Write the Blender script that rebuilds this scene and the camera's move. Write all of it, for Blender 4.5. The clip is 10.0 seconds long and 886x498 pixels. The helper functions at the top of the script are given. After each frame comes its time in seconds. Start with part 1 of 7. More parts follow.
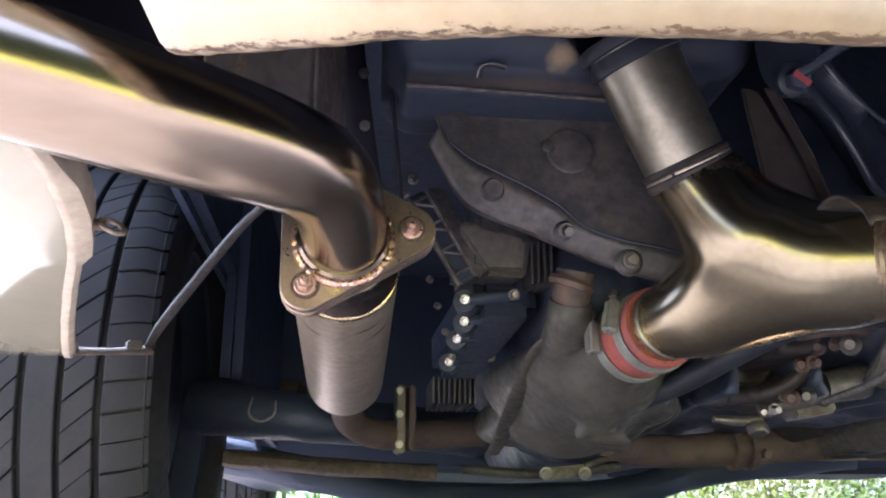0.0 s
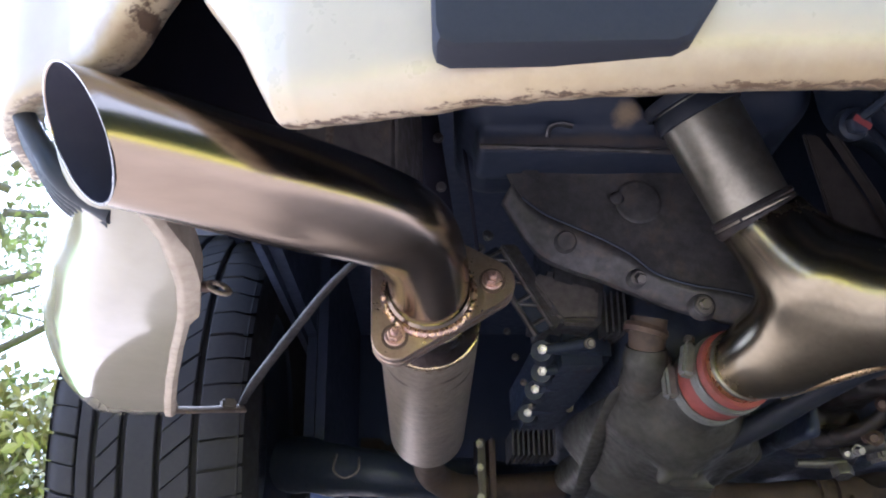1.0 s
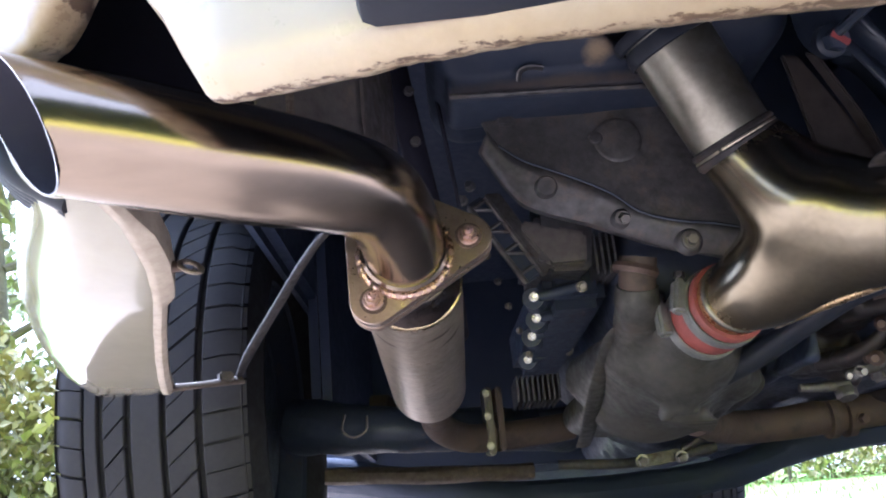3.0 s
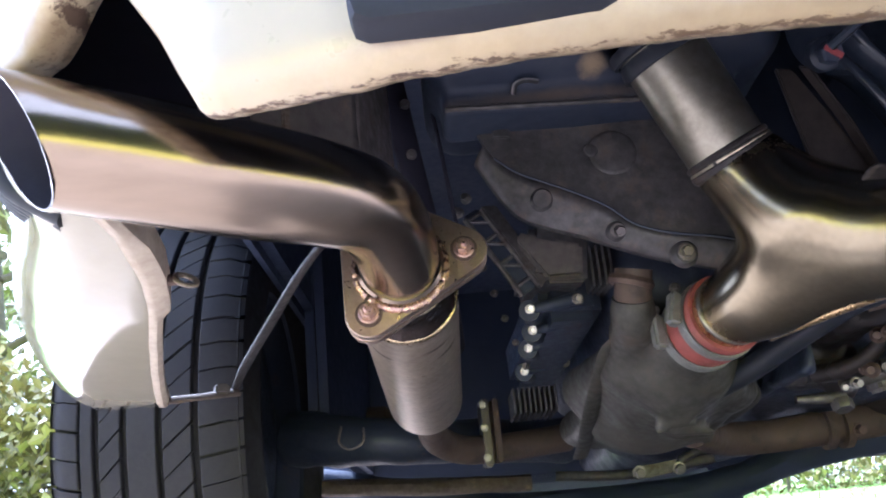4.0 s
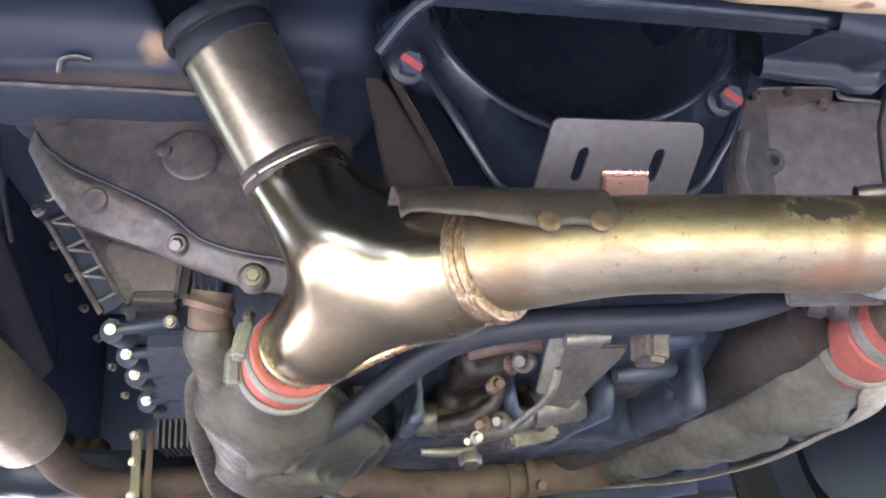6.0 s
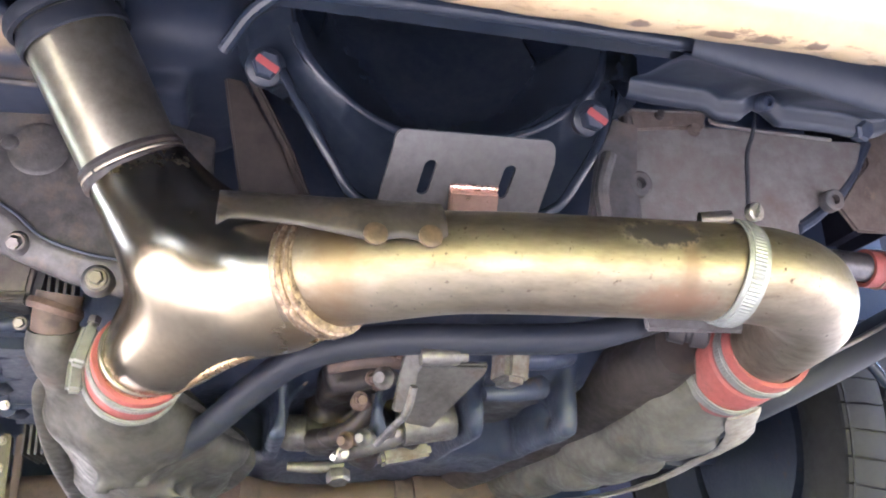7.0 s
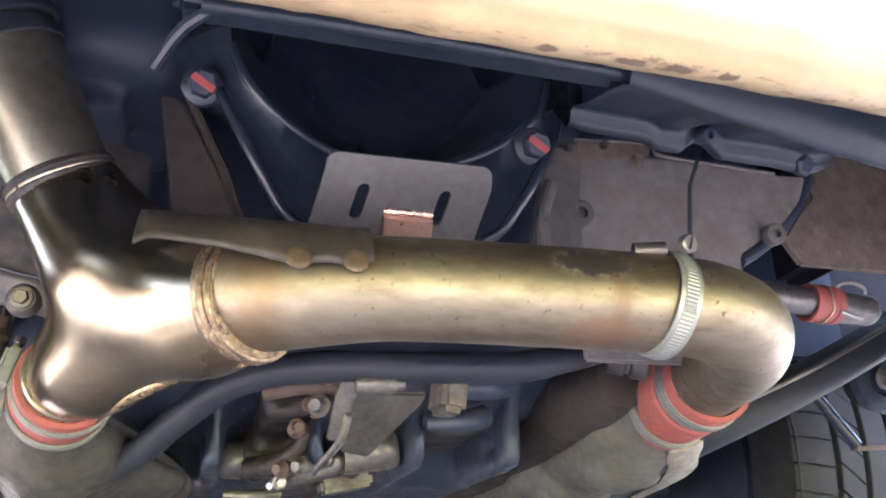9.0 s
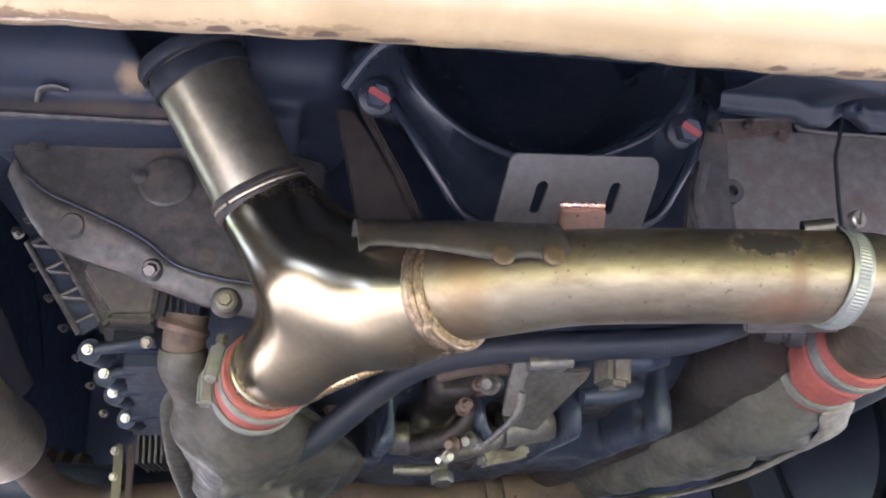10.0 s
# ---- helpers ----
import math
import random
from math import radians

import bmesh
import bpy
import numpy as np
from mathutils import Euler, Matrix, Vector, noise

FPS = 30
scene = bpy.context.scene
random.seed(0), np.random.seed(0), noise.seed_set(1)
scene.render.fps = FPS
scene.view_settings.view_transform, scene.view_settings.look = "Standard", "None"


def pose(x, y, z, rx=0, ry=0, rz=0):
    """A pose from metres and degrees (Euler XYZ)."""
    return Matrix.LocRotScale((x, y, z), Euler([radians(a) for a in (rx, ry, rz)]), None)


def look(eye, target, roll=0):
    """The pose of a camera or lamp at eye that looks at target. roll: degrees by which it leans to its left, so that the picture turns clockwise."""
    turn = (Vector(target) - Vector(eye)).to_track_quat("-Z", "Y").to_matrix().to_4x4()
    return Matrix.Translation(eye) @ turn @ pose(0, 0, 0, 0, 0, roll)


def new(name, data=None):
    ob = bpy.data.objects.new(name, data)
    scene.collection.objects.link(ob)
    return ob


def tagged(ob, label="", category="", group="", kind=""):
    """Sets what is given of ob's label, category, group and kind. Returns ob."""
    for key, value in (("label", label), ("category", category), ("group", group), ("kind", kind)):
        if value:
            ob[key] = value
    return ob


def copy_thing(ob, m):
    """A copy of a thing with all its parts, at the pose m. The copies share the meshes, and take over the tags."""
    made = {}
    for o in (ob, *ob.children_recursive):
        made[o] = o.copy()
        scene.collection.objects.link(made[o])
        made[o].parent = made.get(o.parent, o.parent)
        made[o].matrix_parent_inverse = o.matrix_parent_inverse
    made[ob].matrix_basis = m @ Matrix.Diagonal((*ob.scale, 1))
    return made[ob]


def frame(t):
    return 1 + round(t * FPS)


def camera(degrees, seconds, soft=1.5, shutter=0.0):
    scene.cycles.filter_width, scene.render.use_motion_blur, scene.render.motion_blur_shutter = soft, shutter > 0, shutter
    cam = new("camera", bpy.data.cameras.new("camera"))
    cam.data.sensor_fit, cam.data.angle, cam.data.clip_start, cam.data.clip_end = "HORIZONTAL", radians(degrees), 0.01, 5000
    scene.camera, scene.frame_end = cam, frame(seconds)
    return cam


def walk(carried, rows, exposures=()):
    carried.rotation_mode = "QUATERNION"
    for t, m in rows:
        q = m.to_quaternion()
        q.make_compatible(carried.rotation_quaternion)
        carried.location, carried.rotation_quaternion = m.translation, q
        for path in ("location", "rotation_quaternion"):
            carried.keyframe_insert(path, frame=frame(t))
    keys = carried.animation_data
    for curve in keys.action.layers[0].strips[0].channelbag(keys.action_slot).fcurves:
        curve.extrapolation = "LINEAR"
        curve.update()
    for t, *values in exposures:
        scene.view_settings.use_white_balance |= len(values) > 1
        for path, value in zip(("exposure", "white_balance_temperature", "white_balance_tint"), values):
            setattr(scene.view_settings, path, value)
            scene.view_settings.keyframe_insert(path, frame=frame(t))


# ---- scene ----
cam = camera(53.0, 10.0, soft=2.0)
METRES, EYE, TILT, LEAN, TURN = 0.51, 0.15, 16.8, 0.0, -6.0
ROWS = [
    (0.0, 0.0, 0.0, 0.0, 0.0, 0.0, 0.0),
    (0.5, -0.0365, -0.0501, 0.0002, 1.64, 3.18, 0.78),
    (1.0, -0.0183, -0.0696, -0.0134, 4.25, 4.02, 2.0),
    (1.5, 0.0113, -0.0689, -0.0141, 5.23, 2.8, 3.56),
    (2.0, 0.023, -0.0502, -0.0075, 5.56, 1.58, 5.18),
    (2.5, 0.0264, -0.0411, -0.0039, 5.43, 0.66, 6.61),
    (4.0, 0.0317, -0.0435, 0.0016, 4.99, 1.29, 6.9),
    (4.5, 0.1309, -0.0154, -0.0028, 3.98, 2.03, 5.69),
    (5.0, 0.2748, 0.0672, -0.0194, 1.3, 2.08, 4.37),
    (5.5, 0.3875, 0.129, -0.0354, -1.35, 2.29, 3.18),
    (6.0, 0.4626, 0.15, -0.0401, -3.72, 2.35, 2.16),
    (7.5, 0.6152, 0.1791, -0.0363, -8.53, 3.58, -0.98),
    (8.0, 0.6241, 0.182, -0.0339, -9.51, 4.26, -1.5),
    (8.5, 0.6316, 0.183, -0.0341, -9.86, 4.69, -1.57),
    (9.0, 0.6262, 0.1825, -0.038, -9.21, 4.73, -1.13),
    (9.5, 0.5808, 0.1532, -0.0362, -7.06, 4.15, -0.03),
    (10.0, 0.4987, 0.1127, -0.0183, -4.06, 2.88, 1.83),
]
# the clip's own metering brightens as the dark engine bay fills the picture
METER = [(0.0, 2.68, 4780), (0.5, 2.68, 4900), (1.0, 2.20, 4600), (2.0, 2.27, 4600), (2.5, 2.35, 4640), (4.5, 2.60, 4640), (5.0, 3.15, 4700), (5.5, 3.85, 4760), (6.0, 4.25, 4780),
         (7.5, 4.4, 4900), (8.5, 4.1, 4950), (9.5, 3.75, 4840), (10.0, 3.65, 4720)]
TINT = 17
walk(cam, [(t, pose(0, 0, EYE, TILT, LEAN, TURN) @ pose(METRES * x, METRES * y, METRES * z, 90 + pitch, roll, yaw)) for t, x, y, z, yaw, pitch, roll in ROWS],
     [(t, stops, kelvin, TINT) for t, stops, kelvin in METER])

# ---------------------------------------------------------------- world and sun
SUN_EL, SUN_AZ = 52.0, 318.0         # degrees above the horizon; from the car's nose towards its right
world = bpy.data.worlds.new("daylight")
scene.world = world
world.use_nodes = True
wn = world.node_tree
wn.nodes.clear()
sky = wn.nodes.new("ShaderNodeTexSky")
sky.sky_type, sky.sun_disc = "NISHITA", False
sky.sun_elevation, sky.sun_rotation = radians(SUN_EL), radians(SUN_AZ)
sky.air_density, sky.dust_density, sky.ozone_density = 1.0, 10.0, 0.6
wb = wn.nodes.new("ShaderNodeBackground")
wb.inputs["Strength"].default_value = 0.15
wo = wn.nodes.new("ShaderNodeOutputWorld")
# high thin cloud: the blue is veiled with even white
veil = wn.nodes.new("ShaderNodeMix")
veil.data_type = "RGBA"
veil.inputs[0].default_value = 0.55
veil.inputs[7].default_value = (6.2, 6.2, 6.3, 1)
wn.links.new(sky.outputs[0], veil.inputs[6])
wn.links.new(veil.outputs[2], wb.inputs[0])
wn.links.new(wb.outputs[0], wo.inputs[0])
sun = new("sun", bpy.data.lights.new("sun", "SUN"))
sun.data.energy, sun.data.angle, sun.data.color = 2.3, radians(8.0), (1.0, 0.94, 0.84)
a, e = radians(SUN_AZ), radians(SUN_EL)
sun.matrix_world = look((0, 0, 9), Vector((0, 0, 9)) - Vector((math.sin(a) * math.cos(e), math.cos(a) * math.cos(e), math.sin(e))))


# ---------------------------------------------------------------- materials
def material(name, c1, c2=None, rough=0.5, metal=0.0, big=8.0, fine=90.0, amount=0.5, bump=0.2, rough_var=0.15,
             spots=None, spot_at=0.62, spot_scale=30.0, spot_soft=0.06, stretch=(1, 1, 1), coat=0.0, islands=False, spec=0.5,
             bump_scale=None):
    """Two scales of colour variation, fine relief, and stains (spots) with edges of their own."""
    m = bpy.data.materials.new(name)
    m.use_nodes = True
    t = m.node_tree
    b = t.nodes["Principled BSDF"]
    c2 = c2 or tuple(v * 0.7 for v in c1)

    def node(kind, **sets):
        n = t.nodes.new(kind)
        for k, v in sets.items():
            n.inputs[k].default_value = v
        return n

    co = node("ShaderNodeTexCoord")
    mp = node("ShaderNodeMapping", Scale=stretch)
    t.links.new(co.outputs["Object"], mp.inputs[0])
    n1 = node("ShaderNodeTexNoise", Scale=big, Detail=5.0, Roughness=0.6)
    n2 = node("ShaderNodeTexNoise", Scale=fine, Detail=4.0, Roughness=0.65)
    for n in (n1, n2):
        t.links.new(mp.outputs[0], n.inputs["Vector"])
    add = node("ShaderNodeMath")
    add.operation = "ADD"
    t.links.new(n1.outputs[0], add.inputs[0])
    t.links.new(n2.outputs[0], add.inputs[1])
    ramp = node("ShaderNodeMapRange")
    ramp.inputs["From Min"].default_value, ramp.inputs["From Max"].default_value = 1.0 - 0.28, 1.0 + 0.28
    t.links.new(add.outputs[0], ramp.inputs["Value"])
    mix = node("ShaderNodeMix")
    mix.data_type = "RGBA"
    mix.inputs[6].default_value, mix.inputs[7].default_value = (*c1, 1), (*[a * (1 - amount) + q * amount for a, q in zip(c1, c2)], 1)
    t.links.new(ramp.outputs[0], mix.inputs[0])
    colour = mix.outputs[2]
    if islands:
        geo = node("ShaderNodeNewGeometry")
        hs = node("ShaderNodeHueSaturation")
        mr = node("ShaderNodeMapRange")
        mr.inputs["To Min"].default_value, mr.inputs["To Max"].default_value = 0.55, 1.5
        t.links.new(geo.outputs["Random Per Island"], mr.inputs["Value"])
        t.links.new(mr.outputs[0], hs.inputs["Value"])
        t.links.new(colour, hs.inputs["Color"])
        colour = hs.outputs[0]
    rv = node("ShaderNodeMapRange")
    rv.inputs["From Min"].default_value, rv.inputs["From Max"].default_value = 0.3, 0.7
    rv.inputs["To Min"].default_value, rv.inputs["To Max"].default_value = max(0.03, rough - rough_var), min(1.0, rough + rough_var)
    t.links.new(n2.outputs[0], rv.inputs["Value"])
    roughness = rv.outputs[0]
    if spots:
        n3 = node("ShaderNodeTexNoise", Scale=spot_scale, Detail=7.0, Roughness=0.7)
        t.links.new(co.outputs["Object"], n3.inputs["Vector"])
        sr = node("ShaderNodeMapRange")
        sr.inputs["From Min"].default_value, sr.inputs["From Max"].default_value = spot_at - spot_soft, spot_at + spot_soft
        t.links.new(n3.outputs[0], sr.inputs["Value"])
        mx = node("ShaderNodeMix")
        mx.data_type = "RGBA"
        mx.inputs[7].default_value = (*spots, 1)
        t.links.new(sr.outputs[0], mx.inputs[0])
        t.links.new(colour, mx.inputs[6])
        colour = mx.outputs[2]
        rm = node("ShaderNodeMix")
        rm.inputs[3].default_value = 0.85
        t.links.new(sr.outputs[0], rm.inputs[0])
        t.links.new(roughness, rm.inputs[2])
        roughness = rm.outputs[0]
        if metal > 0:
            mm = node("ShaderNodeMapRange")
            mm.inputs["To Min"].default_value, mm.inputs["To Max"].default_value = metal, metal * 0.2
            t.links.new(sr.outputs[0], mm.inputs["Value"])
            t.links.new(mm.outputs[0], b.inputs["Metallic"])
    t.links.new(colour, b.inputs["Base Color"])
    t.links.new(roughness, b.inputs["Roughness"])
    b.inputs["Metallic"].default_value = metal
    b.inputs["Coat Weight"].default_value = coat
    b.inputs["Specular IOR Level"].default_value = spec
    if bump:
        bp = node("ShaderNodeBump", Strength=bump, Distance=0.002)
        src = n2
        if bump_scale:
            src = node("ShaderNodeTexNoise", Scale=bump_scale, Detail=4.0)
            t.links.new(mp.outputs[0], src.inputs["Vector"])
        t.links.new(src.outputs[0], bp.inputs["Height"])
        t.links.new(bp.outputs[0], b.inputs["Normal"])
    m["base"] = name
    return m


def rusty_edge(name, paint, low, high, rust=(0.13, 0.07, 0.035), rust2=(0.05, 0.033, 0.022)):
    """White paint whose edge is stained tan and chipped to rust, from low to high metres in from the edge."""
    m = material(name, paint, tuple(v * 0.86 for v in paint), rough=0.32, big=5, fine=60, amount=0.6, bump=0.03, coat=0.5, rough_var=0.08)
    t = m.node_tree
    b = t.nodes["Principled BSDF"]
    old = b.inputs["Base Color"].links[0].from_socket

    def node(kind, **sets):
        n = t.nodes.new(kind)
        for k, v in sets.items():
            n.inputs[k].default_value = v
        return n

    def maths(op, x, y):
        n = node("ShaderNodeMath")
        n.operation = op
        for k, v in enumerate((x, y)):
            if isinstance(v, (int, float)):
                n.inputs[k].default_value = v
            else:
                t.links.new(v, n.inputs[k])
        return n.outputs[0]

    co = node("ShaderNodeTexCoord")
    rise = node("ShaderNodeAttribute")
    rise.attribute_name = "rise"
    wide = node("ShaderNodeTexNoise", Scale=22.0, Detail=6.0, Roughness=0.65)
    tiny = node("ShaderNodeTexNoise", Scale=170.0, Detail=6.0, Roughness=0.75)
    mpn = node("ShaderNodeMapping", Scale=(0.55, 1, 1.5))
    t.links.new(co.outputs["Object"], mpn.inputs[0])
    for n in (wide, tiny):
        t.links.new(mpn.outputs[0], n.inputs["Vector"])
    h = node("ShaderNodeMapRange")
    h.inputs["From Min"].default_value, h.inputs["From Max"].default_value = low, high
    h.inputs["To Min"].default_value, h.inputs["To Max"].default_value = 1.0, 0.0
    t.links.new(rise.outputs["Fac"], h.inputs["Value"])
    s1 = maths("ADD", h.outputs[0], maths("MULTIPLY", maths("SUBTRACT", wide.outputs[0], 0.5), 1.3))
    stain_tint = node("ShaderNodeMapRange")
    stain_tint.inputs["From Min"].default_value, stain_tint.inputs["From Max"].default_value = 0.15, 1.05
    t.links.new(s1, stain_tint.inputs["Value"])
    thin = node("ShaderNodeMapRange")
    thin.inputs["From Min"].default_value, thin.inputs["From Max"].default_value = 0.0, 0.0024
    thin.inputs["To Min"].default_value, thin.inputs["To Max"].default_value = 1.0, 0.0
    t.links.new(rise.outputs["Fac"], thin.inputs["Value"])
    region = node("ShaderNodeTexNoise", Scale=5.0, Detail=2.0)
    t.links.new(co.outputs["Object"], region.inputs["Vector"])
    s2 = maths("ADD", maths("MULTIPLY", maths("ADD", maths("MULTIPLY", thin.outputs[0], 0.42), maths("MULTIPLY", h.outputs[0], 0.15)), 1.0), tiny.outputs[0])
    s2 = maths("ADD", s2, maths("MULTIPLY", maths("SUBTRACT", wide.outputs[0], 0.5), 0.32))
    s2 = maths("ADD", s2, maths("MULTIPLY", maths("SUBTRACT", region.outputs[0], 0.5), 0.35))
    chip = node("ShaderNodeMapRange")
    chip.inputs["From Min"].default_value, chip.inputs["From Max"].default_value = 1.05, 1.13
    t.links.new(s2, chip.inputs["Value"])
    gate = maths("MULTIPLY", chip.outputs[0], maths("GREATER_THAN", h.outputs[0], 0.05))
    axis = node("ShaderNodeSeparateXYZ")
    t.links.new(co.outputs["Object"], axis.inputs[0])
    side = node("ShaderNodeMapRange")
    side.inputs["From Min"].default_value, side.inputs["From Max"].default_value = 0.02, 0.36
    side.inputs["To Min"].default_value, side.inputs["To Max"].default_value = 0.6, 0.85
    t.links.new(axis.outputs[0], side.inputs["Value"])
    mx1 = node("ShaderNodeMix")
    mx1.data_type = "RGBA"
    mx1.inputs[7].default_value = (0.55, 0.41, 0.21, 1)
    t.links.new(maths("MULTIPLY", stain_tint.outputs[0], side.outputs[0]), mx1.inputs[0])
    t.links.new(old, mx1.inputs[6])
    rmix = node("ShaderNodeMix")
    rmix.data_type = "RGBA"
    rmix.inputs[6].default_value, rmix.inputs[7].default_value = (*rust, 1), (*rust2, 1)
    t.links.new(wide.outputs[0], rmix.inputs[0])
    mx2 = node("ShaderNodeMix")
    mx2.data_type = "RGBA"
    t.links.new(gate, mx2.inputs[0])
    t.links.new(mx1.outputs[2], mx2.inputs[6])
    t.links.new(rmix.outputs[2], mx2.inputs[7])
    t.links.new(mx2.outputs[2], b.inputs["Base Color"])
    return m


def stain_tint(m, centre, radii, colour, rough=0.8, grain=60.0, ragged=1.0, edge=0.06, strength=1.0, metal=None):
    """Tints the metal round a place of the part, for stains, painted shade or reflections, with a ragged or soft
    outline.
    """
    t = m.node_tree
    b = t.nodes["Principled BSDF"]

    def node(kind, **sets):
        n = t.nodes.new(kind)
        for k, v in sets.items():
            n.inputs[k].default_value = v
        return n

    co = node("ShaderNodeTexCoord")
    mp = node("ShaderNodeMapping", Location=tuple(-c / r for c, r in zip(centre, radii)), Scale=tuple(1 / r for r in radii))
    t.links.new(co.outputs["Object"], mp.inputs[0])
    far = node("ShaderNodeVectorMath")
    far.operation = "LENGTH"
    t.links.new(mp.outputs[0], far.inputs[0])
    nz = node("ShaderNodeTexNoise", Scale=grain, Detail=6.0, Roughness=0.7)
    t.links.new(co.outputs["Object"], nz.inputs["Vector"])
    wave = node("ShaderNodeMath")
    wave.operation = "MULTIPLY_ADD"
    wave.inputs[1].default_value = ragged
    t.links.new(nz.outputs[0], wave.inputs[0])
    t.links.new(far.outputs["Value"], wave.inputs[2])
    mask = node("ShaderNodeMapRange")
    limit = 0.75 + 0.5 * ragged
    mask.inputs["From Min"].default_value, mask.inputs["From Max"].default_value = limit + edge, limit - edge
    mask.inputs["To Min"].default_value, mask.inputs["To Max"].default_value = 0.0, strength
    t.links.new(wave.outputs[0], mask.inputs["Value"])
    for socket, value in (("Base Color", (*colour, 1)), ("Roughness", rough), ("Metallic", metal)):
        if value is None:
            continue
        mx = node("ShaderNodeMix")
        k = (6, 7, 2) if socket == "Base Color" else (2, 3, 0)
        if socket == "Base Color":
            mx.data_type = "RGBA"
        mx.inputs[k[1]].default_value = value
        t.links.new(mask.outputs[0], mx.inputs[0])
        if b.inputs[socket].links:
            t.links.new(b.inputs[socket].links[0].from_socket, mx.inputs[k[0]])
        else:
            mx.inputs[k[0]].default_value = b.inputs[socket].default_value
        t.links.new(mx.outputs[k[2]], b.inputs[socket])


STEEL_TIP = material("polished_stainless", (0.305, 0.248, 0.19), (0.248, 0.197, 0.148), rough=0.19, metal=1.0, big=6, fine=140, amount=0.6, bump=0.0,
                     rough_var=0.015, stretch=(0.25, 1, 1))
STEEL_Y = material("polished_merge_steel", (0.315, 0.276, 0.192), (0.238, 0.197, 0.128), rough=0.23, metal=1.0, big=16, fine=170, amount=0.9, bump=0.012, rough_var=0.03,
                   spots=(0.10, 0.07, 0.045), spot_at=0.70, spot_scale=170, spot_soft=0.02)
STEEL_PIPE = material("aged_pipe_steel", (0.56, 0.50, 0.395), (0.30, 0.24, 0.165), rough=0.43, metal=1.0, big=14, fine=120, amount=0.8, bump=0.025,
                      rough_var=0.04, spots=(0.10, 0.065, 0.04), spot_at=0.675, spot_scale=150, spot_soft=0.02, stretch=(0.5, 1, 1))
STEEL_CROSS = material("stained_cross_pipe_steel", (0.31, 0.27, 0.198), (0.17, 0.138, 0.095), rough=0.48, metal=1.0, big=24, fine=120, amount=1.0, bump=0.06,
                       rough_var=0.04, spots=(0.08, 0.055, 0.035), spot_at=0.645, spot_scale=230, spot_soft=0.02, stretch=(0.35, 1, 1))
stain_tint(STEEL_CROSS, (0.532, 0.455, 0.30), (0.007, 0.06, 0.06), (0.17, 0.12, 0.08), 0.55, 110.0, 1.3, 0.4, 0.7)
stain_tint(STEEL_CROSS, (0.519, 0.454, 0.3165), (0.026, 0.03, 0.012), (0.010, 0.007, 0.005), 0.85, 170.0, 1.4, 0.12, metal=0.1)
stain_tint(STEEL_CROSS, (0.525, 0.462, 0.281), (0.028, 0.02, 0.009), (0.24, 0.15, 0.10), 0.6, 130.0, 1.6, 0.35, 0.8)
stain_tint(STEEL_CROSS, (0.352, 0.49, 0.305), (0.018, 0.06, 0.06), (0.20, 0.14, 0.08), 0.5, 90.0, 1.2, 0.4, 0.75)
stain_tint(STEEL_CROSS, (0.555, 0.46, 0.332), (0.045, 0.03, 0.012), (0.25, 0.18, 0.12), 0.5, 60.0, 1.0, 0.45, 0.6)
# Yellow-green on the elbow: a grass reflection painted into the steel.
stain_tint(STEEL_CROSS, (0.67, 0.50, 0.32), (0.03, 0.05, 0.018), (0.42, 0.40, 0.20), 0.42, 40.0, 0.8, 0.5, 0.7)
stain_tint(STEEL_Y, (0.345, 0.515, 0.305), (0.022, 0.05, 0.06), (0.26, 0.18, 0.10), 0.4, 90.0, 1.2, 0.45, 0.8)
stain_tint(STEEL_Y, (0.240, 0.580, 0.385), (0.05, 0.05, 0.013), (0.40, 0.30, 0.16), 0.35, 70.0, 1.0, 0.5, 0.7)
stain_tint(STEEL_Y, (0.245, 0.655, 0.295), (0.05, 0.022, 0.05), (0.50, 0.38, 0.19), 0.3, 60.0, 0.8, 0.5, 0.8)
STEEL_DULL = material("dull_grey_steel", (0.16, 0.155, 0.155), (0.10, 0.095, 0.092), rough=0.42, metal=0.8, big=20, fine=150, amount=0.8, bump=0.12,
                      spots=(0.12, 0.08, 0.06), spot_at=0.74, spot_scale=60)
FLANGE_STEEL = material("flange_steel", (0.45, 0.355, 0.28), (0.32, 0.245, 0.19), rough=0.38, metal=0.95, big=25, fine=200, amount=0.8, bump=0.1,
                        spots=(0.22, 0.12, 0.08), spot_at=0.68, spot_scale=60)
WELD = material("heat_tinted_weld", (0.62, 0.42, 0.24), (0.42, 0.30, 0.32), rough=0.28, metal=1.0, big=60, fine=300, amount=1.0, bump=0.5, bump_scale=260)
COPPER = material("heat_tinted_tab", (0.58, 0.40, 0.31), (0.45, 0.30, 0.24), rough=0.4, metal=0.9, big=50, fine=220, bump=0.1)
ZINC = material("zinc_plated", (0.33, 0.34, 0.32), (0.22, 0.22, 0.20), rough=0.48, metal=0.75, big=40, fine=250, bump=0.06)
SHEET = material("heat_exchanger_sheet", (0.092, 0.088, 0.076), (0.046, 0.044, 0.038), rough=0.55, metal=0.35, big=16, fine=110, amount=1.0, bump=0.2,
                 spots=(0.10, 0.075, 0.055), spot_at=0.66, spot_scale=22, spot_soft=0.1)
RUSTY = material("rusty_pipe", (0.08, 0.06, 0.05), (0.125, 0.09, 0.07), rough=0.7, metal=0.3, big=28, fine=140, amount=1.0, bump=0.3,
                 spots=(0.06, 0.045, 0.04), spot_at=0.6, spot_scale=25)
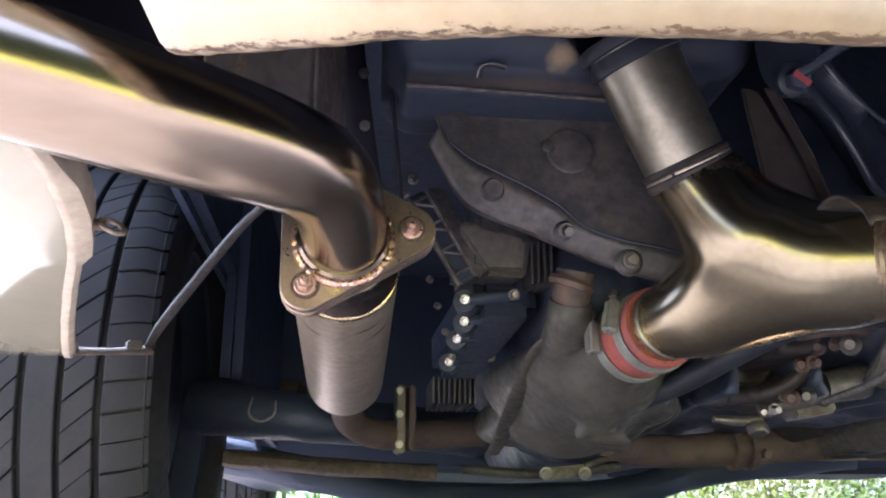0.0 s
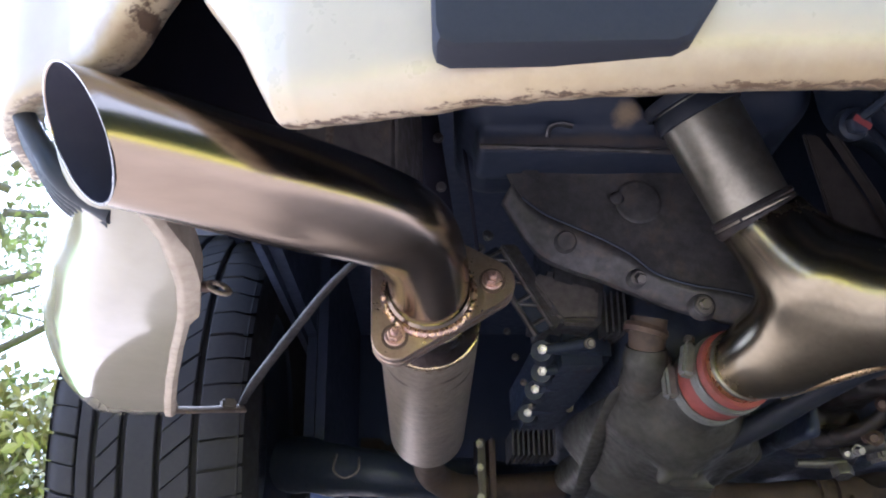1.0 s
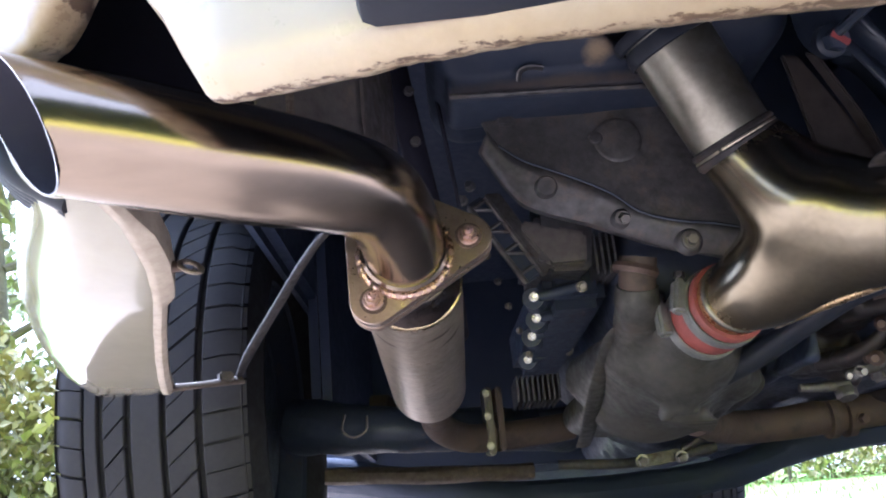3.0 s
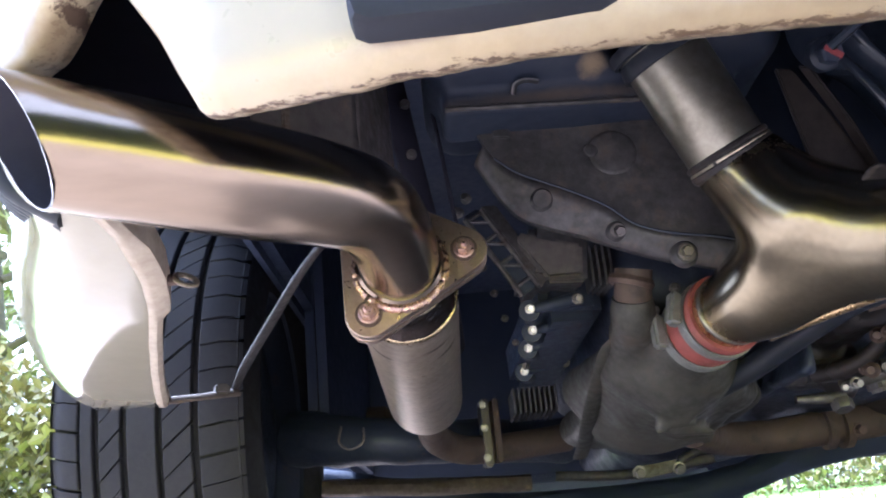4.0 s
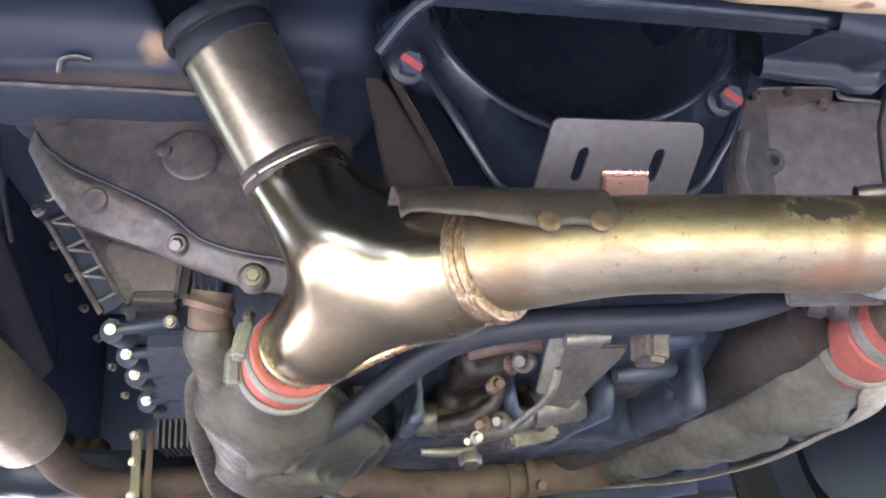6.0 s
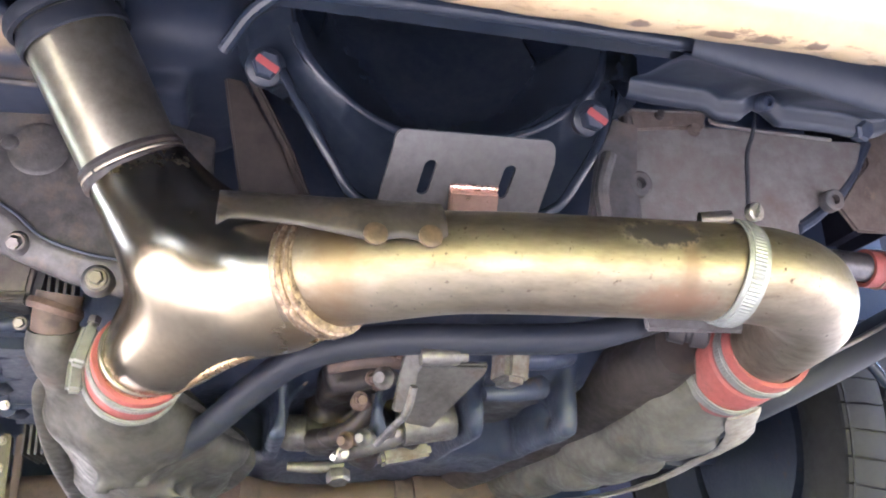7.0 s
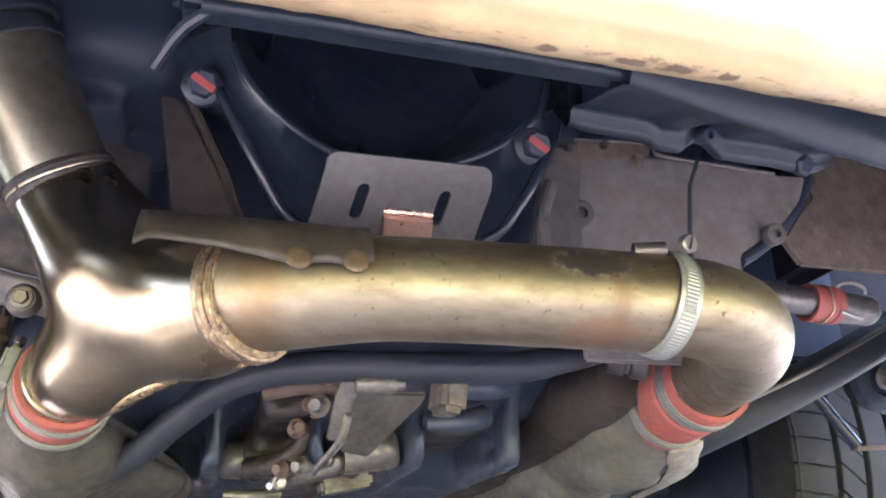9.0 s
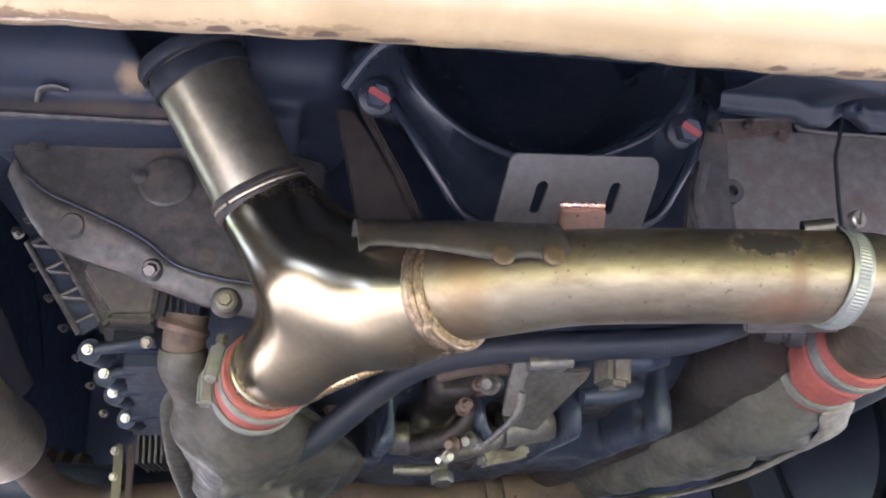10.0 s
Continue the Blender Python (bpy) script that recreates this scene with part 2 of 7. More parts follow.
CAST = material("dirty_cast_aluminium", (0.115, 0.113, 0.115), (0.06, 0.058, 0.06), rough=0.55, metal=0.35, big=18, fine=120, amount=1.0, bump=0.25,
                spots=(0.13, 0.10, 0.08), spot_at=0.62, spot_scale=20, spot_soft=0.12)
CAST_LIGHT = material("bare_cast_aluminium", (0.215, 0.205, 0.192), (0.10, 0.094, 0.088), rough=0.45, metal=0.7, big=30, fine=140, amount=1.0, bump=0.25,
                      spots=(0.10, 0.075, 0.06), spot_at=0.6, spot_scale=40)
TIN = material("dirty_engine_tin", (0.105, 0.10, 0.10), (0.042, 0.039, 0.039), rough=0.46, metal=0.25, big=22, fine=110, amount=1.0, bump=0.22,
               spots=(0.15, 0.118, 0.092), spot_at=0.63, spot_scale=34, spot_soft=0.10)
TIN_GREY = material("grey_alloy_plate", (0.20, 0.192, 0.188), (0.135, 0.125, 0.12), rough=0.55, metal=0.3, big=11, fine=90, amount=1.0, bump=0.2,
                    spots=(0.11, 0.085, 0.07), spot_at=0.56, spot_scale=22, spot_soft=0.12)
RUST_PLATE = material("stained_brown_plate", (0.15, 0.12, 0.10), (0.075, 0.058, 0.05), rough=0.65, metal=0.2, big=12, fine=90, amount=1.0, bump=0.25,
                      spots=(0.28, 0.2, 0.13), spot_at=0.64, spot_scale=20)
TIN_DARK = material("dark_stained_tin", (0.050, 0.040, 0.034), (0.026, 0.022, 0.020), rough=0.55, metal=0.1, big=14, fine=90, amount=1.0, bump=0.2)
CONSOLE = material("rusty_oily_casting", (0.026, 0.025, 0.027), (0.052, 0.042, 0.037), rough=0.5, metal=0.3, big=35, fine=160, amount=1.0, bump=0.3, spots=(0.09, 0.052, 0.036), spot_at=0.62, spot_scale=45)
# Blacks lifted towards navy: bluish lens haze is put into their base colours.
BLACK = material("black_painted_steel", (0.014, 0.020, 0.034), (0.032, 0.038, 0.050), rough=0.27, big=18, fine=110, amount=0.8, bump=0.0, rough_var=0.0)
BLACK_OIL = material("oily_black_casting", (0.025, 0.035, 0.064), (0.048, 0.056, 0.078), rough=0.45, metal=0.2, big=22, fine=150, amount=1.0, bump=0.3,
                     spots=(0.10, 0.075, 0.06), spot_at=0.67, spot_scale=30)
UNDERSEAL = material("black_underseal", (0.030, 0.044, 0.090), (0.048, 0.062, 0.104), rough=0.6, big=9, fine=70, amount=1.0, bump=0.5)
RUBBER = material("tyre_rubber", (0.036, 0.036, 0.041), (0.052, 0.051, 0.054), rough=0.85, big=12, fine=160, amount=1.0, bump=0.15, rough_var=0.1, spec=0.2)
# Darker copy of the tread rubber, with the grooves' shade in its colour.
GROOVE = material("shaded_groove_rubber", (0.016, 0.016, 0.018), (0.024, 0.023, 0.024), rough=0.8, bump=0.1)
PAD = material("bumper_rubber", (0.018, 0.020, 0.029), (0.026, 0.028, 0.037), rough=0.6, big=20, fine=400, amount=1.0, bump=0.06, rough_var=0.06, spec=0.25)
HOSE_BLK = material("black_hose_rubber", (0.013, 0.017, 0.027), (0.028, 0.030, 0.036), rough=0.5, big=15, fine=120, amount=1.0, bump=0.08, spec=0.35)
SILICONE = material("red_silicone", (0.30, 0.07, 0.058), (0.20, 0.07, 0.058), rough=0.6, big=30, fine=180, amount=1.0, bump=0.12,
                    spots=(0.20, 0.10, 0.075), spot_at=0.68, spot_scale=40)
RED_MARK = material("red_paint_mark", (0.30, 0.05, 0.05), (0.20, 0.04, 0.04), rough=0.5, big=60, fine=300, bump=0.05)
BOLT_DK = material("oiled_bolt_steel", (0.16, 0.145, 0.135), (0.09, 0.08, 0.075), rough=0.4, metal=0.8, big=60, fine=300, bump=0.1)
BOLT_BR = material("bright_bolt_steel", (0.36, 0.345, 0.32), (0.2, 0.175, 0.16), rough=0.4, metal=0.95, big=60, fine=300, bump=0.1)
STUD = material("bright_stud_end", (0.52, 0.50, 0.46), (0.36, 0.34, 0.31), rough=0.3, metal=1.0, big=60, fine=300, bump=0.05)
BOLT_RUST = material("rusty_bolt", (0.13, 0.09, 0.072), (0.08, 0.058, 0.048), rough=0.6, metal=0.5, big=60, fine=300, bump=0.3)
BLACK_MATT = material("satin_black_steel", (0.016, 0.022, 0.036), (0.028, 0.033, 0.046), rough=0.36, big=16, fine=110, amount=1.0, bump=0.04, rough_var=0.04, spec=0.5)
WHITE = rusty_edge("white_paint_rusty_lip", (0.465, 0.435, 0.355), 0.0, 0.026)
stain_tint(WHITE, (-0.165, 0.378, 0.408), (0.028, 0.03, 0.014), (0.30, 0.20, 0.11), 0.6, 90.0, 1.4, 0.35, 0.75)
# Left corner dulled to tan: its weaker light is put into the paint colour.
stain_tint(WHITE, (-0.225, 0.42, 0.45), (0.09, 0.09, 0.10), (0.33, 0.285, 0.20), 0.55, 25.0, 0.6, 0.5, 0.8)
stain_tint(WHITE, (-0.150, 0.372, 0.416), (0.020, 0.03, 0.006), (0.07, 0.04, 0.025), 0.8, 200.0, 1.6, 0.10, 0.9)
# Tan staining of the lower lip, darkened further with the shade of its undercurve.
stain_tint(WHITE, (0.40, 0.26, 0.3155), (0.40, 0.05, 0.0105), (0.20, 0.14, 0.068), 0.5, 40.0, 0.8, 0.5, 0.9)
# a broken row of rust chips along the lip
for cx, cy, wide in ((0.238, 0.2665, 0.006), (0.251, 0.2670, 0.009), (0.270, 0.2665, 0.006), (0.290, 0.2680, 0.010), (0.420, 0.2690, 0.005), (0.449, 0.2700, 0.009), (0.464, 0.2705, 0.010), (0.483, 0.2710, 0.006)):
    stain_tint(WHITE, (cx, cy, 0.312), (wide, 0.0042, 0.007), (0.060, 0.036, 0.022), 0.8, 190.0, 1.3, 0.12, 0.9)
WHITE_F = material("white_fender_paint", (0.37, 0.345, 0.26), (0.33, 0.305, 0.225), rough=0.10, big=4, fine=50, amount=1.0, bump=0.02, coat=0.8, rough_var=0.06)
DIRTY_LIP = material("dirty_white_lip", (0.46, 0.40, 0.31), (0.31, 0.255, 0.19), rough=0.6, big=25, fine=130, amount=0.8, bump=0.05,
                     spots=(0.25, 0.18, 0.12), spot_at=0.72, spot_scale=70)
GRAVEL = material("pinkish_gravel_drive", (0.45, 0.37, 0.295), (0.335, 0.27, 0.21), rough=0.9, big=3, fine=120, amount=1.0, bump=0.6,
                  spots=(0.15, 0.12, 0.10), spot_at=0.66, spot_scale=60)
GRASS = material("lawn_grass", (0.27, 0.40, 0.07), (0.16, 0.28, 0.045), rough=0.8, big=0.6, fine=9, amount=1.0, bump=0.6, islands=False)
# Lit copy of the grass: strong sun put into the colour for pipe reflections.
BANK = material("bank_grass_painted_sunlit", (0.70, 0.62, 0.10), (0.55, 0.52, 0.08), rough=0.8, big=0.6, fine=9, amount=1.0, bump=0.6)
BLADE = material("grass_blades", (0.25, 0.40, 0.06), (0.15, 0.28, 0.04), rough=0.6, big=0.8, fine=5, amount=1.0, bump=0, islands=True)
BARK = material("bark", (0.17, 0.145, 0.085), (0.10, 0.088, 0.055), rough=0.9, big=6, fine=40, amount=1.0, bump=0.8)
LEAF_G = material("green_hedge_leaves", (0.22, 0.33, 0.09), (0.36, 0.44, 0.15), rough=0.5, big=0.7, fine=4, amount=1.0, bump=0, islands=True)
LEAF = material("spring_leaves", (0.20, 0.22, 0.075), (0.30, 0.30, 0.12), rough=0.5, big=0.7, fine=4, amount=1.0, bump=0, islands=True)
LEAF_Y = material("yellowing_hedge_leaves", (0.34, 0.29, 0.09), (0.20, 0.20, 0.06), rough=0.5, big=0.9, fine=4, amount=1.0, bump=0, islands=True)
CAST_MID = material("greasy_cast_aluminium", (0.155, 0.148, 0.14), (0.078, 0.072, 0.068), rough=0.42, metal=0.6, big=30, fine=140, amount=1.0, bump=0.25,
                    spots=(0.08, 0.06, 0.05), spot_at=0.6, spot_scale=40)
LIP_METAL = material("pale_rusty_washer", (0.30, 0.26, 0.21), (0.14, 0.10, 0.07), rough=0.55, metal=0.4, big=60, fine=250, amount=1.0, bump=0.2)
# Soot in the pipe bore, black of the seal strips, painted shade on bay panels.
SOOT_SHADE = material("soot_and_shade_black", (0.016, 0.016, 0.027), (0.024, 0.023, 0.034), rough=0.85, big=20, fine=150, amount=1.0, bump=0.1, spec=0.2)
LEAF_D = material("dark_evergreen_leaves", (0.022, 0.035, 0.014), (0.04, 0.055, 0.02), rough=0.6, big=0.7, fine=4, amount=1.0, bump=0, islands=True)
SEAM_BAND = material("mottled_weld_band", (0.40, 0.31, 0.20), (0.16, 0.115, 0.075), rough=0.5, metal=0.8, big=55, fine=240, amount=1.0, bump=0.9, bump_scale=170,
                     spots=(0.07, 0.05, 0.035), spot_at=0.6, spot_scale=120)


# ---------------------------------------------------------------- building helpers
def V(*p):
    return Vector(p[0] if len(p) == 1 else p)


def thing(name, at, label, category, group="", kind=""):
    ob = new(name)
    ob.empty_display_size = 0.02
    ob.location = at
    return tagged(ob, label, category, group, kind)


def part(name, bm, mat, parent, label="", smooth=True, sharp=35):
    """Links a bmesh, given in world places, as ONE mesh object under a thing or under a part."""
    me = bpy.data.meshes.new(name)
    off = parent.location if parent.parent is None else Vector((0, 0, 0))
    bmesh.ops.recalc_face_normals(bm, faces=bm.faces)
    bm.to_mesh(me)
    bm.free()
    me.materials.append(mat)
    if smooth:
        me.shade_smooth()
        me.set_sharp_from_angle(angle=radians(sharp))
    ob = new(name, me)
    ob.parent = parent
    ob.matrix_parent_inverse = Matrix.Translation(-off)
    if label:
        ob["label"] = label
    return ob


def structure(name, bm, mat, label, category, smooth=True, kind="structure"):
    me = bpy.data.meshes.new(name)
    bmesh.ops.recalc_face_normals(bm, faces=bm.faces)
    bm.to_mesh(me)
    bm.free()
    me.materials.append(mat)
    if smooth:
        me.shade_smooth()
        me.set_sharp_from_angle(angle=radians(35))
    return tagged(new(name, me), label, category, kind=kind)


def curve_points(pts, steps=8):
    """A smooth line through the points."""
    p = [Vector(q) for q in pts]
    if len(p) < 3:
        return [p[0].lerp(p[-1], k / steps) for k in range(steps + 1)]
    p = [p[0] * 2 - p[1]] + p + [p[-1] * 2 - p[-2]]
    out = []
    for i in range(1, len(p) - 2):
        p0, p1, p2, p3 = p[i - 1:i + 3]
        for k in range(steps):
            t = k / steps
            out.append(0.5 * ((2 * p1) + (p2 - p0) * t + (2 * p0 - 5 * p1 + 4 * p2 - p3) * t * t + (3 * p1 - p0 - 3 * p2 + p3) * t ** 3))
    return out + [p[-2]]


def ramp(values, n):
    """n values evenly along a list of values."""
    if not isinstance(values, (list, tuple)):
        return [values] * n
    x = np.linspace(0, len(values) - 1, n)
    return np.interp(x, range(len(values)), values).tolist()


def frames_along(line, up=None):
    """For each point: two directions square to the line."""
    out, u = [], None
    for i, p in enumerate(line):
        d = (line[min(i + 1, len(line) - 1)] - line[max(i - 1, 0)]).normalized()
        if u is None:
            u = Vector(up) if up else d.orthogonal()
        u = (u - d * u.dot(d)).normalized()
        out.append((u.copy(), d.cross(u), d))
    return out


def add_rings(bm, rings, close=True, cap=(False, False)):
    rows = [[bm.verts.new(p) for p in ring] for ring in rings]
    n = len(rows[0])
    for a, b in zip(rows, rows[1:]):
        for k in range(n if close else n - 1):
            q = (k + 1) % n
            bm.faces.new((a[k], a[q], b[q], b[k]))
    if cap[0]:
        bm.faces.new(rows[0][::-1])
    if cap[1]:
        bm.faces.new(rows[-1])
    return rows


def tube(pts, radius, n=28, steps=8, wall=0.0, cap=True, flat=(1, 1), up=None, bm=None, wobble=0.0):
    """A tube along a smooth line; with a wall it is open and hollow. flat: its two half-widths in radii."""
    bm = bm or bmesh.new()
    line = curve_points(pts, steps)
    rr = ramp(radius, len(line))

    def ring(i, r):
        u, v, _ = fr[i]
        return [line[i] + (u * math.cos(w) * flat[0] + v * math.sin(w) * flat[1]) * (r + wobble * noise.noise(Vector((math.cos(w) * 2, math.sin(w) * 2, i * 0.35))))
                for w in (2 * math.pi * k / n for k in range(n))]

    fr = frames_along(line, up)
    rings = [ring(i, r) for i, r in enumerate(rr)]
    if wall:
        rings = rings + [ring(i, r - wall) for i, r in reversed(list(enumerate(rr)))] + [rings[0]]
        add_rings(bm, rings[:-1])
        # close the first mouth
        bm.verts.ensure_lookup_table()
        first = bm.verts[-len(rings[:-1]) * n:][:n] if len(bm.verts) >= len(rings[:-1]) * n else None
        last = list(bm.verts)[-n:]
        for k in range(n):
            bm.faces.new((last[k], last[(k + 1) % n], first[(k + 1) % n], first[k]))
    else:
        add_rings(bm, rings, cap=(cap, cap))
    return bm


def axis_frame(d):
    d = Vector(d).normalized()
    u = d.orthogonal().normalized()
    return u, d.cross(u), d


def lathe(profile, o, d, n=36, close=False, bm=None, ripple=0.0):
    """Turns a profile of (height along d, radius) round the axis at o."""
    bm = bm or bmesh.new()
    u, v, d = axis_frame(d)
    o = Vector(o)
    rings = []
    for h, r in profile:
        rings.append([o + d * h + (u * math.cos(w) + v * math.sin(w)) * max(1e-5, r + (ripple if k % 2 else 0.0))
                      for k, w in ((k, 2 * math.pi * k / n) for k in range(n))])
    rows = add_rings(bm, rings)
    if close:
        for k in range(n):
            bm.faces.new((rows[-1][k], rows[-1][(k + 1) % n], rows[0][(k + 1) % n], rows[0][k]))
    else:
        if profile[0][1] > 1e-4:
            bm.faces.new(rows[0][::-1])
        if profile[-1][1] > 1e-4:
            bm.faces.new(rows[-1])
    return bm


def slab(outline, thick, bevel=0.0015, bm=None, seg=2):
    """A plate: a flat outline of world points, thickened along its normal."""
    bm = bm or bmesh.new()
    vs = [bm.verts.new(p) for p in outline]
    f = bm.faces.new(vs)
    f.normal_update()
    nrm = f.normal.copy()
    ex = bmesh.ops.extrude_face_region(bm, geom=[f])
    bmesh.ops.translate(bm, verts=[g for g in ex["geom"] if isinstance(g, bmesh.types.BMVert)], vec=nrm * thick)
    if bevel:
        bmesh.ops.bevel(bm, geom=list(bm.edges), offset=bevel, segments=seg, affect="EDGES", clamp_overlap=True)
    return bm


def block(c, size, turn=(0, 0, 0), bevel=0.003, seg=2, bm=None):
    tmp = bmesh.new()
    bmesh.ops.create_cube(tmp, size=1.0)
    bmesh.ops.scale(tmp, vec=size, verts=tmp.verts)
    if bevel:
        bmesh.ops.bevel(tmp, geom=list(tmp.edges), offset=bevel, segments=seg, affect="EDGES", clamp_overlap=True)
    bmesh.ops.transform(tmp, matrix=pose(*c, *turn), verts=tmp.verts)
    if bm is None:
        return tmp
    me = bpy.data.meshes.new("tmp")
    tmp.to_mesh(me)
    tmp.free()
    bm.from_mesh(me)
    bpy.data.meshes.remove(me)
    return bm


def hexagon(o, d, across, height, bm=None):
    """A hexagon bolt head or nut with chamfered corners."""
    bm = bm or bmesh.new()
    u, v, d = axis_frame(d)
    o, r = Vector(o), across / 2 / math.cos(math.pi / 6)
    rings = []
    for h, k in ((0, 1.0), (height * 0.8, 1.0), (height, 0.86)):
        rings.append([o + d * h + (u * math.cos(w) + v * math.sin(w)) * r * k for w in (math.pi * j / 3 for j in range(6))])
    add_rings(bm, rings, cap=(True, True))
    return bm


def bolt(parent, o, d, across=0.013, height=0.008, washer=0.0105, stud=0.0, mat=None, name="bolt"):
    """A bolt as a part: head on a washer, with a stud's end above it if wanted."""
    d = Vector(d).normalized()
    o = Vector(o)
    bm = lathe([(0, washer), (0.0016, washer), (0.002, washer * 0.9), (0.002, 0.001)], o, d, 24)
    hexagon(o + d * 0.002, d, across, height, bm=bm)
    if stud:
        lathe([(height, across * 0.3), (height + stud, across * 0.3), (height + stud + 0.0015, across * 0.2)], o, d, 12, bm=bm)
    return part(name, bm, mat or BOLT_DK, parent, smooth=True, sharp=25)


def weld_bead(parent, ring_pts, r=0.0026, mat=None, name="weld_bead", close=True):
    """A bead of overlapping puddles along a closed line of points."""
    bm = bmesh.new()
    rings = []
    n = len(ring_pts)
    for i, p in enumerate(ring_pts):
        d = (ring_pts[(i + 1) % n] - ring_pts[i - 1]).normalized() if close else (ring_pts[min(i + 1, n - 1)] - ring_pts[max(i - 1, 0)]).normalized()
        u = d.orthogonal().normalized()
        v = d.cross(u)
        k = r * (0.82 + 0.32 * abs(math.sin(i * 1.3)) + 0.1 * noise.noise(p * 90))
        rings.append([p + (u * math.cos(w) + v * math.sin(w)) * k for w in (math.pi * j / 4 for j in range(8))])
    # keep neighbouring rings aligned
    for a, b in zip(rings, rings[1:]):
        best = min(range(8), key=lambda s: (b[s] - a[0]).length)
        b[:] = b[best:] + b[:best]
        if (b[1] - a[1]).length > (b[-1] - a[1]).length:
            b[:] = [b[0]] + b[:0:-1]
    add_rings(bm, rings, cap=(not close, not close))
    return part(name, bm, mat or WELD, parent)


def circle(o, d, r, n=48):
    u, v, d = axis_frame(d)
    return [Vector(o) + (u * math.cos(2 * math.pi * k / n) + v * math.sin(2 * math.pi * k / n)) * r for k in range(n)]


def blob(f, lo, hi, cell, even=2):
    """The skin of the solid where f(points) < 0, as a bmesh."""
    ax = [np.arange(l, h + cell, cell) for l, h in zip(lo, hi)]
    grid = np.stack(np.meshgrid(*ax, indexing="ij"), -1)
    val = f(grid)
    shape = np.array(val.shape)
    total = np.zeros((*(shape + 1), 3))
    count = np.zeros(shape + 1)
    edges = []
    for k in range(3):
        a = [slice(None)] * 3
        b = [slice(None)] * 3
        a[k], b[k] = slice(0, -1), slice(1, None)
        va, vb = val[tuple(a)], val[tuple(b)]
        idx = np.argwhere((va < 0) != (vb < 0))
        wa, wb = va[tuple(idx.T)], vb[tuple(idx.T)]
        t = wa / (wa - wb)
        p = grid[tuple(idx.T)].copy()
        p[:, k] += t * cell
        i, j = [m for m in range(3) if m != k]
        for di in (0, 1):
            for dj in (0, 1):
                q = idx + 1
                q[:, i] -= di
                q[:, j] -= dj
                np.add.at(total, tuple(q.T), p)
                np.add.at(count, tuple(q.T), 1)
        edges.append((k, i, j, idx, wa < 0))
    cells = np.argwhere(count > 0)
    number = -np.ones(shape + 1, int)
    number[tuple(cells.T)] = range(len(cells))
    verts = total[tuple(cells.T)] / count[tuple(cells.T)][:, None]
    faces = []
    for k, i, j, idx, inside in edges:
        quad = []
        for di, dj in ((0, 0), (1, 0), (1, 1), (0, 1)):
            q = idx + 1
            q[:, i] -= di
            q[:, j] -= dj
            quad.append(number[tuple(q.T)])
        quad = np.stack(quad, 1)
        flip = inside if k != 1 else ~inside
        quad[~flip] = quad[~flip][:, ::-1]
        faces += quad[(quad >= 0).all(1)].tolist()
    me = bpy.data.meshes.new("tmp")
    me.from_pydata(verts.tolist(), [], faces)
    bm = bmesh.new()
    bm.from_mesh(me)
    bpy.data.meshes.remove(me)
    for _ in range(even):
        bmesh.ops.smooth_vert(bm, verts=bm.verts, factor=0.5, use_axis_x=True, use_axis_y=True, use_axis_z=True)
    return bm


def cone_sdf(p, a, b, ra, rb, squash=None):
    """Distance to a round cone from a to b; squash: (direction, factor) flattens it along a direction."""
    a, b = np.array(a, float), np.array(b, float)
    ab = b - a
    t = np.clip(((p - a) @ ab) / (ab @ ab), 0, 1)
    off = p - a - t[..., None] * ab
    if squash:
        d = np.array(squash[0], float)
        d /= np.linalg.norm(d)
        off = off + (off @ d)[..., None] * d * (squash[1] - 1)
    return np.linalg.norm(off, axis=-1) - (ra + (rb - ra) * t)


def box_sdf(p, c, half, r):
    q = np.abs(p - np.array(c)) - (np.array(half) - r)
    return np.linalg.norm(np.maximum(q, 0), axis=-1) + np.minimum(q.max(-1), 0) - r


def melt(a, b, k):
    h = np.clip(0.5 + 0.5 * (b - a) / k, 0, 1)
    return b * (1 - h) + a * h - k * h * (1 - h)


def rumple(p, size, amount):
    """Slow dents for pressed sheet, as a sum of waves."""
    x, y, z = p[..., 0] / size, p[..., 1] / size, p[..., 2] / size
    return amount * (np.sin(x * 2.1 + 1.3 * np.sin(y * 1.7)) * np.cos(z * 2.3 + 0.7) + 0.6 * np.sin(y * 3.1 + z * 2.2 + 1.1) * np.cos(x * 2.7))


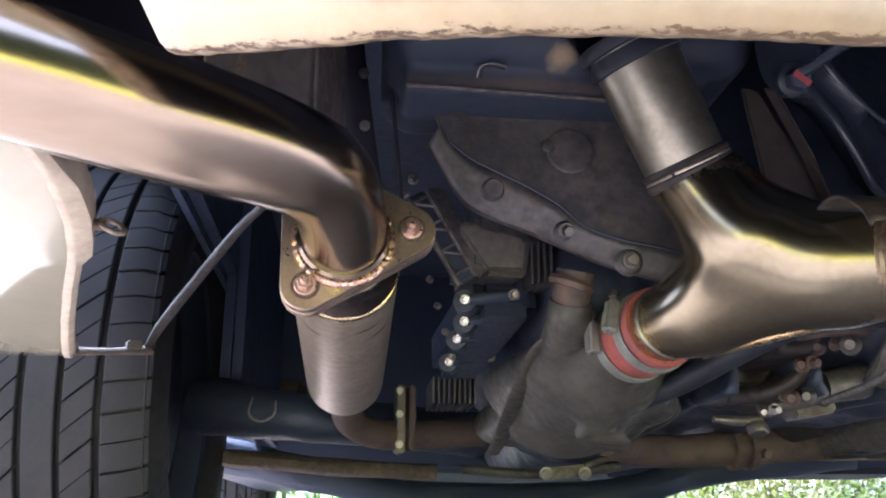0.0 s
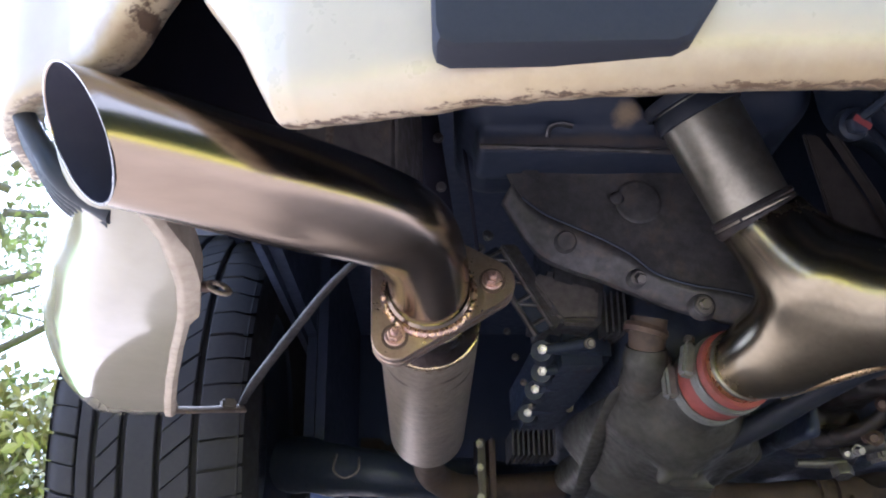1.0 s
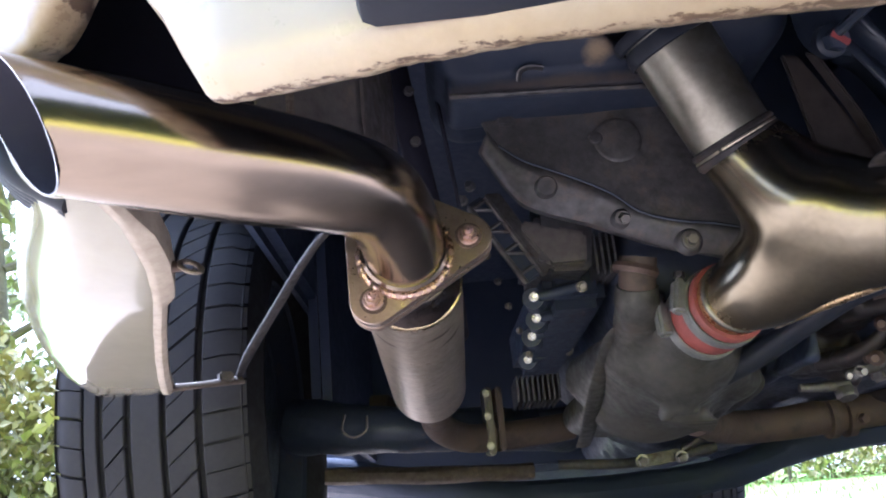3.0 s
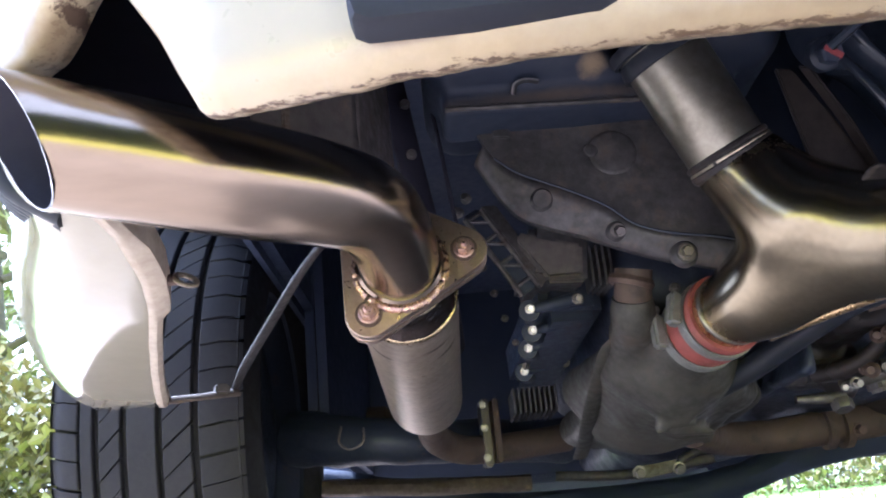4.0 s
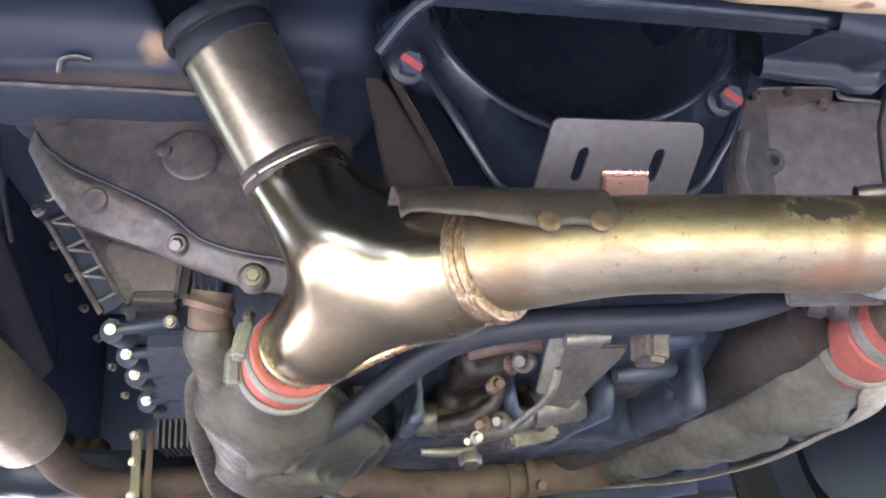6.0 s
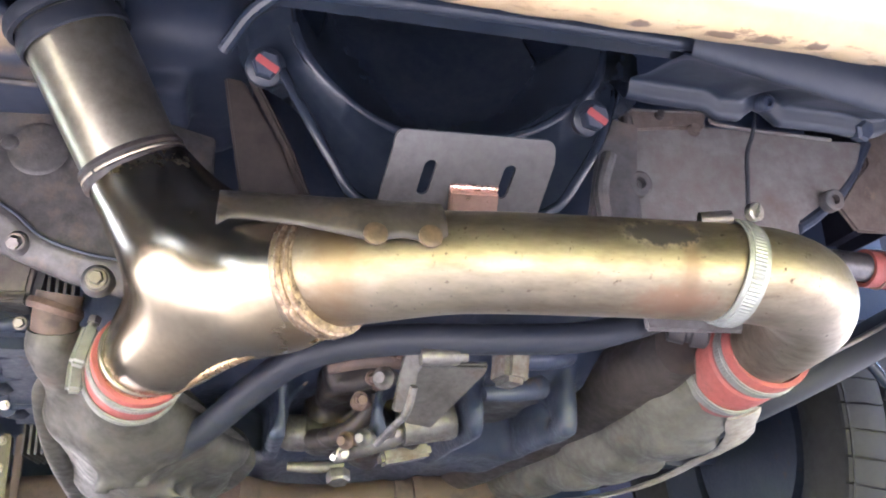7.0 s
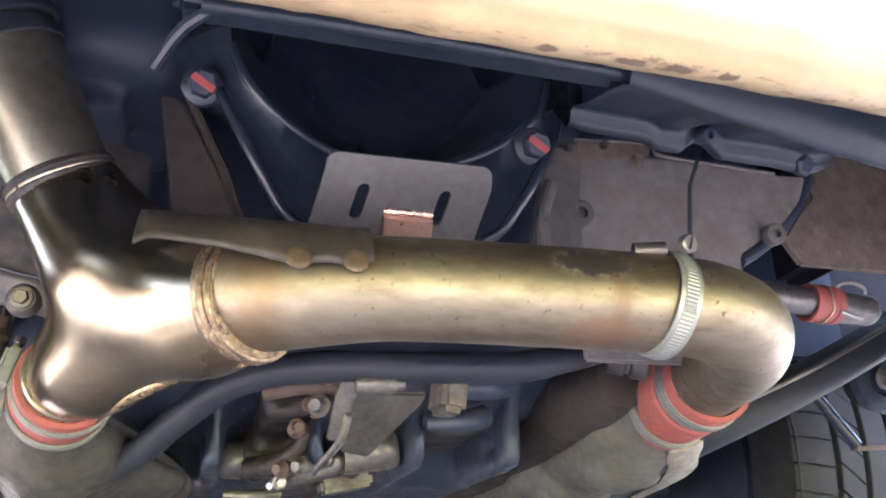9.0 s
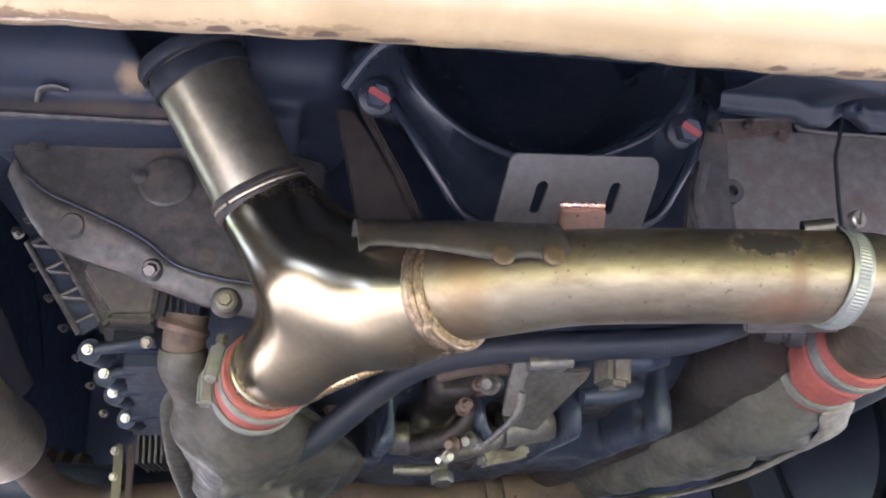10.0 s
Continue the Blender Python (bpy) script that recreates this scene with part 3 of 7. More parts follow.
def band_clamp(parent, o, d, r, width=0.012, housing=None, name="clamp_band", big=1.0):
    """A worm-drive band: ridged strip, and a screw housing with its hexagon screw as sub-parts."""
    w = width / 2
    bm = lathe([(-w, r), (-w, r + 0.0012), (-w * 0.6, r + 0.0014), (w * 0.6, r + 0.0014), (w, r + 0.0012), (w, r)], o, d, 96, close=True)
    lathe([(-w * 0.55, r + 0.0008), (-w * 0.55, r + 0.0016), (w * 0.55, r + 0.0016), (w * 0.55, r + 0.0008)], o, d, 170, close=True, bm=bm, ripple=0.0004)
    band = part(name, bm, ZINC, parent, "ridged zinc-plated steel band")
    if housing is not None:
        d = Vector(d).normalized()
        out = Vector(housing)
        out = (out - d * out.dot(d)).normalized()
        side = d.cross(out)
        c = Vector(o) + out * (r + 0.005)
        m = Matrix((side, d, out)).transposed().to_4x4()
        hb = block((0, 0, 0), (0.021 * big, width * 1.02, 0.0085 * big), bevel=0.0025, seg=3)
        bmesh.ops.transform(hb, matrix=Matrix.Translation(c) @ m, verts=hb.verts)
        part("screw_housing", hb, ZINC, band)
        sb = lathe([(0, 0.0028), (0.005, 0.0028)], c + side * 0.0105 * big, side, 12)
        hexagon(c + side * (0.0105 * big + 0.003), side, 0.008, 0.005, bm=sb)
        part("clamp_screw", sb, BOLT_BR, band)
    return band


# ---------------------------------------------------------------- ground, lawn, trees
def drive_height(y):
    """The drive is level under the car and falls away behind it."""
    return -0.095 * min(12.0, max(0.0, 0.75 - y))


def build_ground():
    bm = bmesh.new()
    n = 40
    xs = [math.copysign(abs(k / n) ** 3 * 400, k) for k in range(-n, n + 1)]
    rows = [[bm.verts.new((x, y + 1, drive_height(y + 1) + (0.012 * noise.noise(Vector((x, y, 0)) * 0.4) if abs(x) + abs(y) > 5 else 0.0))) for x in xs] for y in xs]
    for a, b in zip(rows, rows[1:]):
        for k in range(len(xs) - 1):
            bm.faces.new((a[k], a[k + 1], b[k + 1], b[k]))
    structure("ground", bm, GRAVEL, "pinkish grey gravel drive under the parked car", "ground")
    lawn = bmesh.new()
    rows = []
    for j in range(40):
        y = 4.4 + (j / 39) ** 2 * 120
        rows.append([lawn.verts.new((x, y + 0.25 * math.sin(x * 0.9), 0.03 + 0.03 * noise.noise(Vector((x, y, 3)) * 0.5) + 0.045 * min(14, max(0, y - 6))))
                     for x in [k * k * math.copysign(1, k) * 0.15 for k in range(-30, 31)]])
    for a, b in zip(rows, rows[1:]):
        for k in range(60):
            lawn.faces.new((a[k], a[k + 1], b[k + 1], b[k]))
    structure("lawn", lawn, GRASS, "bright green lawn beyond the car", "grass")
    back = bmesh.new()
    rows = []
    for j in range(25):
        y = -3.3 - (j / 24) ** 1.5 * 60
        rows.append([back.verts.new((x, y, drive_height(y) + 0.03 + 0.9 * min(1.0, max(0.0, -3.3 - y) / 9) + 0.05 * noise.noise(Vector((x * 0.3, j * 0.7, 9))))) for x in range(-60, 61, 4)])
    for a, b in zip(rows, rows[1:]):
        for k in range(len(a) - 1):
            back.faces.new((a[k], a[k + 1], b[k + 1], b[k]))
    structure("lawn_behind", back, BANK, "unseen lawn bank on the near side of the drive, sunlight put into its yellow", "grass")
    tufts = bmesh.new()
    for _ in range(9000):
        x, y = random.uniform(-4, 9), 4.5 + random.random() ** 1.6 * 9
        h, w, t = random.uniform(0.03, 0.09), random.uniform(0.003, 0.008), random.uniform(0, 6.28)
        c, s = math.cos(t) * w, math.sin(t) * w
        lx, ly = random.uniform(-0.03, 0.03), random.uniform(-0.03, 0.03)
        z = 0.02 + 0.045 * max(0, y - 6)
        vs = [tufts.verts.new(p) for p in ((x - c, y - s, z), (x + c, y + s, z), (x + lx, y + ly, z + h))]
        tufts.faces.new(vs)
    structure("lawn_blades", tufts, BLADE, "tufts of bright grass on the lawn", "grass", smooth=False, kind="stuff")


def leaf_cloud(bm, centre, spread, count, size, rnd):
    for _ in range(count):
        while True:
            q = Vector((rnd.uniform(-1, 1), rnd.uniform(-1, 1), rnd.uniform(-1, 1)))
            if q.length < 1:
                break
        p = Vector(centre) + Vector((q.x * spread[0], q.y * spread[1], q.z * spread[2]))
        t = Euler((rnd.uniform(-1.2, 1.2), rnd.uniform(-1.2, 1.2), rnd.uniform(0, 6.3))).to_matrix()
        s = size * rnd.uniform(0.6, 1.4)
        vs = [bm.verts.new(p + t @ Vector(v) * s) for v in ((-0.5, 0, 0), (0, -0.28, 0.06), (0.55, 0, 0), (0, 0.28, 0.06))]
        bm.faces.new(vs)


def build_tree(x, y, height, seed, label, leaf, leaves=1400, size=0.10):
    rnd = random.Random(seed)
    tree = thing("tree", (x, y, 0), label, "tree")
    wood, crown = bmesh.new(), bmesh.new()
    top = Vector((x + rnd.uniform(-0.3, 0.3), y, height * 0.75))
    tube([(x, y, -0.02), (x + 0.1, y, height * 0.3), top], [0.16, 0.11, 0.03], 12, 6, bm=wood)
    for k in range(14):
        h = height * (0.16 + 0.045 * k)
        w = k * 2.4 + rnd.uniform(-0.4, 0.4)
        reach = height * rnd.uniform(0.22, 0.42)
        a = Vector((x + 0.1 * h / height, y, h))
        b = a + Vector((math.cos(w) * reach * 0.5, math.sin(w) * reach * 0.5, reach * rnd.uniform(0.05, 0.3)))
        c = a + Vector((math.cos(w) * reach, math.sin(w) * reach, reach * rnd.uniform(0.1, 0.55)))
        tube([a, b, c], [0.055, 0.035, 0.012], 8, 5, bm=wood)
        for j in range(4):
            s = b.lerp(c, j / 3.0)
            q = s + Vector((rnd.uniform(-1, 1), rnd.uniform(-1, 1), rnd.uniform(-0.5, 0.8))) * reach * 0.3
            tube([s, s.lerp(q, 0.5) + Vector((0, 0, 0.05)), q], [0.014, 0.01, 0.004], 5, 3, bm=wood)
            leaf_cloud(crown, q, (reach * 0.2, reach * 0.2, reach * 0.15), leaves // 56, size, rnd)
    part("trunk", wood, BARK, tree)
    part("crown", crown, leaf, tree, smooth=False)


def build_hedge(name, x0, x1, y, height, depth, seed, label, leaf, count, size=0.085, core=False, lift=0.0):
    rnd = random.Random(seed)
    hedge = thing(name, ((x0 + x1) / 2, y, 0.03), label, "hedge")
    bm, stems = bmesh.new(), bmesh.new()
    n = max(3, int(abs(x1 - x0) / 0.5))
    for k in range(n):
        x = x0 + (x1 - x0) * (k + 0.5) / n
        h = height * rnd.uniform(0.7, 1.15)
        leaf_cloud(bm, (x, y + rnd.uniform(-0.3, 0.3), h * 0.5), (0.55, depth, h * 0.5), count // n, size, rnd)
        for j in range(3):
            tube([(x + rnd.uniform(-0.1, 0.1), y, 0), (x, y, h * 0.4), (x + rnd.uniform(-0.4, 0.4), y + rnd.uniform(-0.2, 0.2), h * 0.85)], [0.02, 0.014, 0.004], 6, 3, bm=stems)
    part("stem_work", stems, BARK, hedge)
    part("foliage", bm, leaf, hedge, smooth=False)
    if core:
        part("inner_growth", block(((x0 + x1) / 2, y - 0.2, height * 0.44), (abs(x1 - x0), depth * 0.9, height * 0.88), bevel=0.2), leaf, hedge)
    hedge.location.z += lift


build_ground()
build_tree(-4.9, 9.6, 6.5, 3, "spring tree with thin branches and sparse leaves beside the drive", LEAF, 2600, 0.12)
build_tree(-9.0, 15.0, 9.5, 5, "tall spring tree with sparse light-green leaves", LEAF, 3000, 0.17)
build_tree(-1.6, 15.0, 8.0, 8, "tall tree behind the lawn with fresh leaves", LEAF, 2400, 0.15)
build_hedge("hedge", -9.0, -2.2, 7.6, 2.3, 0.8, 11, "loose hedge with yellow-green leaves along the lawn", LEAF_Y, 15000, 0.12)
# Unseen dark mass added to block sky and darken the pipe reflections.
build_hedge("sky_block_hedge", -24.0, 24.0, -17.0, 13.0, 1.8, 17, "unseen tall dark hedge added to block sky on the near side of the drive", LEAF_D, 40000, 0.60, True, -0.25)
build_hedge("hedge", -2.2, 22.0, 14.0, 2.3, 0.8, 13, "low green hedge at the far end of the lawn", LEAF_G, 14000, 0.11)
build_hedge("shrub", 4.2, 6.4, 12.2, 1.25, 0.6, 23, "pale yellow flowering shrub at the end of the lawn", LEAF_Y, 2600)
build_hedge("shrub", 6.6, 8.2, 12.6, 1.5, 0.6, 29, "pale green shrub at the end of the lawn", LEAF, 2200)


# ---------------------------------------------------------------- wheels
def build_wheel(name, cx, cy, radius, width, outside, label):
    """A wheel whose tyre has an asymmetric tread: ribs, main grooves and slanted sipes. outside: -1 or 1 in x."""
    w = thing(name, (cx, cy, radius), label, "wheel", "wheels of the car")
    o = Vector((cx, cy, radius))
    base = radius - 0.0085
    half = width / 2
    ax = Vector((outside, 0, 0))
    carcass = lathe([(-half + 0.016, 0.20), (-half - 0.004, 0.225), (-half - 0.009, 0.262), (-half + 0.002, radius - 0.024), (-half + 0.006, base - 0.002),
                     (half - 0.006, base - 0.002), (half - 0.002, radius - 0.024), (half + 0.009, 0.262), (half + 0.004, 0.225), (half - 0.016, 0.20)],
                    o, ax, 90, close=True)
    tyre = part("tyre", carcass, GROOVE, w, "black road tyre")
    k = width / 0.216
    # ribs from the inner shoulder outwards: start, end, slant in pitches (None: unbroken)
    ribs = [(-0.108, -0.0595, 0.22), (-0.0515, -0.0195, 0.85), (-0.0125, 0.0195, None), (0.0270, 0.0505, 0.75), (0.0580, 0.0715, None), (0.0745, 0.108, -0.22)]
    N = 62
    u, v, d = axis_frame(ax)
    bm = bmesh.new()

    def at(x, ang, r):
        return o + ax * x + (u * math.cos(ang) + v * math.sin(ang)) * r

    def crown(x):
        q = abs(x) / half
        return radius - 0.0035 * q * q - (0.012 * max(0.0, q - 0.88) / 0.12)

    for x0, x1, slant in ribs:
        x0, x1 = x0 * k, x1 * k
        xs = [x0, x0 + 0.0012, (x0 + x1) / 2, x1 - 0.0012, x1]
        drop = [0.0012, 0, 0, 0, 0.0012]
        if slant is None:
            prof = [(x0, base - 0.003)] + [(x, crown(x) - q) for x, q in zip(xs, drop)] + [(x1, base - 0.003)]
            lathe(prof, o, ax, 124, close=True, bm=bm)
            continue
        for i in range(N):
            a0 = 2 * math.pi * (i + random.uniform(-0.03, 0.03)) / N
            p = 2 * math.pi / N
            gap = 0.0028 / radius
            cols = []
            for x, q in zip([x0] + xs + [x1], [None] + drop + [None]):
                s = (x - x0) / (x1 - x0) * slant * p * outside
                r = base - 0.003 if q is None else crown(x) - q
                cols.append([at(x, a0 + s + gap / 2 + (p - gap) * t, r) for t in (0, 0.5, 1)])
            rows = [[bm.verts.new(c) for c in col] for col in cols]
            for ra, rb in zip(rows, rows[1:]):
                for j in range(2):
                    bm.faces.new((ra[j], ra[j + 1], rb[j + 1], rb[j]))
            for j in (0, 2):
                bm.faces.new([r[j] for r in rows])
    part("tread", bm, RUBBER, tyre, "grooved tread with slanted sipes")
    rim = lathe([(-half + 0.02, 0.205), (-half + 0.015, 0.20), (-half + 0.03, 0.192), (-half + 0.06, 0.165), (half - 0.05, 0.16), (half - 0.04, 0.03),
                 (half - 0.055, 0.03), (half - 0.065, 0.155), (-half + 0.05, 0.158), (-half + 0.022, 0.19)], o, ax, 48, close=True)
    part("rim", rim, BLACK_OIL, w)
    hub = lathe([(-0.06, 0.135), (-0.048, 0.137), (-0.048, 0.06), (-0.01, 0.055), (half - 0.045, 0.055)], o, ax, 40)
    part("brake_disc", hub, BLACK_OIL, w)
    return w


REAR_R = 0.315
build_wheel("wheel", -0.317, 0.962 + REAR_R, REAR_R, 0.216, -1, "rear wheel with a black grooved tyre beside the bumper corner")
right_wheel = build_wheel("wheel", 1.112, 0.962 + REAR_R, REAR_R, 0.216, 1, "rear wheel with a black grooved tyre behind the suspension")
front = copy_thing(right_wheel, pose(0.925, 3.50, REAR_R))
tagged(front, "front wheel far ahead under the car")
front = copy_thing(right_wheel, pose(-0.40, 3.56, REAR_R))
tagged(front, "front wheel far ahead under the car")


# ---------------------------------------------------------------- car body: bumper skirt, fenders, underbody
PLAN = [(-0.272, 0.52), (-0.264, 0.46), (-0.246, 0.424), (-0.208, 0.400), (-0.163, 0.370), (-0.116, 0.338), (-0.07, 0.303), (-0.03, 0.287), (0.02, 0.273), (0.09, 0.264),
        (0.16, 0.261), (0.30, 0.262), (0.44, 0.266), (0.56, 0.274), (0.75, 0.29), (0.92, 0.318), (1.0, 0.36), (1.05, 0.44), (1.07, 0.52)]
EDGE_X = [-0.30, -0.200, -0.180, -0.170, -0.158, -0.145, -0.130, -0.118, -0.104, -0.092, -0.083, -0.0755, -0.070, -0.06, -0.02, 0.33, 0.42, 1.2]
EDGE_Z = [0.392, 0.397, 0.399, 0.406, 0.419, 0.429, 0.434, 0.420, 0.388, 0.367, 0.350, 0.330, 0.3165, 0.3145, 0.3125, 0.3125, 0.3100, 0.3100]


def build_bumper():
    car = thing("rear_bumper", (0.42, 0.30, 0.40), "white painted rear bumper skirt with a rusty chipped lower edge", "bumper")
    line = curve_points([(x, y, 0) for x, y in PLAN], 30)
    bm = bmesh.new()
    outer = [(0.020, 0.010), (0.011, 0.0035), (0.004, 0.0005), (0.0, 0.0), (-0.004, 0.0012), (-0.0075, 0.005), (-0.010, 0.011), (-0.0125, 0.02), (-0.016, 0.04),
             (-0.022, 0.08), (-0.026, 0.13), (-0.040, 0.165), (-0.085, 0.195), (-0.125, 0.225), (-0.15, 0.27), (-0.155, 0.33), (-0.13, 0.38), (0.08, 0.40)]
    rise = bm.verts.layers.float.new("rise")
    rows, behind = [], []
    for i, p in enumerate(line):
        d = (line[min(i + 1, len(line) - 1)] - line[max(i - 1, 0)]).normalized()
        nrm = Vector((-d.y, d.x, 0))          # towards the inside of the car
        z = float(np.interp(p.x, EDGE_X, EDGE_Z))
        z += 0.0009 * noise.noise(Vector((p.x * 60, 0, 0))) + 0.0005 * noise.noise(Vector((p.x * 220, 4, 0)))
        lift = z - 0.3125
        row = []
        for off, h in outer:
            hz = z + h * (1 - min(1, lift / 0.25)) if h < 0.2 else 0.3125 + h
            # higher parts of the skirt lean towards the rear
            keep = min(1.0, max(0.0, (p.x + 0.20) / 0.12))
            lean = -0.12 * max(0.0, lift) * (1 if h < 0.13 else 0.3) * keep
            off = off * (0.45 + 0.55 * keep) if off < 0 else off
            row.append(bm.verts.new(p + nrm * (off + lean) + Vector((0, 0, hz))))
            row[-1][rise] = (max(0.0, h) if off < 0 else 0.0) * (0.6 if lift > 0.015 else 1.0)
        rows.append(row)
        behind.append([v.co + nrm * 0.0035 + Vector((0, 0, 0.001)) for v in row[5:]])
    for a, b in zip(rows, rows[1:]):
        for k in range(len(a) - 1):
            bm.faces.new((a[k], a[k + 1], b[k + 1], b[k]))
    skin = part("bumper_skirt", bm, WHITE, car, sharp=60)
    m = skin.modifiers.new("thickness", "SOLIDIFY")
    m.thickness, m.offset = 0.0022, 0
    # the dirty black inside of the skirt, just behind the paint
    lining = bmesh.new()
    add_rings(lining, [[a.lerp(b, 0.03) for a, b in zip(row, row[1:] + row[-1:])] for row in behind], close=False)
    part("inner_lining", lining, UNDERSEAL, car, "dirty black inside of the skirt", sharp=60)
    # rubber block on the skirt
    pad = bmesh.new()
    prof = [(-0.008, 0.40), (-0.008, 0.345), (-0.0075, 0.322), (-0.006, 0.317), (-0.001, 0.3145), (0.083, 0.3165), (0.089, 0.319), (0.093, 0.325), (0.104, 0.342), (0.108, 0.40)]
    rings = []
    for back, inset in ((0.016, 0.0), (0.003, 0.0), (0.0008, 0.0012), (0.0, 0.0035)):
        rings.append([Vector((x + (inset if x < 0.04 else -inset), 0.2440 + back - 0.05 * (z - 0.33), z + inset + 0.0028)) for x, z in prof])
    add_rings(pad, rings, cap=(True, True))
    part("rubber_block", pad, PAD, car, "dark rubber bumper block")
    return car


build_bumper()


def build_bellows(mirror, label):
    """Stacked soft folds that follow the end of the bumper. mirror: None, or the x of the car's middle."""
    mir = (lambda x: x) if mirror is None else (lambda x: 2 * mirror - x)
    b = thing("bumper_bellows", (mir(-0.215), 0.44, 0.35), label, "bellows", "bumper bellows")
    for k in range(5):
        s = k * 0.0080
        pts = [(mir(x - 0.30 * s), y + s, z + 0.05 * s) for x, y, z in ((-0.262, 0.442, 0.436), (-0.250, 0.438, 0.404), (-0.231, 0.436, 0.373), (-0.215, 0.436, 0.352), (-0.186, 0.438, 0.333))]
        part("fold", tube(pts, 0.0068, 14, 6), HOSE_BLK, b)


build_bellows(None, "black ribbed rubber bellows between the bumper and fender")
build_bellows(0.40, "black ribbed rubber bellows at the far bumper end")


def build_fender(side, cx, label):
    """The rear fender's tail: flank, rounded lower edge and dirty inner lip. Given for the left side, mirrored about cx."""
    f = thing("rear_fender", (cx + side * 0.70, 0.6, 0.40), label, "fender", "rear fenders")
    ys = [0.415, 0.45, 0.50, 0.55, 0.62, 0.69, 0.75, 0.79, 0.805]
    inner = [0.168, 0.155, 0.156, 0.167, 0.190, 0.211, 0.228, 0.238, 0.241]
    flank = [0.216, 0.226, 0.245, 0.271, 0.303, 0.327, 0.341, 0.346, 0.347]
    low = [0.338, 0.324, 0.312, 0.305, 0.299, 0.293, 0.288, 0.2855, 0.285]
    mir = (lambda x: -x) if side < 0 else (lambda x: 2 * cx + x)
    skin, rows = bmesh.new(), []
    for y in np.linspace(ys[0], ys[-1], 26):
        i, o, z = (float(np.interp(y, ys, q)) for q in (inner, flank, low))
        r = min(0.05, (o - i) * 0.62)
        row = [(i, z + 0.004), (i + 0.004, z + 0.0005), (i + 0.012, z)]
        for k in range(9):
            w = k / 8 * math.pi / 2
            row.append((o - r + r * math.sin(w), z + 0.001 + r * 1.25 * (1 - math.cos(w))))
        row += [(o + 0.002, z + 0.12), (o - 0.004, z + 0.2), (o - 0.03, 0.62), (o - 0.09, 0.72)]
        rows.append([(mir(x), y, q) for x, q in row])
    add_rings(skin, [[Vector(p) for p in r] for r in rows], close=False)
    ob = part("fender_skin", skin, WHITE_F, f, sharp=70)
    m = ob.modifiers.new("thickness", "SOLIDIFY")
    m.thickness = 0.0016
    lip, rows = bmesh.new(), []
    for y in np.linspace(0.42, 0.806, 24):
        i, z = (float(np.interp(y, ys, q)) for q in (inner, low))
        i += 0.0007 * noise.noise(Vector((y * 40, side, 0)))
        step = 0.010 if 0.46 < y < 0.56 else 0.0
        rows.append([Vector((mir(x), y, q)) for x, q in ((i + 0.009, z - 0.0006), (i + 0.003, z - 0.0014), (i - 0.001 - step * 0.5, z + 0.002), (i - 0.001 - step * 0.5, z + 0.011 + step), (i + 0.002, z + 0.016 + step))])
    add_rings(lip, rows, close=False)
    ob = part("inner_lip", lip, DIRTY_LIP, f, "dirty folded inner lip")
    m = ob.modifiers.new("thickness", "SOLIDIFY")
    m.thickness = 0.0016
    return f


build_fender(-1, 0.0, "glossy white rear fender tail in front of the tyre")
build_fender(1, 0.40, "glossy white rear fender tail on the other side")


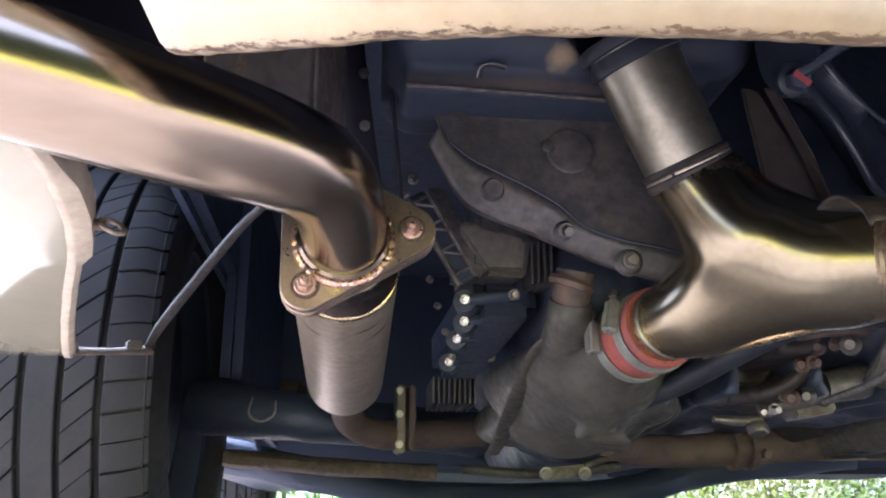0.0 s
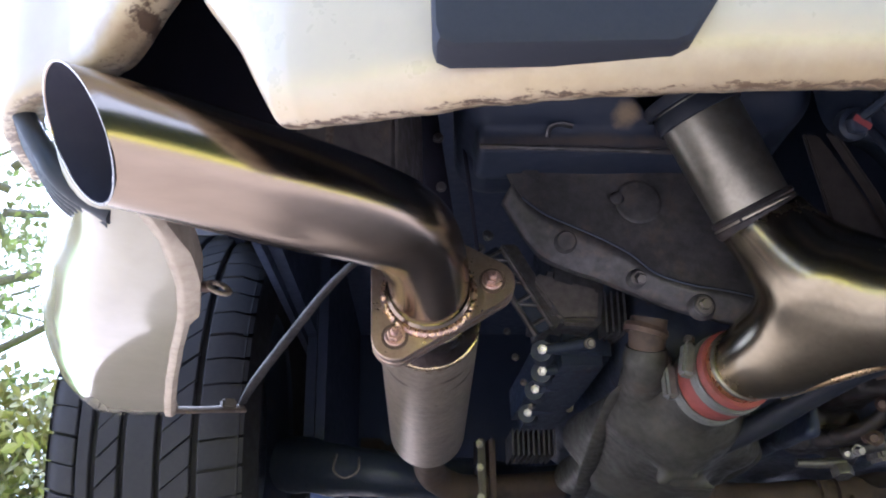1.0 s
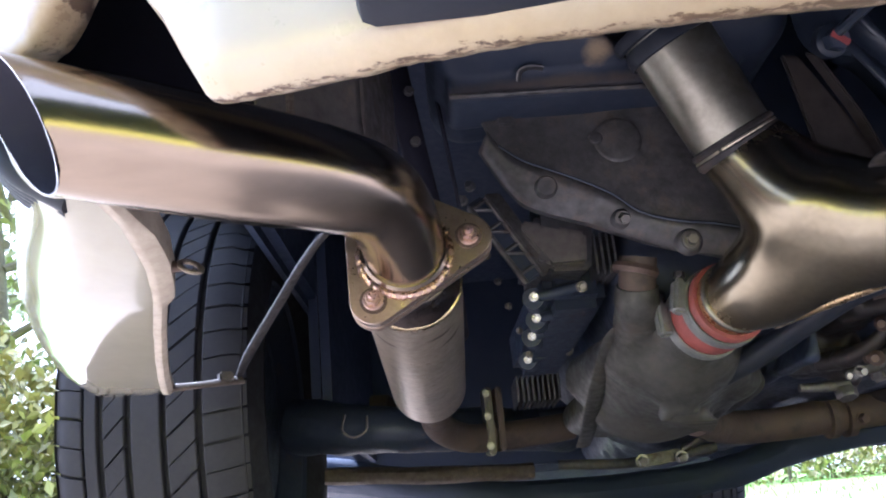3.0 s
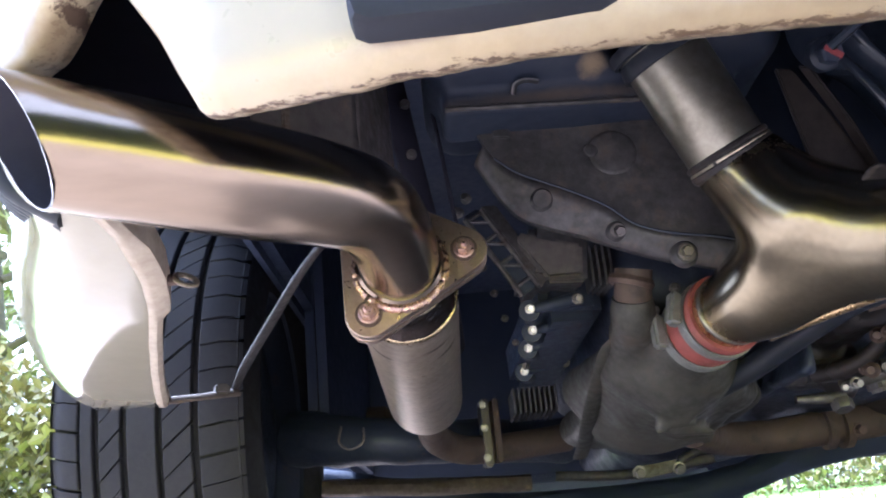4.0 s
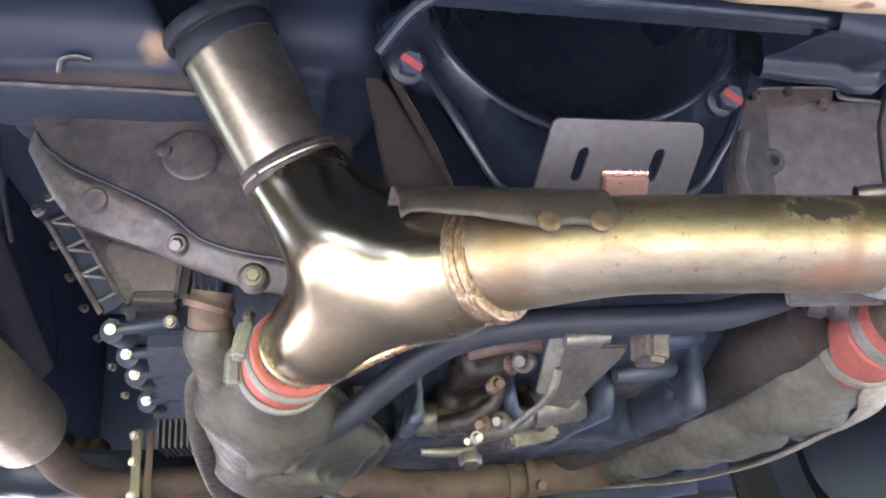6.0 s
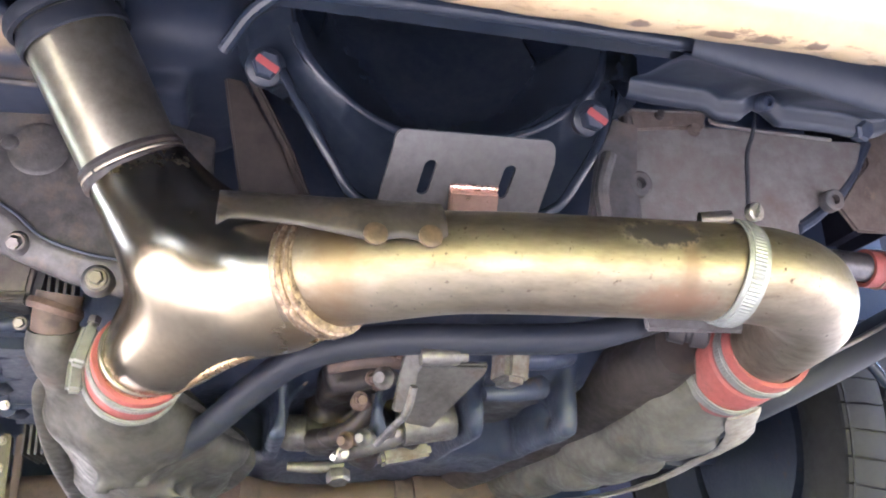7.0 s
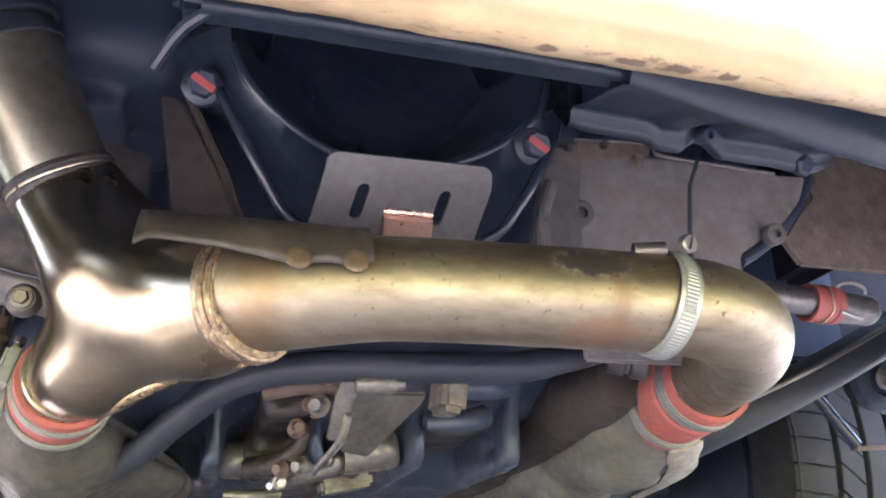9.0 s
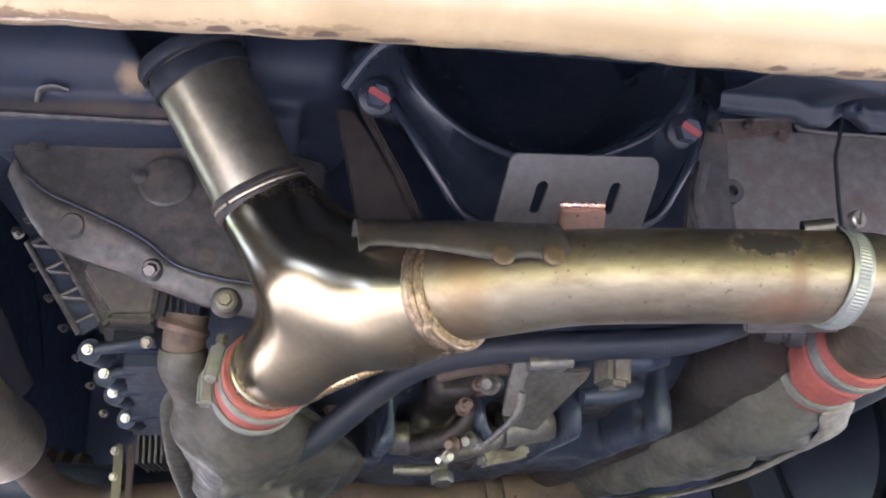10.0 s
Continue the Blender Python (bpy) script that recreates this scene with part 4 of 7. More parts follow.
def build_underbody():
    # closed dark shell above and around the engine bay; some panels only fill gaps with shade
    for name, c, size in (
            ("engine_bay_roof", (0.40, 1.25, 0.715), (1.34, 1.75, 0.06)),
            ("engine_bay_bulkhead", (0.40, 2.02, 0.50), (1.44, 0.06, 0.51)),
            ("rear_panel_inside", (0.40, 0.40, 0.62), (1.1, 0.05, 0.14)),
            ("engine_bay_wall", (-0.165, 1.62, 0.50), (0.03, 0.75, 0.44)),
            ("engine_bay_wall", (0.96, 1.62, 0.50), (0.03, 0.75, 0.44)),
            ("engine_bay_wall", (0.97, 1.05, 0.60), (0.03, 0.85, 0.26)),
            ("engine_bay_wall", (-0.18, 1.05, 0.60), (0.03, 0.85, 0.26)),
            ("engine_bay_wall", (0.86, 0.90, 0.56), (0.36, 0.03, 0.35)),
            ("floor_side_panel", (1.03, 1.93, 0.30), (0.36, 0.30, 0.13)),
            # dark blocker added behind the bumper arch, where only shade is seen
            ("arch_gap_shade_panel", (-0.185, 0.57, 0.515), (0.19, 0.02, 0.23)),
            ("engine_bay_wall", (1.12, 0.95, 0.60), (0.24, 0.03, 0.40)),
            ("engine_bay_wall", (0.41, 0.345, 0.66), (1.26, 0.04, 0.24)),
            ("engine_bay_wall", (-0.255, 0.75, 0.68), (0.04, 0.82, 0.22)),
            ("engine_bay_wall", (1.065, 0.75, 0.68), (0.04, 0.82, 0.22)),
    ):
        structure(name, block(c, size, bevel=0.014), SOOT_SHADE if c[0] > 0.9 or name == "arch_gap_shade_panel" else UNDERSEAL, "dark panel closing the engine bay, added where shade shows", "underbody")
    bm = bmesh.new()
    block((0.36, 2.75, 0.268), (1.36, 1.5, 0.05), bevel=0.012, bm=bm)
    for x in (-0.1, 0.1, 0.62, 0.82):
        block((x, 2.75, 0.243), (0.07, 1.46, 0.012), bevel=0.004, bm=bm)
    structure("floor_pan", bm, UNDERSEAL, "black undersealed floor pan of the car", "underbody")
    for side, x in ((-1, -0.17), (1, 0.955)):
        bm = bmesh.new()
        rows = []
        for k in range(19):
            w = math.pi * 0.70 * k / 18
            rows.append([Vector((x + side * q, 1.277 + 0.375 * math.cos(w), 0.33 + 0.38 * math.sin(w))) for q in (-0.02, 0.10, 0.28)])
        add_rings(bm, rows, close=False)
        ob = structure("wheel_arch_liner", bm, UNDERSEAL, "black wheel arch liner over the rear wheel", "underbody")
        m = ob.modifiers.new("thickness", "SOLIDIFY")
        m.thickness = 0.01
    # the body above: low tail, rounded roof, sloping nose
    hull = [(0.335, 0.60, 0.755, 0.775), (0.42, 0.70, 0.755, 0.83), (0.75, 0.76, 0.755, 0.93), (1.2, 0.79, 0.755, 1.06), (1.7, 0.79, 0.755, 1.20), (2.1, 0.78, 0.755, 1.28),
            (2.45, 0.77, 0.30, 1.30), (2.8, 0.77, 0.30, 1.24), (3.1, 0.78, 0.34, 1.04), (3.4, 0.78, 0.66, 0.90), (3.75, 0.77, 0.66, 0.82), (4.1, 0.72, 0.36, 0.72), (4.35, 0.58, 0.36, 0.58), (4.42, 0.40, 0.38, 0.50)]
    line = curve_points([(w, lo, hi) for _, w, lo, hi in hull], 4)
    ys = np.interp(np.linspace(0, len(hull) - 1, len(line)), range(len(hull)), [q[0] for q in hull])
    rings = []
    for y, (w, lo, hi) in zip(ys, line):
        ring = []
        for k in range(40):
            c, q = math.cos(2 * math.pi * k / 40), math.sin(2 * math.pi * k / 40)
            ring.append(Vector((0.40 + w * math.copysign(abs(c) ** 0.55, c), y, (lo + hi) / 2 + (hi - lo) / 2 * math.copysign(abs(q) ** 0.7, q))))
        rings.append(ring)
    bm = bmesh.new()
    add_rings(bm, rings, cap=(True, True))
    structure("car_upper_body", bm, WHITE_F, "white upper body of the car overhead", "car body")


build_underbody()


# ---------------------------------------------------------------- tail pipe and silencer
def build_tailpipe():
    t = thing("exhaust_tailpipe", (-0.05, 0.42, 0.33), "polished stainless steel tail pipe with a slash-cut open tip", "exhaust pipe")
    line = curve_points([(-0.232, 0.378, 0.366), (-0.189, 0.380, 0.354), (-0.133, 0.388, 0.341), (-0.078, 0.405, 0.331), (-0.042, 0.428, 0.329), (-0.019, 0.460, 0.330), (-0.009, 0.500, 0.325), (-0.006, 0.538, 0.318)], 10)
    rr = ramp([0.0335, 0.0335, 0.0325, 0.0310, 0.0292, 0.0278, 0.0270, 0.0265], len(line))
    fr = frames_along(line)
    tip, nrm = Vector((-0.188, 0.378, 0.354)), Vector((-0.78, -0.48, -0.41)).normalized()
    n = 64
    start = 9
    bm = bmesh.new()
    shells = []
    for wall in (0.0, 0.0011):
        rings = []
        for i in range(start, len(line) if wall == 0.0 else start + 2):
            u, v, d = fr[i]
            ring = []
            for k in range(n):
                w = 2 * math.pi * k / n
                p = line[i] + (u * math.cos(w) + v * math.sin(w)) * (rr[i] - wall)
                lag = (p - tip).dot(nrm)
                if lag > -0.002 or i == start:
                    p = p - fr[start][2] * (lag / fr[start][2].dot(nrm))
                ring.append(p)
            rings.append(ring)
        shells.append(add_rings(bm, rings))
    for k in range(n):
        q = (k + 1) % n
        bm.faces.new((shells[0][0][k], shells[1][0][k], shells[1][0][q], shells[0][0][q]))
    bmesh.ops.remove_doubles(bm, verts=bm.verts, dist=0.00005)
    part("pipe", bm, STEEL_TIP, t, sharp=40)
    bore = bmesh.new()
    rings = []
    for i in range(start, start + 40):
        u, v, d = fr[i]
        ring = []
        for k in range(n):
            w = 2 * math.pi * k / n
            q = line[i] + (u * math.cos(w) + v * math.sin(w)) * (rr[i] - 0.00125)
            lag = (q - tip).dot(nrm) + 0.0006
            if lag > -0.002 or i == start:
                q = q - fr[start][2] * (lag / fr[start][2].dot(nrm))
            ring.append(q)
        rings.append(ring)
    add_rings(bore, rings, cap=(False, True))
    part("bore", bore, SOOT_SHADE, t, "sooty black inside of the pipe")
    fl = thing("exhaust_flange", (-0.006, 0.545, 0.318), "three-bolt triangular steel exhaust flange with heat-tinted weld and rusty nuts", "flange")
    ca = Vector((0.003, 1.0, -0.075)).normalized()
    nn = -ca
    c = Vector((-0.0065, 0.5425, 0.3175))
    holes = [V(-0.0290, 0.533, 0.2870), V(0.0365, 0.541, 0.3260)]
    holes = [q - nn * (q - c).dot(nn) for q in holes]
    mid, span = (holes[0] + holes[1]) / 2, holes[1] - holes[0]
    rise = nn.cross(span).normalized()
    if rise.z < 0:
        rise = -rise
    holes.append(mid + rise * span.length * 0.866)

    def outline(scale):
        """Three round bosses joined by straight sides."""
        g = (holes[0] + holes[1] + holes[2]) / 3
        pts = []
        for k, h in enumerate(holes):
            out = (h - g).normalized()
            w0 = math.pi / 3
            side = nn.cross(out)
            for s in range(9):
                w = -w0 + 2 * w0 * s / 8
                pts.append(g + (h + (out * math.cos(w) + side * math.sin(w)) * 0.0158 - g) * scale)
        turn = [math.atan2((q - g).dot(rise), (q - g).dot(span.normalized())) for q in pts]
        return [q for _, q in sorted(zip(turn, pts), key=lambda e: e[0])]

    for k, (name, off, th, sc) in enumerate((("flange_plate", 0.0, 0.0075, 1.0), ("gasket", 0.0048, 0.0014, 0.985), ("flange_plate", 0.0096, 0.0075, 1.0))):
        bm = bmesh.new()
        a = [q - nn * off for q in outline(sc)]
        cc = c - nn * off
        rings = [[q + (cc - q).normalized() * 0.0009 + nn * th / 2 for q in a], [q + nn * (th / 2 - 0.0009) for q in a], [q - nn * (th / 2 - 0.0009) for q in a],
                 [q + (cc - q).normalized() * 0.0009 - nn * th / 2 for q in a]]
        add_rings(bm, rings, cap=(True, True))
        part(name, bm, FLANGE_STEEL if k != 1 else STEEL_DULL, fl)
    part("pipe_socket", lathe([(0, 0.0295), (0.008, 0.0290), (0.010, 0.0272)], c + nn * 0.003, nn, 48), STEEL_TIP, fl)
    weld_bead(fl, [q + nn * 0.0045 for q in circle(c, nn, 0.0300, 96)], 0.0027)
    for q in holes:
        part("washer", lathe([(0, 0.0090), (0.0011, 0.0090), (0.0011, 0.005)], q + nn * 0.0036, nn, 28), BOLT_RUST, fl, "rust-red washer")
        bolt(fl, q + nn * 0.0048, nn, 0.0092, 0.0058, 0.0070, stud=0.005, mat=NUT_PINK, name="nut")
    can = thing("exhaust_silencer", (0.0, 0.78, 0.285), "brushed steel silencer can behind the flange", "silencer")
    bm = lathe([(0.030, 0.0290), (0.034, 0.0345), (0.039, 0.0368), (0.044, 0.0375), (0.20, 0.0385), (0.365, 0.0395), (0.372, 0.0395),
                (0.381, 0.037), (0.388, 0.030), (0.391, 0.018)], (-0.006, 0.556, 0.3165), (0.003, 1.0, -0.075), 56)
    part("can", bm, STEEL_CAN, can)
    # dark crimped neck; the shoulder where the can begins has a gold glint in its colour
    bm = lathe([(0.001, 0.0280), (0.002, 0.0305), (0.008, 0.0302), (0.011, 0.0312), (0.014, 0.0306), (0.019, 0.0320), (0.023, 0.0318), (0.029, 0.0345), (0.034, 0.0362), (0.036, 0.0355)],
               (-0.006, 0.556, 0.3165), (0.003, 1.0, -0.075), 72)
    for v in bm.verts:
        v.co += (v.co - V(-0.006, v.co.y, 0.315)).normalized() * 0.0009 * noise.noise(v.co * 95)
    part("neck", bm, STEEL_NECK, can, "dark heat-stained crimped neck")
    bm = lathe([(0.0345, 0.0355), (0.0355, 0.0372), (0.038, 0.0378), (0.0405, 0.0374), (0.042, 0.0362)], (-0.006, 0.556, 0.3165), (0.003, 1.0, -0.075), 72)
    part("shoulder_ring", bm, STEEL_GLINT, can, "straw shoulder ring with a gold glint painted in")
    bm = tube([(-0.005, 0.955, 0.286), (-0.003, 1.02, 0.277), (0.002, 1.085, 0.262), (0.030, 1.125, 0.250), (0.072, 1.145, 0.249), (0.125, 1.165, 0.253), (0.175, 1.18, 0.258)], [0.019, 0.0185, 0.0185, 0.018, 0.018, 0.018, 0.018], 24)
    part("outlet_pipe", bm, RUSTY, can)
    ck = thing("pipe_clamp", (0.055, 1.13, 0.27), "dark steel pipe clamp with bright bolt ends", "clamp")
    part("clamp_plate", block((0.064, 1.135, 0.268), (0.010, 0.03, 0.085), (0, 0, 8), 0.002), BOLT_DK, ck)
    part("clamp_plate", block((0.078, 1.135, 0.270), (0.008, 0.03, 0.08), (0, 0, 8), 0.002), RUSTY, ck)
    for z in (0.302, 0.273, 0.236):
        bolt(ck, (0.063, 1.117, z), (0, -1, -0.1), 0.0065, 0.005, 0.005, mat=BOLT_BR)


STEEL_NECK = material("dark_heat_stained_steel", (0.13, 0.105, 0.095), (0.07, 0.055, 0.05), rough=0.24, metal=1.0, big=40, fine=160, amount=1.0, bump=0.25, bump_scale=90, rough_var=0.05)
# Straw colour that carries the gold glint on the can's shoulder.
STEEL_GLINT = material("painted_glint_steel", (0.52, 0.42, 0.25), (0.36, 0.28, 0.17), rough=0.24, metal=1.0, big=40, fine=200, amount=1.0, bump=0.03)
NUT_PINK = material("pink_oxidised_nut", (0.50, 0.33, 0.28), (0.42, 0.34, 0.31), rough=0.35, metal=0.9, big=60, fine=300, bump=0.1)
STEEL_CAN = material("brushed_silencer_steel", (0.47, 0.40, 0.305), (0.32, 0.265, 0.20), rough=0.38, metal=0.85, big=26, fine=170, amount=1.0, rough_var=0.05, bump=0.02,
                     spots=(0.12, 0.095, 0.08), spot_at=0.70, spot_scale=90, spot_soft=0.04)
for cx, cy in ((0.012, 0.625), (-0.030, 0.640), (0.022, 0.652)):
    stain_tint(STEEL_CAN, (cx, cy, 0.275), (0.012, 0.0035, 0.03), (0.10, 0.08, 0.07), 0.6, 120.0, 0.8, 0.3, 0.8)
build_tailpipe()


# ---------------------------------------------------------------- merge pipe, cross pipe, couplings
UP0, UP1 = V(0.192, 0.560, 0.487), V(0.240, 0.580, 0.393)
ARM_L = V(0.2464, 0.667, 0.2958)
LEFT_AXIS = V(-0.233, 0.968, -0.099).normalized()
ARM_R = V(0.346, 0.512, 0.306)


STEEL_PLATE = material("scratched_dark_plate", (0.14, 0.136, 0.132), (0.095, 0.09, 0.088), rough=0.45, metal=0.6, big=25, fine=170, amount=1.0, bump=0.12, spots=(0.08, 0.06, 0.05), spot_at=0.72, spot_scale=50)


def build_merge():
    y = thing("merge_pipe", (0.28, 0.54, 0.32), "polished steel Y-shaped merge pipe with welded seams", "exhaust pipe")
    part("upper_tube", tube([UP0, UP0.lerp(UP1, 0.5), UP1], [0.0312, 0.0310, 0.0300], 48, 6), STEEL_UP, y)

    def bend(a, b, c, d, n=9):
        """Points along a smooth bend from a to d."""
        out = []
        for k in range(n + 1):
            t = k / n
            out.append(V(a) * (1 - t) ** 3 + V(b) * 3 * t * (1 - t) ** 2 + V(c) * 3 * t * t * (1 - t) + V(d) * t ** 3)
        return out

    def along(p, pts, radii, squash=None):
        rr = ramp(radii, len(pts))
        d = None
        for a, b, ra, rb in zip(pts, pts[1:], rr, rr[1:]):
            q = cone_sdf(p, tuple(a), tuple(b), ra, rb, squash)
            d = q if d is None else np.minimum(d, q)
        return d

    ends = ((UP1, (UP0 - UP1).normalized()), (ARM_L, LEFT_AXIS), (ARM_R, V(0.87, -0.49, -0.07).normalized()))

    deep = (0.001, 0.022, 0.010)           # how far each end reaches into the next pipe

    def f(p):
        up, left, right = [(e + n * (k + 0.003), n) for (e, n), k in zip(ends, deep)]
        flat = ((0.05, 0.92, 0.38), 1.05)
        soft = 0.0005 + 0.036 * np.clip((np.linalg.norm(p - np.array(UP1), axis=-1) - 0.035) / 0.045, 0, 1)
        d = along(p, bend(up[0], (0.268, 0.580, 0.338), (0.299, 0.556, 0.314), right[0]), [0.0314, 0.0330, 0.0358, 0.0372, 0.0318])
        d = melt(d, along(p, curve_points([up[0], V(0.260, 0.579, 0.366), V(0.277, 0.586, 0.338), V(0.272, 0.614, 0.314), V(0.2585, 0.642, 0.302), ARM_L, left[0]], 3), [0.0314, 0.0333, 0.0350, 0.0345, 0.0318, 0.0284, 0.0284], flat), soft)
        d = melt(d, cone_sdf(p, (0.268, 0.632, 0.2965), (0.326, 0.545, 0.3000), 0.0250, 0.0260), 0.030)
        # cut the ends square
        for (end, n), k in zip(ends, deep):
            d = np.maximum(d, (p - np.array(end)) @ np.array(n) - k)
        return d

    part("junction", blob(f, (0.17, 0.45, 0.23), (0.40, 0.72, 0.44), 0.0026, 26), STEEL_Y, y, sharp=80)
    ax = (UP1 - UP0).normalized()
    part("collar", lathe([(-0.007, 0.0304), (-0.006, 0.0322), (-0.0035, 0.0330), (-0.002, 0.0318), (0.0, 0.0318), (0.002, 0.0332), (0.0055, 0.0328), (0.008, 0.0305)], UP1, ax, 56), SHIELD, y)
    weld_bead(y, circle(UP1 + ax * 0.0, ax, 0.0312, 80), 0.0014, STEEL_PIPE)
    part("spigot", lathe([(-0.003, 0.0280), (-0.002, 0.0289), (0.040, 0.0290), (0.041, 0.0270)], ARM_L, LEFT_AXIS, 56), STEEL_GOLD, y, "straw-tinted spigot")
    part("end_bead", lathe([(-0.0065, 0.0284), (-0.0055, 0.0296), (-0.0040, 0.0300), (-0.0025, 0.0296), (-0.0015, 0.0284)], ARM_L, LEFT_AXIS, 56), STEEL_UP, y)
    # pressed seam under the right arm
    seam = curve_points([V(0.268, 0.648, 0.2680), V(0.290, 0.600, 0.2712), V(0.318, 0.553, 0.2740), V(0.350, 0.522, 0.2755)], 12)
    bm = bmesh.new()
    tube(seam, [0.0030, 0.0038, 0.0038, 0.0036], 12, 1, bm=bm)
    part("seam_lip", bm, STEEL_GOLD, y, "straw-tinted pressed seam")
    # and the seam of the two shells on the inside of the bend
    bm = tube([(0.2655, 0.575, 0.4040), (0.2745, 0.576, 0.3930), (0.2860, 0.576, 0.3775), (0.2995, 0.574, 0.3640), (0.315, 0.567, 0.3520), (0.330, 0.554, 0.3420)], 0.0019, 10, 8)
    part("seam_lip", bm, STEEL_SEAM, y, "brown seam inside the bend")
    c = thing("cross_pipe", (0.48, 0.475, 0.303), "aged steel cross pipe with a tight elbow and rust specks", "exhaust pipe")
    bm = tube([(0.336, 0.517, 0.3065), (0.37, 0.497, 0.3050), (0.42, 0.484, 0.3060), (0.50, 0.479, 0.3050), (0.568, 0.475, 0.3030), (0.600, 0.479, 0.3015), (0.629, 0.497, 0.2995), (0.652, 0.530, 0.298), (0.668, 0.573, 0.2985), (0.679, 0.622, 0.298)],
              [0.0312, 0.0290, 0.0270, 0.0270, 0.0272, 0.0276, 0.0284, 0.0288, 0.0282, 0.0278], 56, 10)
    part("pipe", bm, STEEL_CROSS, c)
    d = (ARM_R - V(0.279, 0.597, 0.339)).normalized()
    for h, r, w in ((0.000, 0.0314, 0.0022), (0.0045, 0.0312, 0.0026), (0.010, 0.0304, 0.0018)):
        o = ARM_R + d * h
        weld_bead(c, [q - d * (0.010 * (q - o).z / r) for q in circle(o, d, r, 110)], w, STEEL_SEAM)
    bm = lathe([(-0.0095, 0.0306), (-0.0085, 0.0318), (0.0, 0.0322), (0.0085, 0.0314), (0.0115, 0.0304)], ARM_R, d, 72)
    for vert in bm.verts:
        vert.co -= d * (0.30 * (vert.co - ARM_R).z) + (vert.co - ARM_R) * (0.02 * noise.noise(vert.co * 160))
    part("seam_band", bm, SEAM_BAND, c, "mottled brown weld band")
    # band with its screw at the elbow
    band_clamp(c, (0.568, 0.4750, 0.3028), (1, 0.06, -0.20), 0.0281, 0.0125, name="clamp_band")
    lug = bmesh.new()
    tube([(0.549, 0.466, 0.3295), (0.566, 0.462, 0.330)], 0.0046, 12, 2, bm=lug)
    part("clamp_lug", lug, BOLT_DK, c)
    bm = lathe([(0, 0.0050), (0.004, 0.0052), (0.0050, 0.0044)], (0.572, 0.452, 0.3295), (0.25, -0.95, -0.15), 24)
    block((0.5733, 0.4468, 0.3286), (0.0012, 0.0015, 0.0085), (0, 20, 15), 0, bm=bm)
    part("clamp_screw", bm, BOLT_BR, c, "slotted bright screw head")
    # heat shield strip riveted to the pipe
    sh = thing("heat_shield_strip", (0.35, 0.465, 0.33), "dull curved sheet strip riveted along the cross pipe", "heat shield")
    bm = bmesh.new()
    rows = []
    for i in range(21):
        q = i / 20
        x = 0.294 + 0.110 * q
        low = float(np.interp(q, [0, 0.06, 0.15, 0.35, 0.5, 0.66, 0.80, 0.92, 1.0], [2, 12, 15, 11, 5, -2, 2, -2, 6]))
        flare = 0.010 * max(0.0, 1 - q / 0.16)
        row = []
        for v in np.linspace(low, 112, 14):
            r = 0.0292 + 0.0045 * (1 - q) + flare * max(0.0, (40 - v) / 40)
            row.append(Vector((x, 0.482 + 0.014 * (1 - q) - r * math.cos(radians(v)), 0.3060 + 0.002 * (1 - q) + r * math.sin(radians(v)))))
        rows.append(row)
    add_rings(bm, rows, close=False)
    ob = part("strip", bm, SHIELD, sh)
    m = ob.modifiers.new("thickness", "SOLIDIFY")
    m.thickness = 0.0016
    for x in (0.368, 0.395):
        o = V(x, 0.482 - 0.0302 * math.cos(0.10), 0.3045 + 0.0302 * math.sin(0.10))
        part("rivet", lathe([(-0.001, 0.0060), (0.0004, 0.0060), (0.0010, 0.0050), (0.0012, 0.0030), (0.0012, 0.0005)], o, o - V(x, 0.482, 0.3045), 20), STEEL_RIVET, sh)
    # slotted hanger plate with a welded tab
    pl = thing("hanger_plate", (0.43, 0.51, 0.36), "grey steel hanger plate with two slots and a heat-tinted tab", "bracket")
    p0, ux, uz = V(0.432, 0.505, 0.365), V(1, 0.10, 0.045).normalized(), V(-0.05, -0.62, 0.62).normalized()
    corners = [(-0.059, -0.034), (-0.0475, 0.016)] + [(-0.0405 + 0.0065 * math.cos(w), 0.0195 + 0.0065 * math.sin(w)) for w in np.linspace(2.9, 1.6, 6)] + [(0.0430 + 0.0065 * math.cos(w), 0.0195 + 0.0065 * math.sin(w)) for w in np.linspace(1.5, 0.1, 6)] + [(0.0500, 0.012), (0.040, -0.034)]
    bm = bmesh.new()
    grid_plate(bm, p0, ux, uz, corners, [(-0.0275, -0.001, 0.0036, 0.0105), (0.0205, -0.001, 0.0036, 0.0105)], 0.0022)
    part("plate", bm, STEEL_PLATE, pl, sharp=30)
    n = ux.cross(uz).normalized()
    if n.y > 0:
        n = -n
    tab = p0 + ux * 0.001 - uz * 0.016 + n * 0.006
    bm = bmesh.new()
    prof = [tab + uz * 0.010 - n * 0.006, tab + uz * 0.009 + n * 0.001, tab - uz * 0.014 + n * 0.001, tab - uz * 0.014 - n * 0.006]
    vs = [[bm.verts.new(q + ux * s * 0.0145) for q in prof] for s in (-1, 1)]
    bm.faces.new(vs[0]); bm.faces.new(vs[1][::-1])
    for k in range(4):
        bm.faces.new((vs[0][k], vs[1][k], vs[1][(k + 1) % 4], vs[0][(k + 1) % 4]))
    bmesh.ops.bevel(bm, geom=list(bm.edges), offset=0.001, segments=2, affect="EDGES")
    part("tab", bm, COPPER, pl, "copper-tinted welded tab")
    weld_bead(pl, [tab + uz * 0.0105 - n * 0.0035 + ux * (-0.0145 + 0.029 * k / 18) for k in range(19)], 0.0019, WELD, close=False)


